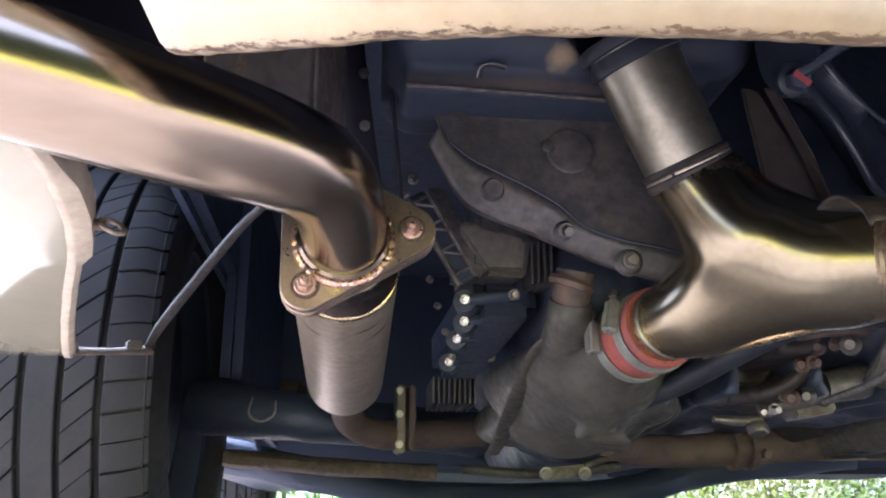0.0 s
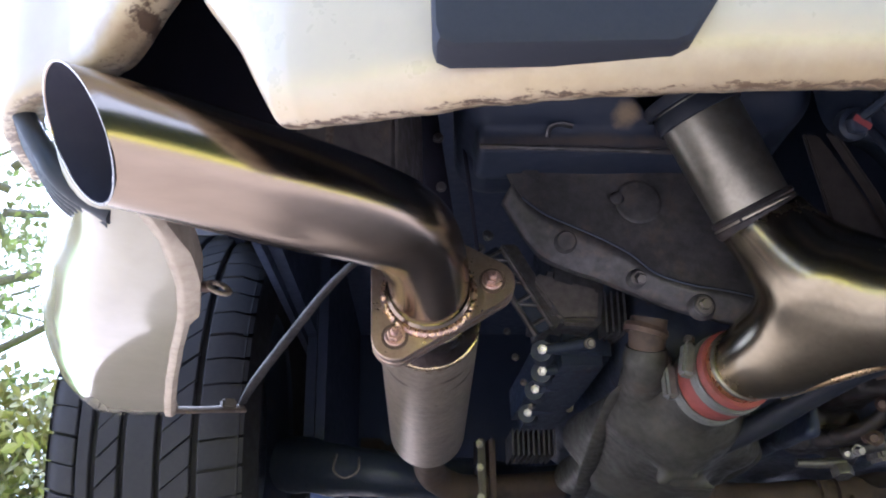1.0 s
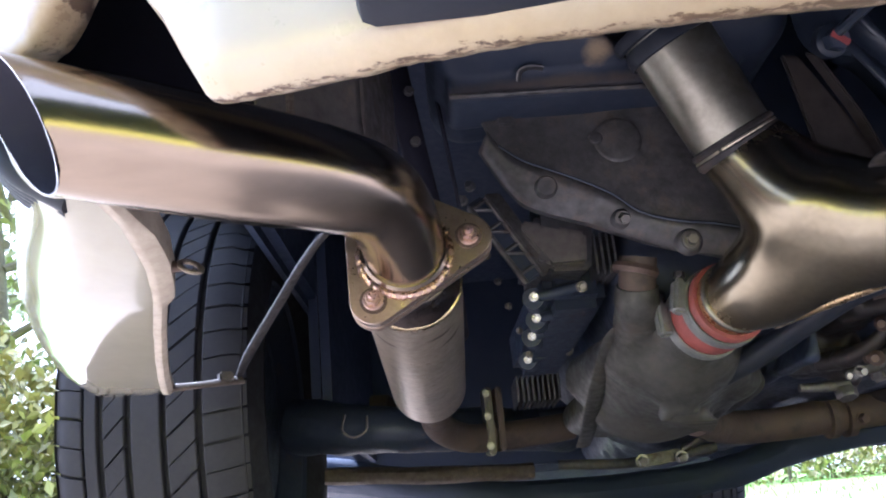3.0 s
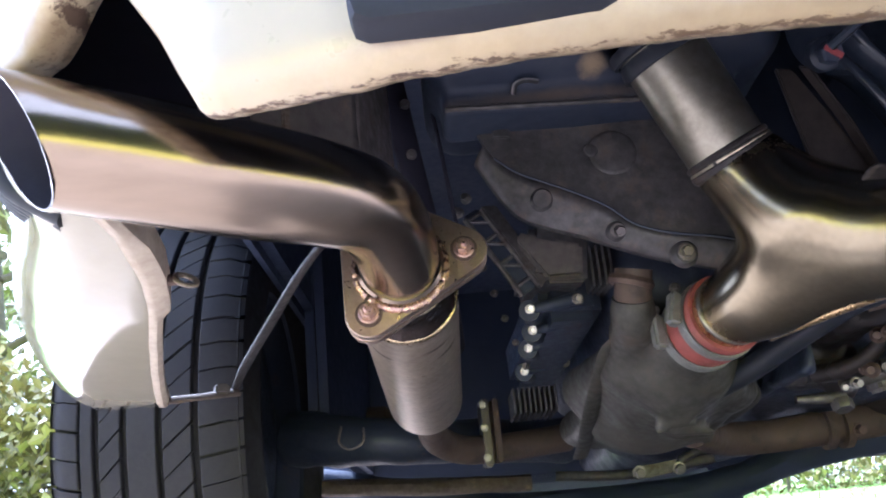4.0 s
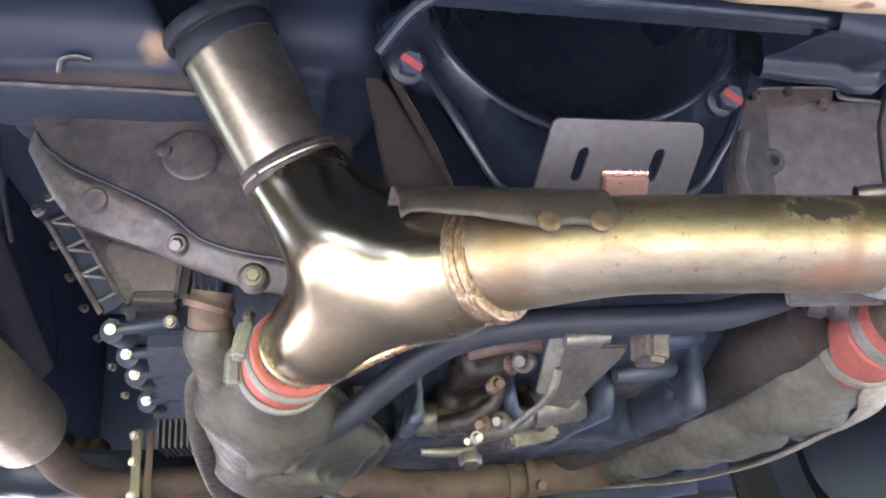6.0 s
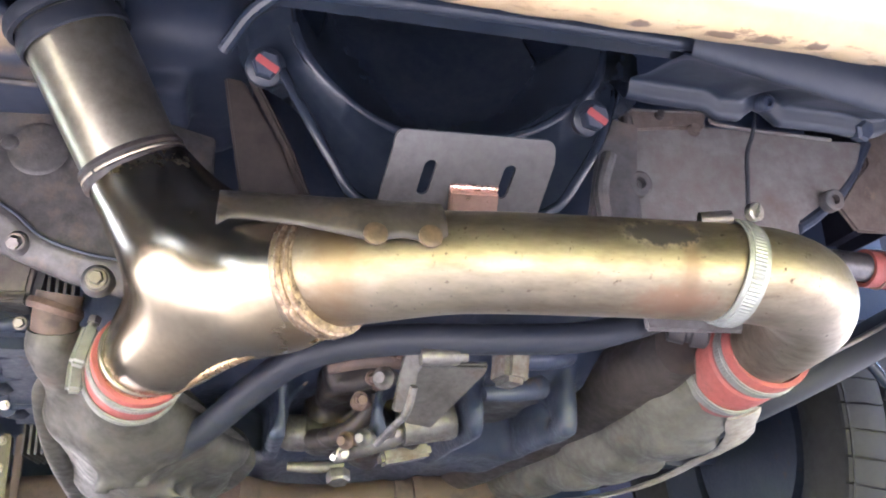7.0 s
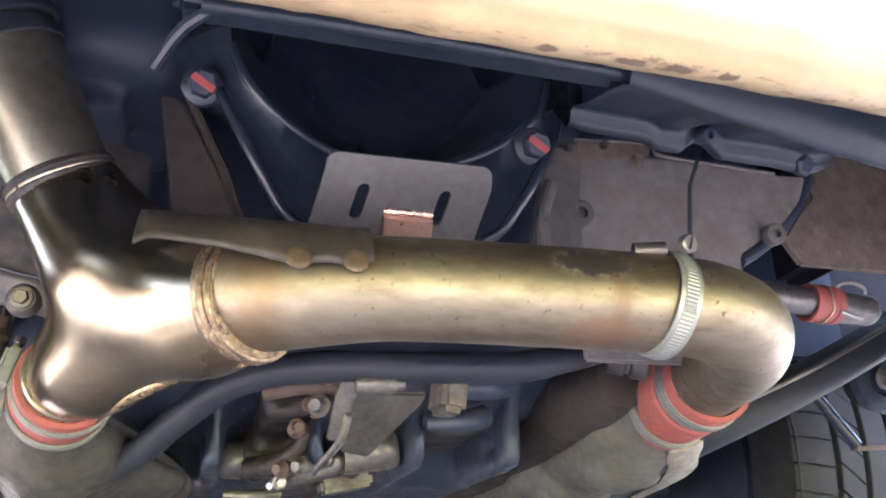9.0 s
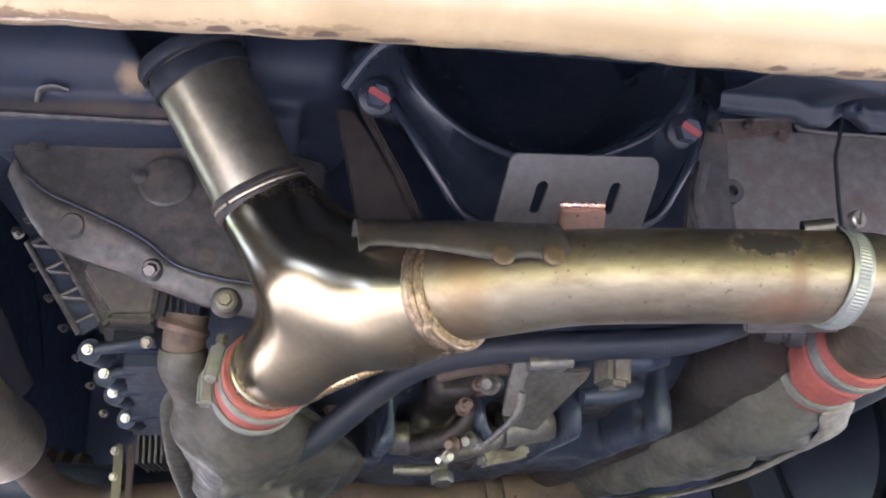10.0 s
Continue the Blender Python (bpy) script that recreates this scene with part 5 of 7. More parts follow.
STEEL_UP = material("dull_green_grey_pipe", (0.33, 0.31, 0.25), (0.22, 0.20, 0.155), rough=0.34, metal=0.9, big=18, fine=120, amount=1.0, bump=0.0, rough_var=0.02)
STEEL_GOLD = material("straw_tinted_steel", (0.62, 0.45, 0.22), (0.5, 0.36, 0.2), rough=0.3, metal=1.0, big=40, fine=200, amount=1.0, bump=0.06)
STEEL_SEAM = material("brown_weld_seam", (0.34, 0.26, 0.17), (0.13, 0.09, 0.06), rough=0.45, metal=0.85, big=70, fine=280, amount=1.0, bump=0.4, bump_scale=300)
STEEL_RIVET = material("brown_rivet", (0.12, 0.085, 0.055), (0.06, 0.045, 0.032), rough=0.5, metal=0.6, big=60, fine=250, amount=1.0, bump=0.2)
SHIELD = material("weathered_shield", (0.036, 0.030, 0.027), (0.020, 0.017, 0.016), rough=0.55, metal=0.12, big=22, fine=130, amount=1.0, bump=0.15,
                  spots=(0.062, 0.044, 0.032), spot_at=0.6, spot_scale=35)


def grid_plate(bm, o, ux, uz, corners, slots, thick):
    """A flat plate with rounded slots (centre x, centre z, half width, half length), thickened."""
    poly = [Vector((a, b, 0)) for a, b in corners]
    loops = [[bm.verts.new(p) for p in poly]]
    for cx, cz, hw, hl in slots:
        ring = []
        for k in range(20):
            w = 2 * math.pi * k / 20
            lean = 0.25
            q = Vector((hw * math.cos(w), hw * math.sin(w) + math.copysign(hl - hw, math.sin(w)), 0))
            ring.append(bm.verts.new((cx + q.x + q.y * lean, cz + q.y, 0)))
        loops.append(ring)
    edges = []
    for lp in loops:
        for k in range(len(lp)):
            edges.append(bm.edges.new((lp[k], lp[(k + 1) % len(lp)])))
    bmesh.ops.triangle_fill(bm, use_beauty=True, edges=edges, normal=(0, 0, 1))
    faces = list(bm.faces)
    ex = bmesh.ops.extrude_face_region(bm, geom=faces)
    bmesh.ops.translate(bm, verts=[g for g in ex["geom"] if isinstance(g, bmesh.types.BMVert)], vec=(0, 0, thick))
    n = ux.cross(uz).normalized()
    for v in bm.verts:
        c = v.co.copy()
        v.co = o + ux * c.x + uz * c.y + n * c.z


build_merge()


def build_coupling(o, d, r, length, housings, label, big=1.0, bands=(-0.49, 0.49)):
    """A red silicone sleeve with two band clamps."""
    o, d = Vector(o), Vector(d).normalized()
    c = thing("hose_coupling", o, label, "hose coupling", "red hose couplings")
    h = length / 2
    bm = lathe([(-h, r - 0.004), (-h, r - 0.0005), (-h + 0.001, r), (-h * 0.72, r), (-h * 0.68, r - 0.0012), (-h * 0.3, r - 0.0012), (-h * 0.25, r + 0.0004), (h * 0.25, r + 0.0004),
                (h * 0.3, r - 0.0012), (h * 0.68, r - 0.0012), (h * 0.72, r), (h - 0.001, r), (h, r - 0.0005), (h, r - 0.004)], o, d, 56, close=True)
    part("sleeve", bm, SILICONE, c)
    for s, out in zip(bands, housings):
        band_clamp(c, o + d * h * s, d, r - 0.0004, 0.0112, big=big, housing=out)
    return c


build_coupling((0.2396, 0.6957, 0.2929), LEFT_AXIS, 0.0331, 0.051, [(-1, -0.1, 0.25), (-1, 0.0, 0.0)], "red silicone sleeve with two steel clamps on the merge pipe", 1.35, (-0.42, 0.80))
build_coupling((0.681, 0.654, 0.2945), (0.02, 0.98, -0.09), 0.0325, 0.080, [(0.4, 0, 1), (0.6, 0, 1)], "red silicone sleeve with two steel clamps on the elbow", bands=(-0.58, 0.66))


# ---------------------------------------------------------------- heat exchangers
# Dark dashes paint the shade of pressed grooves that the mesh leaves out.
for cx, cy, cz in ((0.205, 0.79, 0.235), (0.235, 0.815, 0.225), (0.215, 0.845, 0.215), (0.26, 0.80, 0.24), (0.245, 0.87, 0.21)):
    stain_tint(SHEET, (cx, cy, cz), (0.017, 0.0035, 0.03), (0.05, 0.045, 0.038), 0.7, 70.0, 0.9, 0.3, 0.85)
stain_tint(SHEET, (0.23, 0.755, 0.27), (0.05, 0.010, 0.05), (0.09, 0.085, 0.07), 0.6, 60.0, 0.9, 0.4, 0.7)
stain_tint(SHEET, (0.23, 0.92, 0.21), (0.08, 0.06, 0.03), (0.11, 0.10, 0.085), 0.6, 35.0, 1.2, 0.4, 0.7)


# Lighter copy of the exchanger sheet: brighter light put into its base colour.
SHEET_LIT = material("lit_exchanger_sheet", (0.135, 0.130, 0.112), (0.070, 0.067, 0.056), rough=0.6, metal=0.3, big=16, fine=110, amount=1.0, bump=0.2,
                       spots=(0.10, 0.075, 0.055), spot_at=0.66, spot_scale=22, spot_soft=0.1)
SHEET_EDGE = material("bare_sheet_edge", (0.40, 0.37, 0.31), (0.24, 0.215, 0.18), rough=0.5, metal=0.4, big=25, fine=130, amount=1.0, bump=0.1)


def build_exchangers():
    a = thing("heat_exchanger", (0.23, 0.9, 0.25), "bulging grey sheet-metal heat exchanger with folded seams, dusty", "heat exchanger", "heat exchangers")

    def f(p):
        up = (0.0, 0.15, 1.0)
        d = cone_sdf(p, (0.2330, 0.723, 0.290), (0.227, 0.790, 0.275), 0.0280, 0.040)
        d = melt(d, cone_sdf(p, (0.232, 0.80, 0.270), (0.235, 0.93, 0.262), 0.050, 0.066, (up, 1.35)), 0.018)
        d = melt(d, cone_sdf(p, (0.252, 0.765, 0.272), (0.298, 0.850, 0.256), 0.022, 0.019, (up, 1.2)), 0.016)
        d = melt(d, cone_sdf(p, (0.298, 0.850, 0.256), (0.275, 0.95, 0.246), 0.019, 0.030, (up, 1.1)), 0.016)
        for k in range(4):
            d = melt(d, cone_sdf(p, (0.205 + 0.02 * k, 0.80 + 0.035 * k, 0.222), (0.262 + 0.006 * k, 0.80 + 0.035 * k, 0.217), 0.004, 0.004), 0.02)
        d = melt(d, cone_sdf(p, (0.187, 0.742, 0.303), (0.200, 0.80, 0.283), 0.0215, 0.030), 0.014)
        d = melt(d, cone_sdf(p, (0.225, 0.95, 0.262), (0.190, 1.13, 0.262), 0.056, 0.032, (up, 1.25)), 0.03)
        d = melt(d, cone_sdf(p, (0.185, 0.80, 0.285), (0.168, 0.95, 0.285), 0.022, 0.025), 0.02)
        d = np.maximum(d, -(box_sdf(p, (0.25, 0.80, 0.228), (0.035, 0.004, 0.012), 0.003)))
        return d + rumple(p, 0.030, 0.0013)

    part("shell", blob(f, (0.08, 0.67, 0.16), (0.38, 1.24, 0.37), 0.0048), SHEET, a, sharp=80)
    bm = tube([(0.258, 0.732, 0.284), (0.284, 0.785, 0.274), (0.312, 0.848, 0.260), (0.317, 0.866, 0.248), (0.303, 0.92, 0.236), (0.285, 0.98, 0.232)], 0.0055, 10, 8, flat=(1.6, 0.45), up=(1, 0, 0))
    part("seam_lip", bm, SHEET, a)
    wedge = [(0.250, 0.737, 0.286), (0.283, 0.790, 0.273), (0.312, 0.848, 0.259), (0.316, 0.866, 0.248), (0.302, 0.92, 0.237), (0.262, 0.93, 0.236), (0.235, 0.80, 0.262)]
    part("wedge_flange", slab(wedge, 0.009, 0.003), SHEET, a)
    bm = tube([(0.196, 0.735, 0.305), (0.170, 0.765, 0.296), (0.164, 0.80, 0.280), (0.162, 0.88, 0.255), (0.166, 0.98, 0.232), (0.170, 1.06, 0.222)], 0.006, 10, 8, flat=(1.5, 0.45), up=(1, 0, 0))
    part("seam_lip", bm, SHEET, a)
    part("inlet_pipe", tube([(0.184, 0.698, 0.346), (0.182, 0.702, 0.332), (0.181, 0.708, 0.318)], 0.0158, 20, 6), RUSTY, a)
    part("inlet_sleeve", tube([(0.181, 0.706, 0.323), (0.181, 0.712, 0.314), (0.184, 0.722, 0.308), (0.188, 0.742, 0.303)], [0.0175, 0.0195, 0.0205, 0.0215], 20, 6), SHEET, a, "dark greasy sleeve")
    part("pipe_rim", lathe([(-0.004, 0.0185), (0, 0.020), (0.004, 0.0185)], (0.181, 0.702, 0.336), (0.3, -0.2, 1), 24), BOLT_RUST, a)
    b = thing("heat_exchanger", (0.66, 0.9, 0.26), "long grey sheet-metal heat exchanger with three pressed domes", "heat exchanger", "heat exchangers")

    def g(p):
        up = (-0.25, 0.1, 1.0)
        d = cone_sdf(p, (0.680, 0.672, 0.293), (0.676, 0.73, 0.286), 0.0280, 0.0365)
        d = melt(d, cone_sdf(p, (0.674, 0.74, 0.283), (0.680, 0.90, 0.276), 0.0375, 0.047, (up, 1.1)), 0.02)
        d = melt(d, cone_sdf(p, (0.680, 0.90, 0.276), (0.630, 1.19, 0.250), 0.046, 0.026, (up, 1.15)), 0.03)
        for c, r in (((0.680, 0.775, 0.266), 0.034), ((0.676, 0.875, 0.262), 0.036), ((0.666, 0.965, 0.255), 0.033), ((0.650, 1.05, 0.250), 0.028)):
            d = melt(d, box_sdf(p, (c[0], c[1], c[2] + 0.006), (r * 0.98, r * 1.12, r * 1.02), 0.020), 0.005)
        return d + rumple(p, 0.028, 0.0018)

    bm = tube([(0.644, 0.672, 0.312), (0.643, 0.74, 0.309), (0.640, 0.84, 0.307), (0.626, 0.95, 0.298), (0.592, 1.08, 0.281), (0.570, 1.17, 0.266)], [0.026, 0.035, 0.040, 0.040, 0.036, 0.028], 24, 8, flat=(1, 0.9), wobble=0.002)
    part("upper_tin", bm, TIN_DARK, b, "dark greasy upper tin")
    part("shell", blob(g, (0.54, 0.62, 0.18), (0.76, 1.25, 0.36), 0.0048), SHEET_LIT, b, sharp=80)
    bm = tube([(0.698, 0.690, 0.262), (0.722, 0.75, 0.248), (0.735, 0.84, 0.242), (0.722, 0.93, 0.228), (0.69, 1.03, 0.222), (0.655, 1.12, 0.224), (0.618, 1.205, 0.228)], 0.009, 10, 8, flat=(1.6, 0.3), up=(1, 0, 0.2), wobble=0.002)
    part("seam_lip", bm, SHEET_EDGE, b)
    bm = tube([(0.645, 0.72, 0.318), (0.640, 0.80, 0.318), (0.636, 0.90, 0.308), (0.612, 1.03, 0.286), (0.590, 1.15, 0.265)], 0.006, 10, 8, flat=(1.6, 0.35), up=(1, 0, 0.2))
    part("seam_lip", bm, SHEET, b)
    c = thing("balance_pipe", (0.45, 1.13, 0.24), "rusty brown exhaust pipe between the heat exchangers", "exhaust pipe")
    bm = tube([(0.300, 1.03, 0.238), (0.36, 1.11, 0.232), (0.43, 1.14, 0.232), (0.52, 1.14, 0.238), (0.60, 1.15, 0.243), (0.64, 1.17, 0.245)], [0.020, 0.021, 0.021, 0.0225, 0.0225, 0.022], 24)
    part("pipe", bm, RUSTY, c)
    for x in (0.500, 0.522):
        part("flange_ring", lathe([(-0.006, 0.024), (-0.005, 0.029), (0.005, 0.029), (0.006, 0.024)], (x, 1.14, 0.237), (1, 0, 0.05), 28), RUSTY, c)
    bolt(c, (0.530, 1.114, 0.228), (0.2, -1, -0.2), 0.012, 0.007, 0.009, mat=BOLT_RUST)


build_exchangers()


# ---------------------------------------------------------------- engine tin, housing and covers
def build_engine():
    h = thing("blower_housing", (0.16, 0.65, 0.50), "black painted sheet-steel housing above the engine cover", "housing")

    def f(p):
        d = box_sdf(p, (0.165, 0.665, 0.563), (0.145, 0.090, 0.085), 0.032)
        d = melt(d, box_sdf(p, (0.150, 0.634, 0.470), (0.116, 0.030, 0.011), 0.005), 0.008)
        d = np.maximum(d, -cone_sdf(p, (0.193, 0.567, 0.494), (0.170, 0.578, 0.552), 0.034, 0.034))
        return d + rumple(p, 0.04, 0.0006)

    part("shell", blob(f, (0.0, 0.55, 0.44), (0.33, 0.78, 0.65), 0.0042), BLOWER, h, sharp=70)
    ax = (UP1 - UP0).normalized()
    part("rubber_ring", lathe([(-0.010, 0.031), (-0.010, 0.0325), (-0.003, 0.0345), (0.002, 0.0342), (0.003, 0.033), (0.002, 0.0315)], UP0 + ax * 0.021, ax, 48, close=True), HOSE_BLK, h, "black rubber sealing ring")
    part("rubber_ring", lathe([(-0.010, 0.034), (-0.010, 0.0355), (-0.006, 0.0370), (-0.001, 0.0362), (0.000, 0.033)], UP0 + ax * 0.010, ax, 48, close=True), HOSE_BLK, h)
    part("lower_lip", tube([(0.036, 0.603, 0.4615), (0.10, 0.602, 0.4590), (0.16, 0.602, 0.4570), (0.20, 0.604, 0.4565)], 0.0022, 10, 5), TIN, h, "worn folded lower lip")
    part("hook_clip", tube([(0.090, 0.600, 0.468), (0.092, 0.596, 0.4745), (0.100, 0.594, 0.4765), (0.110, 0.596, 0.4755)], 0.0028, 10, 6, flat=(1, 0.5)), STEEL_DULL, h, "bent dull steel clip")

    c = thing("engine_cover", (0.15, 0.65, 0.40), "dirty grey engine cover plate with bolted lower rim", "engine cover")
    fold = [(0.066, 0.4465), (0.073, 0.435), (0.090, 0.421), (0.110, 0.411), (0.135, 0.399), (0.159, 0.385), (0.179, 0.368), (0.207, 0.358), (0.240, 0.352), (0.285, 0.340)]
    hem = [(0.060, 0.440), (0.073, 0.415), (0.081, 0.402), (0.093, 0.388), (0.114, 0.378), (0.142, 0.368), (0.162, 0.359), (0.199, 0.344), (0.232, 0.335), (0.280, 0.322)]
    out = [(0.059, 0.465), (0.064, 0.4745), (0.21, 0.472), (0.285, 0.45)] + fold[::-1]
    part("plate", slab([(x, 0.648, z) for x, z in out], 0.005, 0.0015), TIN, c)
    # the rim below the fold leans back to its hem
    up, low = curve_points([(x, 0.648, z + 0.002) for x, z in fold], 6), curve_points([(x, 0.659, z) for x, z in hem], 6)
    bm = bmesh.new()
    add_rings(bm, [[a, a.lerp(b, 0.35) + V(0, -0.0030, 0), a.lerp(b, 0.8) + V(0, -0.0015, 0), b, b + V(0, 0.012, 0.002)] for a, b in zip(up, low)], close=False)
    ob = part("lower_rim", bm, TIN, c, sharp=60)
    ob.modifiers.new("thickness", "SOLIDIFY").thickness = 0.0025
    lip = curve_points([(x, 0.6445, z) for x, z in fold[1:]], 4)
    part("folded_lip", tube(lip, 0.0010, 8, 1), BLACK_OIL, c)
    bm = lathe([(0, 0.0195), (0.0006, 0.0185), (0.0010, 0.0165), (0.0011, 0.002)], (0.170, 0.6445, 0.431), (0, -1, 0), 36)
    part("pressed_disc", bm, TIN, c)
    part("crescent", lathe([(0, 0.006), (0.002, 0.005), (0.003, 0.002)], (0.152, 0.6435, 0.434), (0, -1, 0.1), 16), TIN, c)
    part("top_fold", tube([(0.064, 0.6435, 0.4735), (0.14, 0.6435, 0.4735), (0.215, 0.6435, 0.470)], 0.0012, 8, 4), TIN_GREY, c)
    part("corner_tab", block((0.081, 0.6445, 0.4585), (0.014, 0.004, 0.013), (0, 4, 0), 0.0015), TIN, c)
    for x, z, r in ((0.108, 0.398, 0.0105), (0.215, 0.342, 0.0115), (0.164, 0.366, 0.0085)):
        part("boss", lathe([(0, r), (0.006, r * 0.85), (0.008, r * 0.7), (0.008, 0.002)], (x, 0.653, z), (0.0, -1, -0.15), 24), TIN, c)
    bolt(c, (0.164, 0.6435, 0.364), (0.0, -1, -0.5), 0.0080, 0.009, 0.006)
    bolt(c, (0.215, 0.6445, 0.341), (0.0, -1, -0.15), 0.0085, 0.005, 0.007)

    g = thing("tin_seal_strip", (0.02, 0.70, 0.45), "black rubber and tin sealing strip beside the engine", "seal strip")
    part("strip", tube([(-0.014, 0.66, 0.60), (-0.006, 0.67, 0.52), (0.010, 0.70, 0.42), (0.024, 0.76, 0.36), (0.030, 0.84, 0.32)], 0.014, 14, 8, flat=(1, 0.6)), SOOT_SHADE, g)
    part("strip_edge", tube([(0.026, 0.665, 0.50), (0.032, 0.675, 0.45), (0.037, 0.688, 0.41), (0.041, 0.70, 0.385)], 0.0018, 10, 8), SOOT_SHADE, g)
    part("strip", tube([(-0.045, 0.68, 0.60), (-0.035, 0.69, 0.50), (-0.022, 0.74, 0.42), (-0.012, 0.84, 0.37)], 0.018, 14, 8, flat=(1, 0.7)), SOOT_SHADE, g)
    for p in ((0.004, 0.660, 0.499), (0.006, 0.66, 0.452)):
        bolt(g, p, (0, -1, -0.2), 0.006, 0.004, 0.0045, mat=BOLT_DK)

    b = thing("body_hanger_bracket", (-0.03, 0.54, 0.43), "grey-brown folded sheet bracket behind the bumper", "bracket")
    sheet = bmesh.new()
    rows = []
    plan = curve_points([(-0.094, 0.497, 0), (-0.073, 0.522, 0), (-0.034, 0.567, 0)], 16)[:-1] + curve_points([(-0.0318, 0.570, 0), (-0.0295, 0.574, 0), (-0.020, 0.618, 0), (-0.012, 0.660, 0)], 8)
    for k, q in enumerate(plan):
        u = k / (len(plan) - 1)
        low = float(np.interp(q.y, [0.49, 0.57, 0.66], [0.402, 0.396, 0.430]))
        row = []
        for j in range(29):
            z = low + (0.518 - low) * j / 28
            creased = max(0.0, (z - 0.455) / 0.05) * max(0.0, 1 - abs(q.y - 0.545) / 0.035)
            push = 0.0016 * noise.noise(Vector((u * 4, z * 30, 1.0))) + 0.0030 * min(1.0, creased) * noise.noise(Vector((u * 7 + z * 25, z * 210, 4.0)))
            row.append(Vector((q.x - 0.8 * push, q.y + 0.5 * push, z)))
        rows.append(row)
    add_rings(sheet, rows, close=False)
    ob = part("sheet", sheet, TIN_BROWN, b, "crinkled grey-brown sheet", sharp=50)
    ob.modifiers.new("thickness", "SOLIDIFY").thickness = 0.002
    part("fold", block((-0.0745, 0.5165, 0.452), (0.0065, 0.003, 0.085), (0, 0, 48), 0.001), LIP_METAL, b, "pale rusty folded edge")
    part("hole_plug", lathe([(0, 0.007), (0.001, 0.006), (0.001, 0.002)], (-0.060, 0.5345, 0.487), (0.75, -0.66, 0), 16), BLACK_OIL, b)
    bolt(b, (-0.002, 0.628, 0.376), (0, -0.4, -1), 0.008, 0.018, 0.006, mat=BOLT_BR)
    bolt(b, (-0.020, 0.60, 0.384), (0, -0.4, -1), 0.008, 0.006, 0.006, mat=BOLT_BR)

    # chain case with ribbed cover and studs
    v = thing("chain_case", (0.09, 0.82, 0.37), "oily black ribbed chain case with bright stud nuts", "engine part")
    o, ux = V(0.057, 0.752, 0.427), V(0.0435, 0.006, -0.073).normalized()
    uz = V(0.83, 0.1, 0.52).normalized()
    uz = (uz - ux * uz.dot(ux)).normalized()
    un = ux.cross(uz)
    if un.y > 0:
        un = -un
    L, Wd = 0.088, 0.0185
    bm = slab([o + ux * a + uz * q for a, q in ((-0.004, -Wd / 2), (L, -Wd / 2), (L, Wd / 2), (-0.004, Wd / 2))], 0.010, 0.002)
    bmesh.ops.translate(bm, verts=bm.verts, vec=-un * 0.012)
    part("ladder_back", bm, BLACK_OIL, v)
    for s in (-1, 1):
        part("ladder_rail", tube([o + uz * s * Wd / 2, o + ux * L + uz * s * Wd / 2], 0.0028, 8, 3), CAST_LIGHT, v)
    for k in range(7):
        a, q = (k // 2 * 2 + k % 2 * 0.0 + 0.2) / 7 * L, (k // 2 * 2 + 1 + (0.2 if k % 2 else -0.8)) / 7 * L
        part("rib", tube([o + ux * a - uz * Wd / 2, o + ux * min(L, q) + uz * Wd / 2], 0.0019, 8, 3), CAST_MID, v)
    bm = slab([o + ux * a + uz * q for a, q in ((-0.003, Wd / 2 + 0.0005), (L + 0.004, Wd / 2 + 0.0005), (L - 0.002, Wd / 2 + 0.013), (0.004, Wd / 2 + 0.014))], 0.012, 0.0015)
    bmesh.ops.translate(bm, verts=bm.verts, vec=-un * 0.010)
    part("ladder_cheek", bm, CAST_MID, v)
    part("case_body", block((0.128, 0.80, 0.385), (0.055, 0.09, 0.055), (0, 8, 6), 0.006), CAST, v)
    part("case_body", block((0.132, 0.90, 0.342), (0.060, 0.22, 0.055), (-8, 0, 6), 0.010), BLACK_OIL, v)
    part("case_lid", slab([(q, 0.752, z) for q, z in ((0.096, 0.407), (0.154, 0.390), (0.151, 0.360), (0.118, 0.360), (0.092, 0.398))], 0.008, 0.003), LID, v)
    part("case_lid", block((0.134, 0.752, 0.356), (0.034, 0.012, 0.006), (0, 2, 4), 0.002), CAST_MID, v)
    for p in ((0.044, 0.748, 0.428), (0.052, 0.745, 0.440)):
        bolt(v, p, (-0.3, -1, 0.1), 0.0065, 0.006, 0.005, mat=BOLT_BR)
    for k, (x, y, z) in enumerate(((0.100, 0.771, 0.336), (0.105, 0.816, 0.326), (0.104, 0.866, 0.319), (0.104, 0.936, 0.308))):
        bolt(v, (x, y - 0.006, z), (0, -1, -0.25), 0.0058, 0.007, 0.0045, mat=STUD)
        part("stud_tube", tube([(x + 0.004, y, z + 0.001), (x + 0.03, y + 0.004, z + 0.006), (x + 0.05, y + 0.006, z + 0.010)], [0.0050, 0.0058, 0.0062], 14, 4), BLACK_OIL, v)
        part("stud_boss", lathe([(0, 0.010), (0.03, 0.011)], (x, y, z), (0.2, 1, 0.1), 16), BLACK_OIL, v)
        bolt(v, (x + 0.045, y - 0.004, z + 0.006), (0, -1, -0.25), 0.007, 0.005, 0.0055)
    for k in range(6):
        p = V(0.054 + 0.009 * k, 0.765 + 0.018 * k, 0.405 - 0.021 * k)
        bolt(v, p, (-0.3, -1, -0.1), 0.0045, 0.005, 0.0036, mat=BOLT_DK)
    for k in range(4):
        part("fin", block((0.160 + 0.006 * k, 0.79, 0.372), (0.0022, 0.05, 0.040), (0, 0, 5), 0.0006), CAST, v)

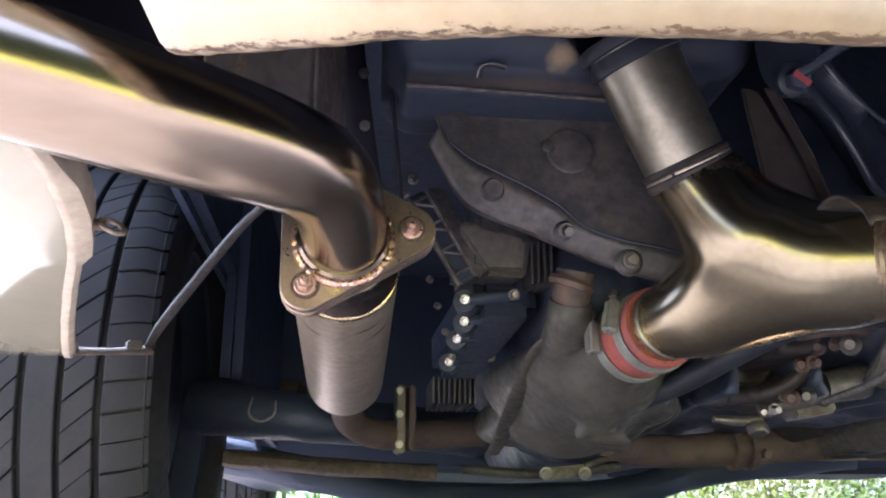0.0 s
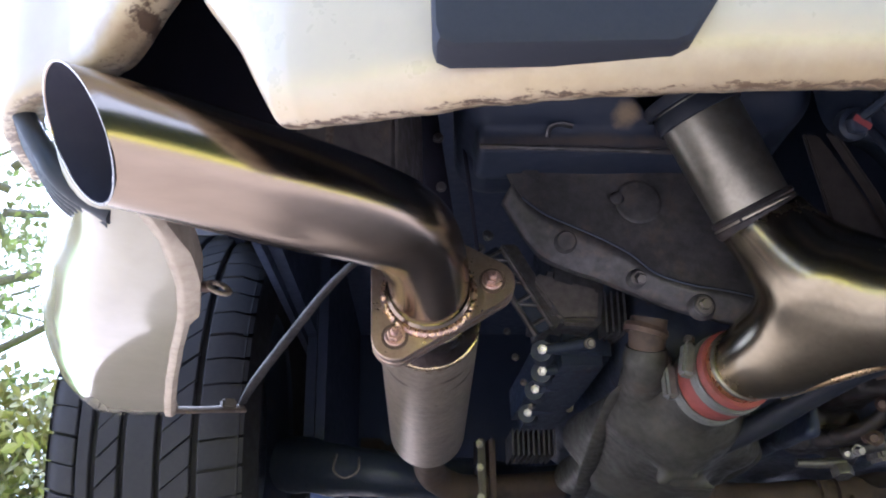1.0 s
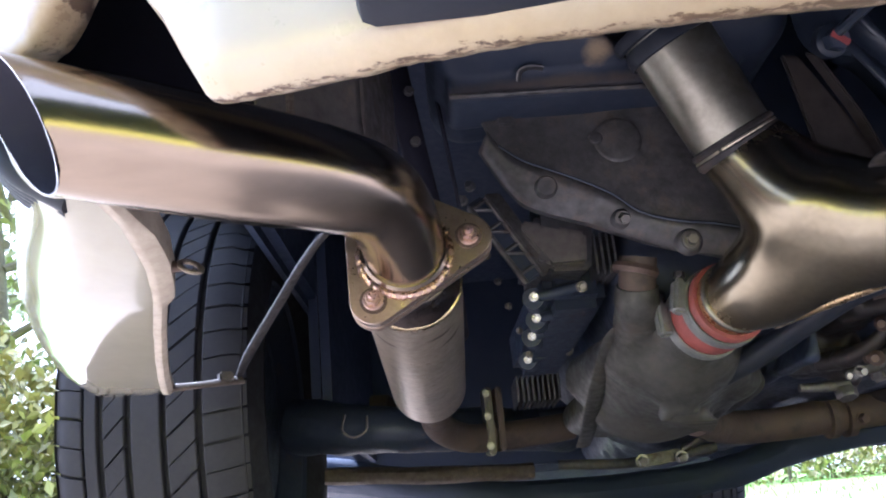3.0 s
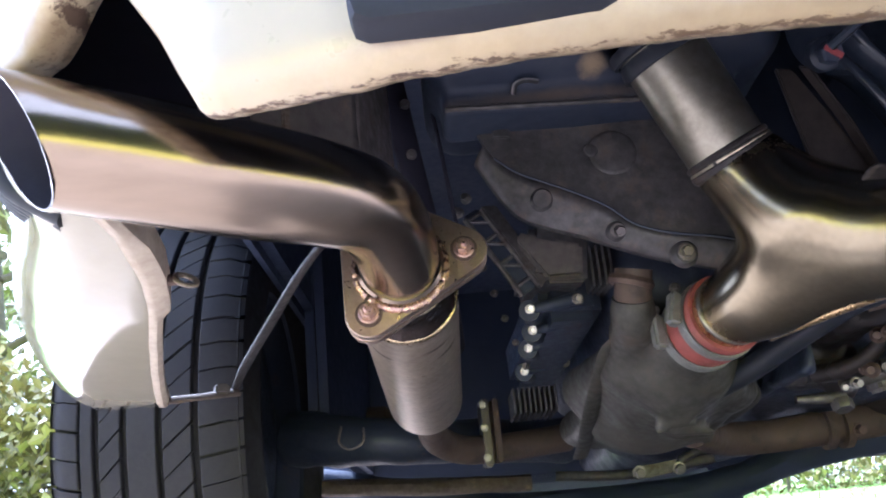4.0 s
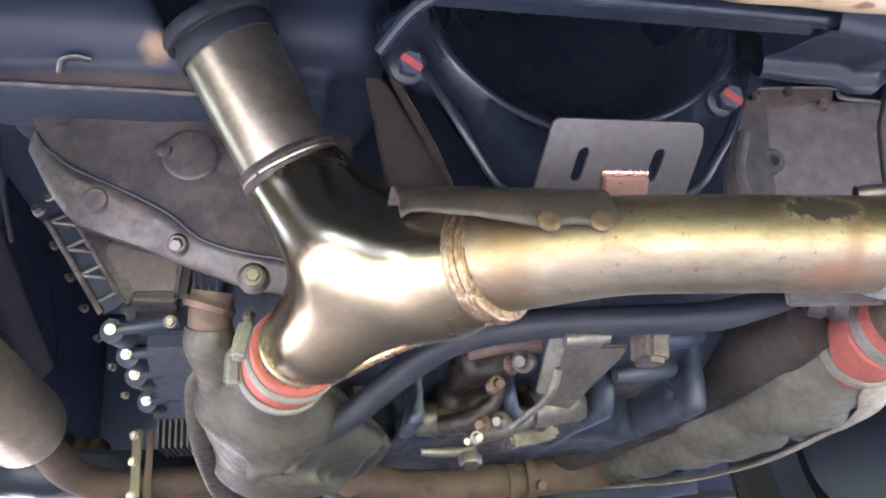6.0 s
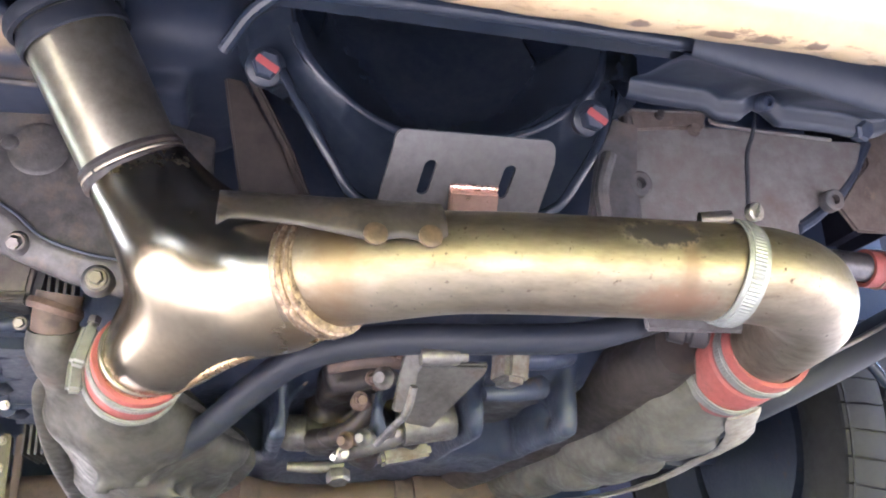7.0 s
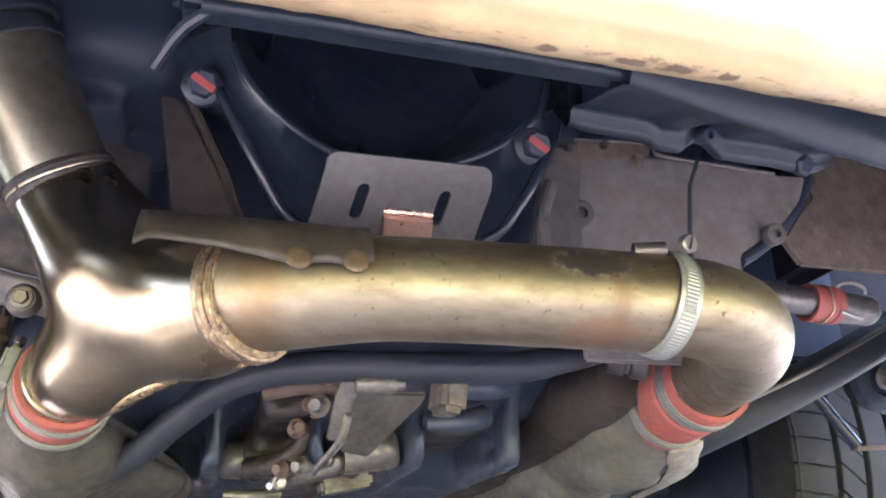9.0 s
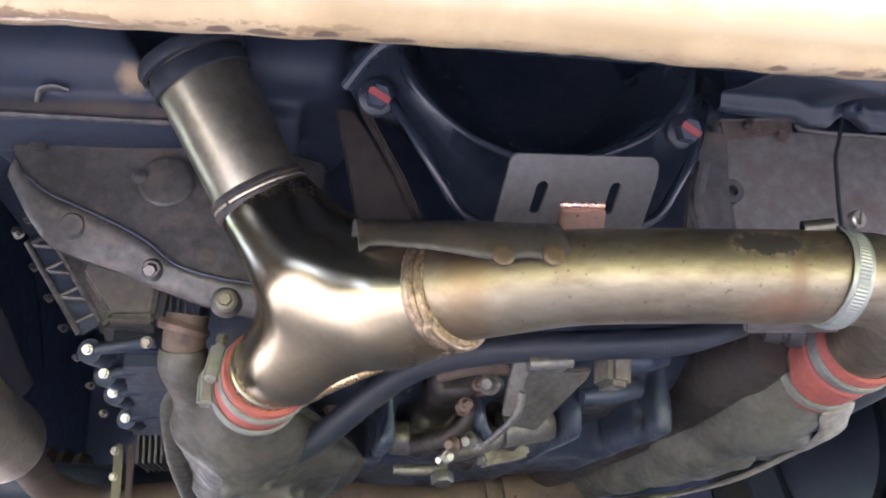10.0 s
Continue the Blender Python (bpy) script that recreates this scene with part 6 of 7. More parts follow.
    q = thing("cylinder_barrel", (0.12, 1.08, 0.30), "finned dark alloy cylinder barrel", "engine part", "cylinder barrels")
    part("barrel", block((0.125, 1.12, 0.296), (0.05, 0.08, 0.028), bevel=0.006), BLACK_OIL, q)
    for k in range(9):
        part("fin", block((0.099 + 0.0062 * k, 1.09, 0.294), (0.0024, 0.09, 0.032), bevel=0.0008), CAST, q)
    copy_thing(q, pose(0.655, 1.20, 0.34))
    copy_thing(q, pose(0.575, 0.98, 0.325))

    # crankcase and sump behind everything
    k = thing("crankcase", (0.42, 1.2, 0.40), "dark oily engine crankcase and sump", "engine")

    def e(p):
        d = box_sdf(p, (0.42, 1.10, 0.50), (0.24, 0.34, 0.20), 0.05)
        d = melt(d, box_sdf(p, (0.42, 1.22, 0.32), (0.16, 0.30, 0.06), 0.03), 0.03)
        d = melt(d, box_sdf(p, (0.42, 1.70, 0.36), (0.12, 0.35, 0.13), 0.06), 0.05)
        for x in (0.26, 0.34, 0.42, 0.50, 0.58):
            d = melt(d, box_sdf(p, (x, 0.98, 0.40), (0.008, 0.23, 0.15), 0.004), 0.01)
        return d + rumple(p, 0.03, 0.003)

    part("casting", blob(e, (0.14, 0.70, 0.22), (0.72, 2.1, 0.74), 0.012), BLACK_OIL, k, sharp=80)
    for x, y, z in ((0.30, 0.85, 0.30), (0.36, 0.80, 0.31), (0.55, 0.86, 0.31), (0.60, 0.80, 0.33)):
        bolt(k, (x, y, z), (0, -1, -0.3), 0.013, 0.008, 0.010, mat=BOLT_RUST)


LID = material("brown_grey_case_lid", (0.21, 0.185, 0.165), (0.12, 0.105, 0.095), rough=0.5, metal=0.4, big=25, fine=140, amount=1.0, bump=0.15)
# The housing's black also carries the bluish haze in its colour.
BLOWER = material("dull_black_paint", (0.024, 0.033, 0.058), (0.040, 0.047, 0.068), rough=0.5, big=10, fine=90, amount=1.0, bump=0.05, rough_var=0.1, spec=0.35)
stain_tint(BLOWER, (0.153, 0.590, 0.484), (0.011, 0.04, 0.008), (0.36, 0.27, 0.16), 0.7, 70.0, 1.3, 0.45, 0.9)
stain_tint(BLOWER, (0.125, 0.595, 0.4665), (0.10, 0.04, 0.006), (0.12, 0.095, 0.075), 0.6, 60.0, 1.4, 0.5, 0.8)
TIN_BROWN = material("brown_grey_bracket_paint", (0.155, 0.137, 0.125), (0.085, 0.075, 0.068), rough=0.45, metal=0.1, big=14, fine=90, amount=1.0, bump=0.25,
                     spots=(0.22, 0.165, 0.12), spot_at=0.66, spot_scale=30)
build_engine()


def pocket_box():
    """The crossmember's pressed end: a hollow pan between a rounded ridge and a stepped lower lip."""
    rows = []
    for k in range(61):
        q = k / 60
        px = 0.548 + 0.200 * q
        lip = float(np.interp(px, [0.548, 0.566, 0.603, 0.611, 0.629, 0.634, 0.642, 0.651, 0.657, 0.700, 0.715, 0.75], [0.444, 0.441, 0.439, 0.433, 0.433, 0.438, 0.443, 0.439, 0.4315, 0.430, 0.428, 0.424]))
        ridge = float(np.interp(px, [0.548, 0.60, 0.66, 0.70, 0.75], [0.423, 0.411, 0.398, 0.390, 0.382]))
        end = max(0.0, q - 0.80) / 0.20
        start = max(0.0, 0.06 - q) / 0.06
        deep = 0.007 * (1 - end) * (1 - start)
        row = [(0.560, lip + 0.030), (0.541, lip + 0.006), (0.535, lip - 0.0005), (0.529, lip), (0.526, lip + 0.005), (0.521, lip + 0.007 + deep * 0.3), (0.500, lip * 0.66 + ridge * 0.34 + 0.005 + deep),
               (0.474, lip * 0.28 + ridge * 0.72 + 0.005 + deep * 0.8), (0.456, ridge + 0.0045), (0.449, ridge), (0.443, ridge + 0.0045), (0.434, ridge + 0.020), (0.42, 0.46)]
        rows.append([Vector((px - 0.055 * end ** 2 * max(0.0, (0.50 - y) / 0.1), y, z + 0.012 * end ** 3)) for y, z in row])
    bm = bmesh.new()
    add_rings(bm, [curve_points(r, 4) for r in rows], close=False)
    return bm


def build_mounts():
    x = thing("engine_crossmember", (0.60, 0.48, 0.47), "black painted engine crossmember with rolled lower flange", "crossmember")
    part("beam", block((0.43, 0.462, 0.452), (0.26, 0.024, 0.030), (6, 1.2, 1.5), 0.006, 3), BLACK, x)
    part("pocket_box", pocket_box(), BLACK_MATT, x, sharp=60)
    part("rolled_edge", tube([(0.315, 0.446, 0.437), (0.40, 0.448, 0.437), (0.53, 0.452, 0.434), (0.56, 0.455, 0.434)], 0.0055, 12, 8), BLACK, x)
    part("end_rib", tube([(0.322, 0.448, 0.438), (0.306, 0.47, 0.437), (0.292, 0.50, 0.432)], 0.004, 10, 6), BLACK, x)
    for px, pz, r in ((0.645, 0.4425, 0.0055), (0.706, 0.447, 0.0065)):
        part("grommet", lathe([(-0.006, r), (0.003, r), (0.005, r * 0.75), (0.005, r * 0.5), (0.001, r * 0.4)], (px, 0.524, pz), (0, -1, -0.4), 20), BLACK_OIL, x)
    part("end_bolt", lathe([(-0.004, 0.008), (0.003, 0.008), (0.005, 0.006), (0.005, 0.002)], (0.722, 0.530, 0.431), (0.2, -1, -0.4), 6), BLACK_OIL, x)
    # pressed mount: two legs that meet in a bowl
    m = thing("engine_mount_bracket", (0.43, 0.56, 0.42), "black pressed steel engine mount bracket", "bracket")
    # one pressed sheet from leg to leg: outer flange, lower ridge, valley, upper ridge, then the bowl
    flange = [(0.298, 0.574, 0.500), (0.304, 0.574, 0.462), (0.336, 0.575, 0.442), (0.357, 0.575, 0.408), (0.373, 0.576, 0.381), (0.400, 0.580, 0.356), (0.4385, 0.582, 0.350)]
    lower = [(0.312, 0.566, 0.502), (0.322, 0.562, 0.468), (0.338, 0.548, 0.427), (0.356, 0.553, 0.396), (0.372, 0.560, 0.374), (0.405, 0.566, 0.362), (0.4385, 0.568, 0.358)]
    valley = [(0.320, 0.562, 0.504), (0.328, 0.560, 0.474), (0.346, 0.561, 0.439), (0.365, 0.566, 0.412), (0.385, 0.571, 0.392), (0.412, 0.574, 0.380), (0.4385, 0.575, 0.376)]
    upper = [(0.330, 0.556, 0.506), (0.334, 0.549, 0.480), (0.345, 0.548, 0.456), (0.371, 0.556, 0.434), (0.399, 0.565, 0.424), (0.420, 0.568, 0.418), (0.4385, 0.569, 0.416)]
    inside = [(0.338, 0.578, 0.510), (0.346, 0.578, 0.486), (0.362, 0.582, 0.464), (0.386, 0.590, 0.446), (0.408, 0.598, 0.438), (0.424, 0.602, 0.433), (0.4385, 0.603, 0.431)]
    deep = [(0.360, 0.640, 0.520), (0.368, 0.644, 0.505), (0.380, 0.648, 0.490), (0.398, 0.652, 0.476), (0.415, 0.655, 0.468), (0.427, 0.656, 0.464), (0.4385, 0.656, 0.462)]
    back = [(0.365, 0.650, 0.66), (0.375, 0.655, 0.66), (0.388, 0.660, 0.66), (0.403, 0.664, 0.66), (0.418, 0.664, 0.66), (0.429, 0.664, 0.66), (0.4385, 0.664, 0.66)]
    rails = []
    for rail in (flange, lower, valley, upper, inside, deep, back):
        whole = rail + [(0.877 - px, py, pz) for px, py, pz in rail[-2::-1]]
        rails.append(curve_points(whole, 5))
    across = []
    for row in zip(*rails):
        line = [row[0]]
        for k in range(1, len(row) - 1):
            tight = 0.16 if k in (1, 3) else 0.32
            line += [row[k].lerp(row[k - 1], tight), row[k] * 0.7 + (row[k - 1] + row[k + 1]) * 0.15, row[k].lerp(row[k + 1], tight)]
        across.append(line + [row[-1]])
    sheet = bmesh.new()
    add_rings(sheet, across, close=False)
    ob = part("pressed_sheet", sheet, BLACK, m, sharp=80)
    md = ob.modifiers.new("thickness", "SOLIDIFY")
    md.thickness = 0.003
    for name, rail, r in (("lower_ridge", rails[1], 0.0036), ("upper_ridge", rails[3], 0.0038)):
        part(name, tube([q + V(0, 0.0016, 0) for q in rail[4:-4:4]], r, 14, 4), BLACK, m)
    part("wing", slab([(0.290, 0.585, 0.464), (0.303, 0.585, 0.462), (0.328, 0.588, 0.418), (0.345, 0.590, 0.383), (0.352, 0.592, 0.33), (0.312, 0.592, 0.33)], 0.004, 0.0015), TIN_DARK, m)
    part("wing_fold", slab([(0.304, 0.580, 0.461), (0.310, 0.572, 0.455), (0.334, 0.576, 0.408), (0.348, 0.580, 0.372), (0.344, 0.588, 0.372), (0.329, 0.585, 0.412)], 0.003, 0.0012), TIN_DARK, m, "brown folded edge")
    part("wing", slab([(0.548, 0.572, 0.450), (0.575, 0.572, 0.445), (0.568, 0.58, 0.36), (0.552, 0.584, 0.33), (0.530, 0.584, 0.35)], 0.004, 0.0015), CAST, m)
    part("wing_rib", tube([(0.546, 0.562, 0.415), (0.538, 0.564, 0.385), (0.545, 0.566, 0.34)], 0.005, 10, 6), CAST, m)
    for p, d in (((0.3160, 0.556, 0.4560), (0.05, -0.93, -0.36)), ((0.5290, 0.549, 0.4340), (0.0, -0.93, -0.36))):
        d = V(d).normalized()
        h = thing("mount_bolt", p, "large oily hexagon bolt with a red paint mark", "bolt", "mount bolts")
        part("washer", lathe([(-0.008, 0.0125), (0.001, 0.0125), (0.002, 0.011), (0.002, 0.002)], p, d, 28), BLACK_MATT, h)
        part("head", hexagon(V(p) + d * 0.002, d, 0.0155, 0.010), BLACK_OIL, h, sharp=25)
        u, w, _ = axis_frame(d)
        side = V(0.84, 0, -0.54)
        side = (side - d * side.dot(d)).normalized()
        mark = block((0, 0, 0), (0.0155, 0.0048, 0.0012), bevel=0.0004)
        bmesh.ops.transform(mark, matrix=Matrix.Translation(V(p) + d * 0.0121) @ Matrix((side, d.cross(side), d)).transposed().to_4x4(), verts=mark.verts)
        part("paint_mark", mark, RED_MARK, h, "red paint stripe")
    # grey plates to the side
    g = thing("side_cover_plate", (0.66, 0.59, 0.39), "grey alloy cover plate with worn edges and a cast rim", "cover plate")
    out = [(0.572, 0.30), (0.570, 0.465), (0.641, 0.468), (0.637, 0.458), (0.744, 0.454), (0.772, 0.455), (0.763, 0.434), (0.744, 0.413), (0.721, 0.397), (0.703, 0.385), (0.700, 0.34), (0.70, 0.30)]
    part("plate", slab([(q, 0.588, z) for q, z in out], 0.005, 0.0018), TIN_GREY, g)
    part("rim", tube([(0.572, 0.583, 0.456), (0.571, 0.583, 0.40), (0.571, 0.585, 0.33)], 0.004, 10, 6), CAST, g)
    part("top_fold", tube([(0.574, 0.582, 0.462), (0.636, 0.582, 0.464), (0.646, 0.582, 0.456), (0.740, 0.584, 0.452)], 0.0016, 8, 5), TIN_GREY, g)
    part("tab", slab([(0.576, 0.581, 0.446), (0.575, 0.581, 0.462), (0.636, 0.581, 0.465), (0.632, 0.581, 0.452)], 0.003, 0.001), RUST_PLATE, g)
    for q, z, r in ((0.574, 0.403, 0.009), (0.728, 0.400, 0.008)):
        part("boss", lathe([(0, r), (0.008, r), (0.009, r * 0.85), (0.009, r * 0.45), (0.004, r * 0.4)], (q, 0.585, z), (0, -1, -0.1), 20), CAST, g)
    part("boss", lathe([(0, 0.0035), (0.004, 0.003)], (0.596, 0.579, 0.4575), (0, -1, 0), 12), BOLT_DK, g)
    part("boss", lathe([(0, 0.005), (0.004, 0.004)], (0.622, 0.579, 0.448), (0, -1, 0), 12), RUST_PLATE, g)
    r = thing("stained_side_plate", (0.85, 0.63, 0.45), "brown stained sheet plate beside the crossmember", "plate")
    out = [(0.762, 0.412), (0.775, 0.392), (0.94, 0.390), (0.96, 0.56), (0.86, 0.555), (0.79, 0.50), (0.797, 0.452), (0.780, 0.434)]
    part("plate", slab([(q, 0.622, z) for q, z in out], 0.005, 0.002), RUST_PLATE, r)
    part("edge", tube([(0.712, 0.604, 0.386), (0.735, 0.61, 0.40), (0.772, 0.617, 0.43), (0.80, 0.618, 0.47)], 0.005, 10, 6), BLACK_OIL, r)
    part("slot", block((0.856, 0.6195, 0.433), (0.006, 0.002, 0.012), (0, 10, 0), 0.0006), BLACK_OIL, r)
    w = thing("hanging_wire", (0.667, 0.55, 0.40), "thin black wire hanging down to the band clamp", "wire")
    part("wire", tube([(0.670, 0.570, 0.462), (0.668, 0.570, 0.456), (0.663, 0.570, 0.442), (0.657, 0.570, 0.428), (0.654, 0.570, 0.410), (0.650, 0.570, 0.377), (0.648, 0.566, 0.345)], 0.0016, 8, 8), HOSE_BLK, w)


build_mounts()


def build_right_side():
    p = thing("breather_pipe", (0.82, 0.65, 0.375), "small grey metal pipe with a red hose joint and spring clips", "pipe")
    part("pipe", tube([(0.715, 0.642, 0.378), (0.77, 0.648, 0.3755), (0.84, 0.655, 0.3735)], 0.0118, 24, 6), STEEL_DULL, p)
    part("red_sleeve", lathe([(-0.014, 0.0125), (-0.014, 0.0158), (-0.008, 0.0160), (-0.007, 0.0150), (0.007, 0.0150), (0.008, 0.0160), (0.014, 0.0158), (0.014, 0.0125)], (0.817, 0.654, 0.3740), (1, 0.08, -0.03), 32, close=True), SILICONE, p, "red silicone sleeve")
    part("clip_wire", tube([q + V(0.001 * math.sin(k), 0, 0) for k, q in enumerate(circle((0.817, 0.654, 0.3740), (1, 0.08, -0.03), 0.0158, 30))], 0.0009, 6, 1), COPPER, p)
    part("end_hose", tube([(0.826, 0.655, 0.3735), (0.845, 0.657, 0.373), (0.866, 0.659, 0.3725), (0.874, 0.660, 0.372)], [0.0135, 0.0135, 0.0130, 0.008], 24, 6), STEEL_DULL, p, "dull grey capped hose end")
    part("spring_clip", tube([(0.832, 0.652, 0.385), (0.835, 0.648, 0.3905), (0.848, 0.648, 0.3925), (0.860, 0.650, 0.389), (0.862, 0.652, 0.385)], 0.0016, 8, 6), ZINC, p)
    part("spring_clip", tube([(0.826, 0.642, 0.364), (0.835, 0.641, 0.361), (0.846, 0.643, 0.3600)], 0.002, 8, 4), ZINC, p)
    a = thing("trailing_arm", (0.95, 0.80, 0.36), "black tubular suspension trailing arm", "suspension arm", "suspension arms")
    part("arm", tube([(0.72, 0.85, 0.27), (0.80, 0.80, 0.303), (0.90, 0.79, 0.345), (1.00, 0.795, 0.393), (1.12, 0.81, 0.455)], [0.026, 0.024, 0.022, 0.022, 0.024], 24, 8, flat=(1, 0.8)), PAD, a)
    part("end_bush", lathe([(-0.016, 0.012), (-0.016, 0.030), (0.016, 0.030), (0.016, 0.012)], (0.722, 0.852, 0.271), (0.2, 0.9, 0.3), 28, close=True), HOSE_BLK, a, "black rubber bush")
    part("brake_line", tube([(0.80, 0.775, 0.312), (0.88, 0.766, 0.346), (0.96, 0.768, 0.384), (1.04, 0.775, 0.424)], 0.0028, 10, 6), BOLT_DK, a)
    s = thing("shock_mount", (1.06, 0.86, 0.365), "black shock absorber mount with a bare steel nut", "mount")
    part("cup", lathe([(-0.02, 0.040), (0.0, 0.042), (0.006, 0.036), (0.008, 0.022), (0.002, 0.018)], (1.060, 0.868, 0.372), (-0.15, -1, -0.35), 32), BLACK, s)
    part("arm", block((1.10, 0.87, 0.40), (0.13, 0.03, 0.035), (0, -20, 0), 0.012), BLACK, s)
    bolt(s, (1.058, 0.862, 0.369), (-0.15, -1, -0.35), 0.019, 0.012, 0.014, mat=BOLT_BR)
    r = thing("strut_rod", (0.98, 0.85, 0.32), "thin black strut rod ending on a stained metal strip", "rod", "strut rods")
    part("rod", tube([(0.925, 0.845, 0.375), (0.96, 0.85, 0.332), (0.991, 0.85, 0.292)], 0.0065, 12, 5), BLACK, r)
    part("strip", block((1.03, 0.852, 0.291), (0.085, 0.012, 0.004), (0, -3, 0), 0.0012), RUST_PLATE, r)
    # left counterpart
    l = thing("strut_rod", (-0.13, 0.75, 0.34), "flat dark strap running from the body to a pale strip", "rod", "strut rods")
    part("rod", tube([(-0.055, 0.585, 0.362), (-0.085, 0.64, 0.355), (-0.131, 0.745, 0.342), (-0.172, 0.825, 0.322), (-0.189, 0.853, 0.306)], [0.006, 0.007, 0.0085, 0.009, 0.006], 12, 8, flat=(1.0, 0.45)), STEEL_DARK, l)
    part("strip", tube([(-0.242, 0.800, 0.289), (-0.215, 0.825, 0.294), (-0.188, 0.853, 0.3005)], [0.006, 0.005, 0.007], 10, 5, flat=(1, 0.5)), RUST_PLATE, l)
    part("clip", block((-0.200, 0.84, 0.302), (0.014, 0.012, 0.010), (0, 0, 30), 0.002), BOLT_DK, l)
    b = thing("fender_bolt", (-0.15, 0.515, 0.308), "rusty bolt and washers through the fender lip", "bolt")
    part("shank", tube([(-0.166, 0.517, 0.317), (-0.156, 0.520, 0.317), (-0.148, 0.522, 0.3165)], [0.0045, 0.0055, 0.004], 16, 3, flat=(1, 0.7)), BOLT_RUST, b)
    ring = [q + V(0, 0, 0.0016 * math.sin(2 * math.pi * k / 24)) for k, q in enumerate(circle((-0.1435, 0.523, 0.3165), (0.30, -0.45, 0.84), 0.0068, 24))]
    part("washer", tube(ring + ring[:1], 0.0023, 10, 1, flat=(1, 0.7)), LIP_METAL, b, "bent pale washer")
    part("tab", block((-0.160, 0.517, 0.318), (0.012, 0.022, 0.010), (0, 12, 8), 0.002), DIRTY_LIP, b)
    # rear suspension behind the silencer
    s = thing("trailing_arm", (-0.08, 1.22, 0.27), "dark rusty trailing arm and joint behind the silencer", "suspension arm", "suspension arms")
    part("arm", tube([(-0.20, 1.27, 0.30), (-0.12, 1.22, 0.285), (-0.03, 1.20, 0.272), (0.08, 1.25, 0.27), (0.20, 1.40, 0.27)], [0.04, 0.034, 0.028, 0.03, 0.03], 20, 8, wobble=0.004), BLACK_OIL, s)
    part("joint_boot", lathe([(-0.05, 0.026), (-0.04, 0.034), (-0.03, 0.028), (-0.02, 0.037), (-0.01, 0.030), (0.0, 0.040), (0.012, 0.032), (0.024, 0.042), (0.05, 0.042)], (-0.05, 1.30, 0.295), (-1, 0, 0.05), 32), RUSTY, s)
    part("cable_hook", tube([(-0.118, 1.12, 0.292), (-0.122, 1.12, 0.272), (-0.108, 1.12, 0.262), (-0.092, 1.12, 0.270), (-0.090, 1.12, 0.288)], 0.0016, 8, 6), BOLT_DK, s)
    o = thing("anti_roll_bar", (0.42, 0.65, 0.30), "black bent bar running below the cross pipe", "bar")
    part("bar", tube([(0.262, 0.80, 0.252), (0.290, 0.755, 0.264), (0.319, 0.702, 0.281), (0.352, 0.660, 0.296), (0.400, 0.638, 0.3015), (0.47, 0.630, 0.302), (0.535, 0.627, 0.3035), (0.575, 0.632, 0.313), (0.61, 0.645, 0.325)], 0.0108, 24, 8), HOSE_BLK, o)
    part("end_nut", lathe([(-0.016, 0.007), (-0.015, 0.0095), (-0.004, 0.0100), (-0.003, 0.008), (0.0, 0.008), (0.001, 0.0105), (0.011, 0.0100), (0.013, 0.007), (0.013, 0.002)], (0.613, 0.605, 0.304), (0.9, -0.3, -0.25), 20), CONSOLE, o, "rusty end fitting")


def build_cables():
    h = thing("vacuum_hose", (0.40, 0.62, 0.36), "thin black rubber hose behind the hanger plate", "hose")
    part("hose", tube([(0.352, 0.592, 0.35), (0.375, 0.600, 0.362), (0.410, 0.612, 0.352), (0.452, 0.612, 0.345), (0.50, 0.606, 0.352)], 0.0045, 12, 8), HOSE_BLK, h)
    part("hose_clip", lathe([(-0.004, 0.0046), (-0.004, 0.0056), (0.004, 0.0056), (0.004, 0.0046)], (0.410, 0.612, 0.352), (1, 0.1, -0.2), 20, close=True), ZINC, h)


STEEL_DARK = material("dark_bare_steel", (0.032, 0.029, 0.028), (0.020, 0.018, 0.017), rough=0.6, metal=0.1, big=30, fine=150, amount=1.0, bump=0.1)
build_right_side()
build_cables()


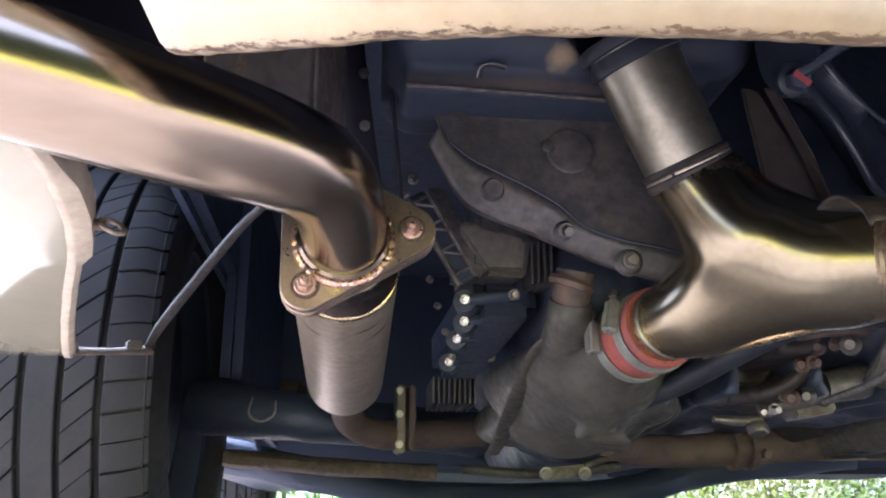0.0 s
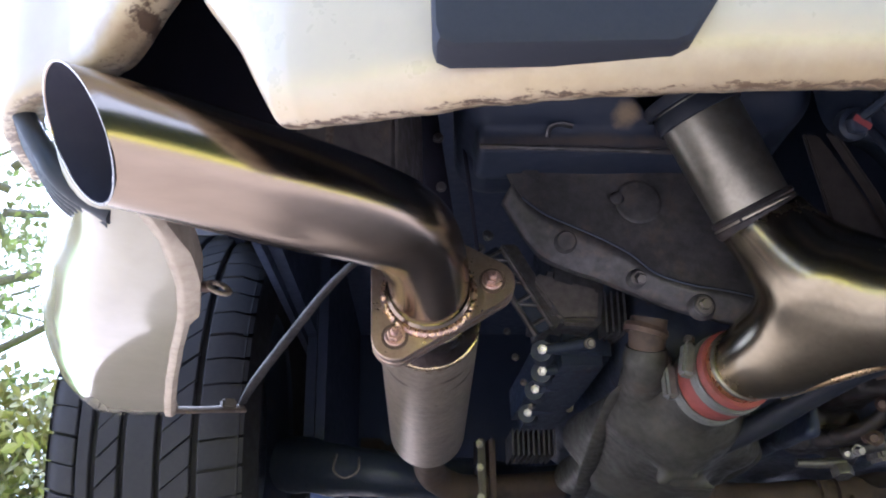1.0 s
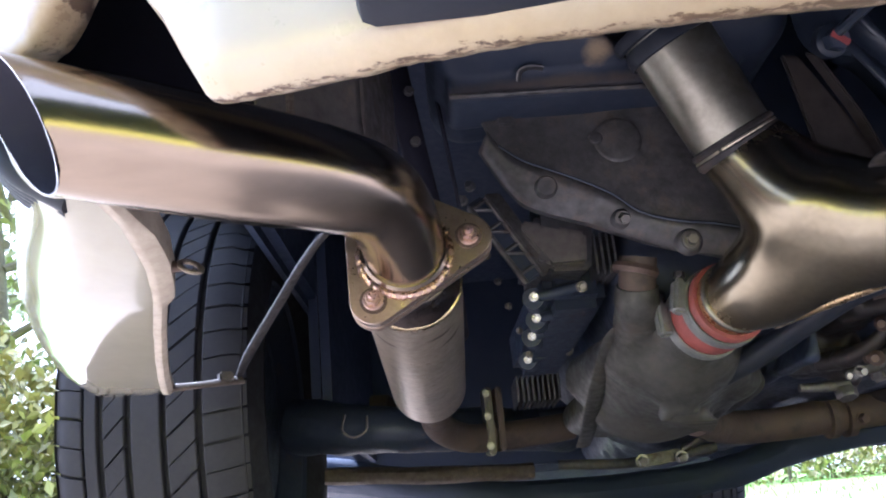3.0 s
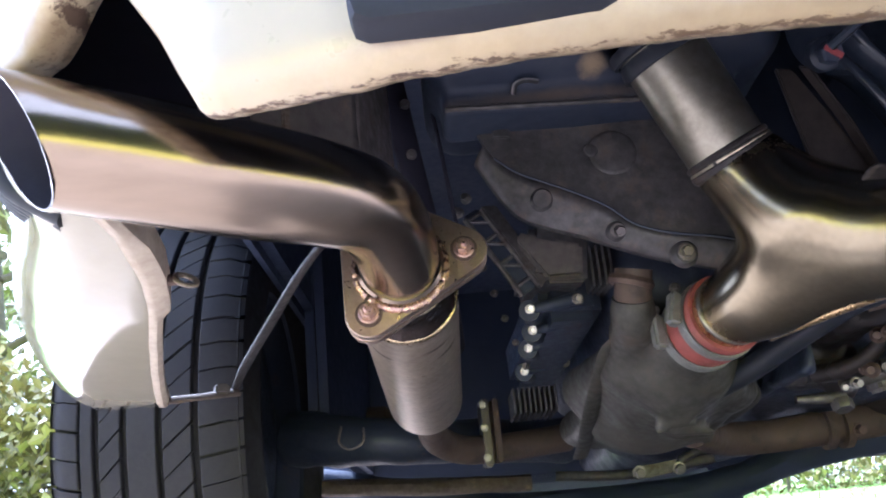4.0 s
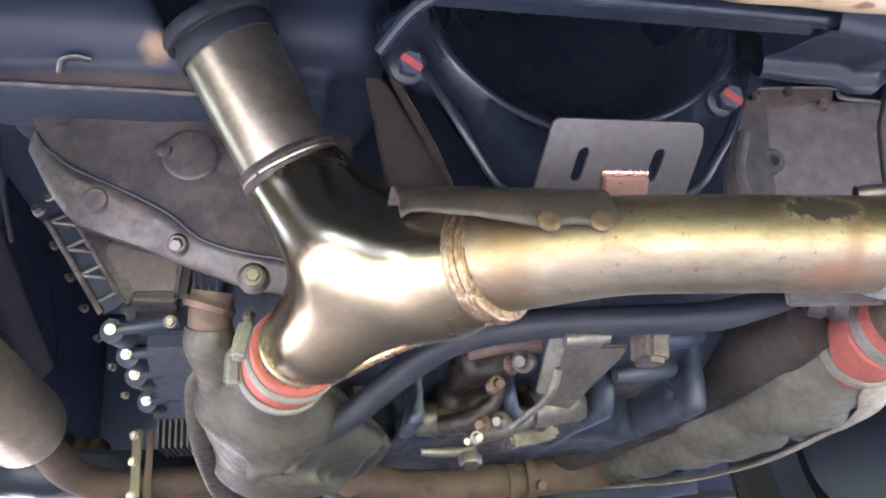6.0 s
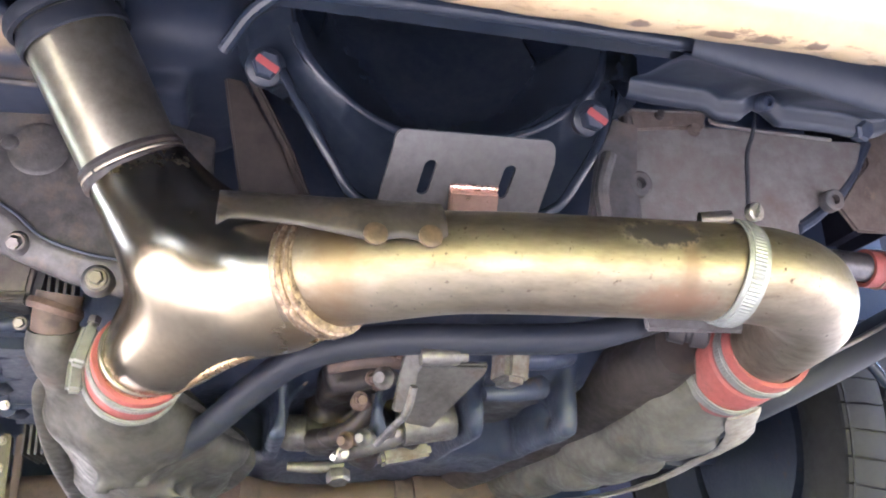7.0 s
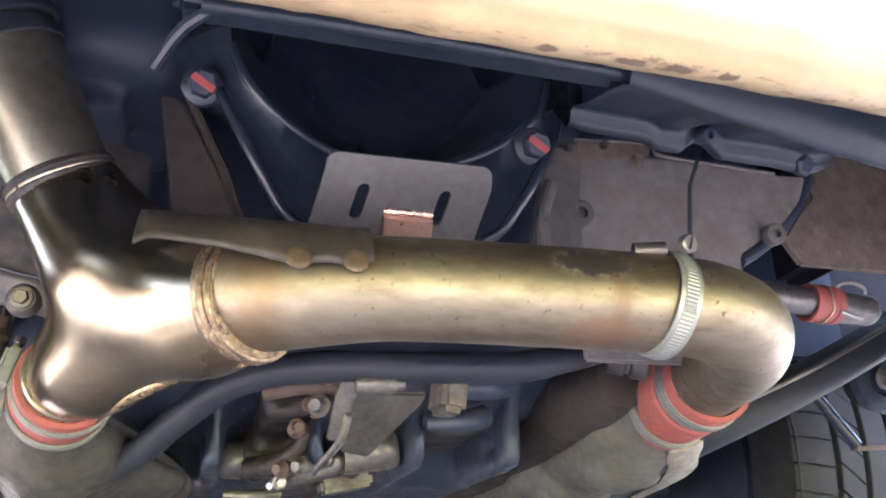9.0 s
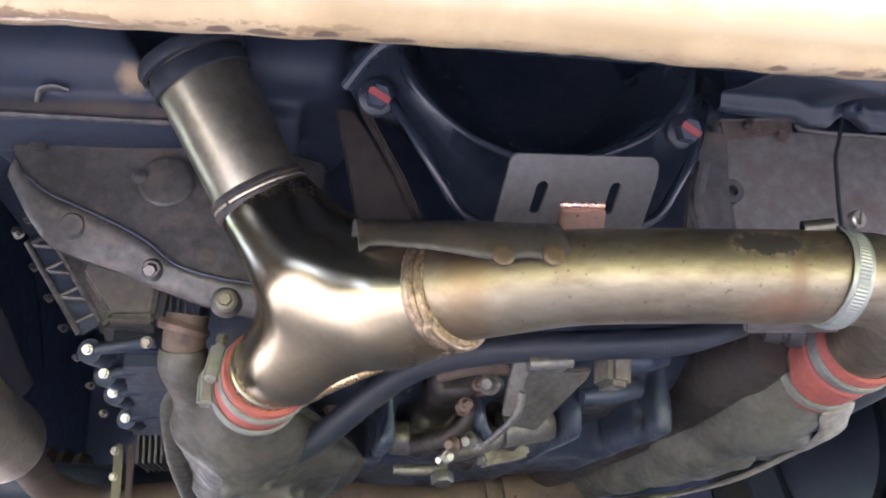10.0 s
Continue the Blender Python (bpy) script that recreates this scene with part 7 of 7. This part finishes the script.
def build_oil_console():
    c = thing("oil_thermostat_housing", (0.42, 0.80, 0.28), "greasy alloy housing with round plugs, levers and bolts", "engine part")
    part("plug", lathe([(-0.012, 0.007), (-0.006, 0.0075), (-0.006, 0.012), (0.0, 0.0155), (0.014, 0.016), (0.016, 0.0145), (0.055, 0.0135), (0.075, 0.018)], (0.352, 0.846, 0.2705), (1, 0.02, -0.03), 28), CAST_LIGHT, c, "bare alloy plug with square end")
    part("plug", lathe([(0, 0.0160), (0.042, 0.0172), (0.046, 0.0162), (0.047, 0.002)], (0.443, 0.800, 0.268), (1, 0.05, 0.16), 32), CAST_LIGHT, c, "bare alloy cylinder")

    def f(p):
        d = box_sdf(p, (0.412, 0.88, 0.283), (0.045, 0.045, 0.024), 0.012)
        d = melt(d, box_sdf(p, (0.395, 0.80, 0.300), (0.022, 0.06, 0.012), 0.006), 0.012)
        d = melt(d, cone_sdf(p, (0.425, 0.83, 0.275), (0.425, 0.90, 0.262), 0.014, 0.018), 0.012)
        d = melt(d, cone_sdf(p, (0.385, 0.81, 0.262), (0.455, 0.82, 0.262), 0.010, 0.010), 0.008)
        return d + rumple(p, 0.012, 0.0022)

    part("casting", blob(f, (0.33, 0.70, 0.22), (0.50, 0.95, 0.34), 0.004), CONSOLE, c, sharp=70)
    part("lever", slab([(0.418, 0.630, 0.298), (0.438, 0.630, 0.298), (0.434, 0.636, 0.289), (0.427, 0.640, 0.282), (0.423, 0.660, 0.256), (0.412, 0.665, 0.258), (0.414, 0.640, 0.283)], 0.005, 0.0014), CAST_MID, c)
    part("lever_rod", tube([(0.424, 0.645, 0.272), (0.421, 0.660, 0.257), (0.416, 0.71, 0.250), (0.414, 0.745, 0.247)], 0.0028, 10, 5), CAST_LIGHT, c)
    part("lever_pin", lathe([(-0.008, 0.006), (0.0, 0.0068), (0.017, 0.0070), (0.019, 0.006), (0.019, 0.0045), (0.025, 0.0045)], (0.434, 0.632, 0.290), (1, 0.05, 0.04), 24), CAST_LIGHT, c)
    part("gusset", slab([(0.424, 0.650, 0.288), (0.480, 0.652, 0.289), (0.478, 0.655, 0.283), (0.448, 0.705, 0.252), (0.428, 0.705, 0.256)], 0.005, 0.0015), CAST_MID, c)
    part("back_arm", tube([(0.372, 0.70, 0.297), (0.40, 0.69, 0.300), (0.425, 0.685, 0.298)], 0.006, 12, 5), RUSTY, c)
    part("mount_block", block((0.493, 0.645, 0.287), (0.019, 0.028, 0.028), (0, 8, 12), 0.004), CAST_LIGHT, c)
    for p, a, m in (((0.415, 0.66, 0.298), 0.009, BOLT_RUST), ((0.413, 0.69, 0.288), 0.012, BOLT_BR), ((0.404, 0.70, 0.289), 0.010, BOLT_RUST), ((0.399, 0.73, 0.279), 0.011, BOLT_RUST),
                    ((0.401, 0.79, 0.258), 0.012, BOLT_RUST), ((0.394, 0.80, 0.247), 0.010, BOLT_BR), ((0.412, 0.79, 0.262), 0.011, BOLT_BR), ((0.436, 0.79, 0.262), 0.010, BOLT_DK)):
        bolt(c, p, (0.1, -1, -0.25), a * 0.7, 0.007, a * 0.55, mat=m)
    for q, r, m in (((0.404, 0.755, 0.281), 0.0072, BOLT_RUST), ((0.418, 0.750, 0.296), 0.0072, BOLT_RUST), ((0.413, 0.690, 0.287), 0.0085, CAST_LIGHT), ((0.394, 0.760, 0.252), 0.0070, BOLT_RUST),
                    ((0.408, 0.760, 0.254), 0.0075, CAST_MID), ((0.394, 0.815, 0.246), 0.0055, BOLT_BR), ((0.430, 0.780, 0.262), 0.0065, BOLT_DK)):
        bm = lathe([(-0.010, r * 0.7), (0.0, r * 0.75), (0.001, r), (0.006, r), (0.007, r * 0.8), (0.010, r * 0.55), (0.013, r * 0.5)], q, (-0.55, -0.8, -0.15), 14)
        part("fitting", bm, m, c)
    part("branch", tube([(0.372, 0.83, 0.262), (0.392, 0.80, 0.262), (0.408, 0.775, 0.272), (0.416, 0.76, 0.290)], [0.009, 0.008, 0.007, 0.006], 14, 6), CONSOLE, c)
    part("branch", tube([(0.394, 0.83, 0.248), (0.430, 0.80, 0.256), (0.445, 0.80, 0.266)], [0.006, 0.007, 0.009], 12, 5), CAST_MID, c)
    part("lower_arm", tube([(0.352, 0.84, 0.241), (0.375, 0.84, 0.240), (0.40, 0.84, 0.241)], [0.004, 0.0055, 0.005], 12, 6), CAST_LIGHT, c)
    part("lower_arm", block((0.455, 0.850, 0.251), (0.045, 0.03, 0.012), (0, -10, 0), 0.003), CAST_LIGHT, c)
    part("lower_nut", hexagon((0.395, 0.84, 0.236), (0, -0.4, -1), 0.018, 0.010), CAST_MID, c)
    # rocker covers and rough castings above the far exchanger
    r = thing("rocker_cover", (0.57, 0.86, 0.32), "dirty finned rocker cover half hidden behind the exchanger", "engine part")

    def g(p):
        d = box_sdf(p, (0.555, 0.93, 0.325), (0.045, 0.13, 0.035), 0.02)
        for k in range(5):
            d = melt(d, cone_sdf(p, (0.505, 0.84 + 0.05 * k, 0.305), (0.60, 0.83 + 0.05 * k, 0.318), 0.009, 0.012), 0.006)
        return d + rumple(p, 0.02, 0.002)

    part("cover", blob(g, (0.47, 0.76, 0.25), (0.64, 1.10, 0.39), 0.005), CAST, r, sharp=70)
    part("vent_stub", tube([(0.51, 0.70, 0.305), (0.54, 0.705, 0.307), (0.565, 0.72, 0.315)], [0.008, 0.010, 0.011], 16, 5), BLACK_OIL, r)
    part("vent_stub", tube([(0.50, 0.74, 0.285), (0.53, 0.745, 0.288), (0.555, 0.76, 0.295)], [0.006, 0.008, 0.010], 16, 5), BLACK_OIL, r)
    # low hardware under the gearbox
    d = thing("gear_linkage", (0.33, 1.35, 0.22), "greasy bright linkage and bolts under the gearbox", "linkage")
    part("rod", tube([(0.18, 1.42, 0.222), (0.30, 1.40, 0.214), (0.42, 1.38, 0.226)], 0.008, 12, 6), CAST, d)
    part("yoke", block((0.33, 1.38, 0.216), (0.07, 0.03, 0.018), (0, -6, 5), 0.004), CAST_LIGHT, d)
    part("yoke", tube([(0.365, 1.37, 0.225), (0.40, 1.36, 0.238), (0.45, 1.36, 0.240)], 0.006, 10, 5), CAST_LIGHT, d)
    for x in (0.30, 0.36):
        bolt(d, (x, 1.362, 0.214), (0, -1, -0.3), 0.013, 0.008, 0.010, mat=BOLT_BR)
    e = thing("drive_shaft", (0.42, 1.30, 0.27), "dark greasy half shafts running to the wheels", "shaft")
    part("shaft", tube([(-0.19, 1.277, 0.30), (0.10, 1.30, 0.28), (0.25, 1.32, 0.29)], 0.016, 16, 4), BLACK_OIL, e)
    part("shaft", tube([(0.60, 1.32, 0.29), (0.80, 1.30, 0.29), (1.0, 1.277, 0.30)], 0.016, 16, 4), BLACK_OIL, e)
    part("boot", lathe([(-0.05, 0.026), (-0.04, 0.036), (-0.03, 0.028), (-0.02, 0.04), (-0.01, 0.032), (0.0, 0.045), (0.03, 0.05)], (0.74, 1.31, 0.29), (-1, 0.1, 0), 28), HOSE_BLK, e)
    f2 = thing("floor_crossmember", (0.30, 1.78, 0.24), "dark lumpy underfloor crossmember with stained edges", "underbody")
    part("beam", tube([(-0.28, 1.72, 0.270), (-0.05, 1.75, 0.226), (0.13, 1.77, 0.188), (0.42, 1.78, 0.186), (0.58, 1.78, 0.204), (0.72, 1.78, 0.240), (1.0, 1.72, 0.270)], 0.03, 16, 8, wobble=0.006), UNDERSEAL, f2)
    part("tie_bar", tube([(-0.20, 1.50, 0.243), (-0.05, 1.52, 0.232), (0.15, 1.54, 0.222)], 0.014, 12, 6, wobble=0.003), RUST_PLATE, f2)


build_oil_console()
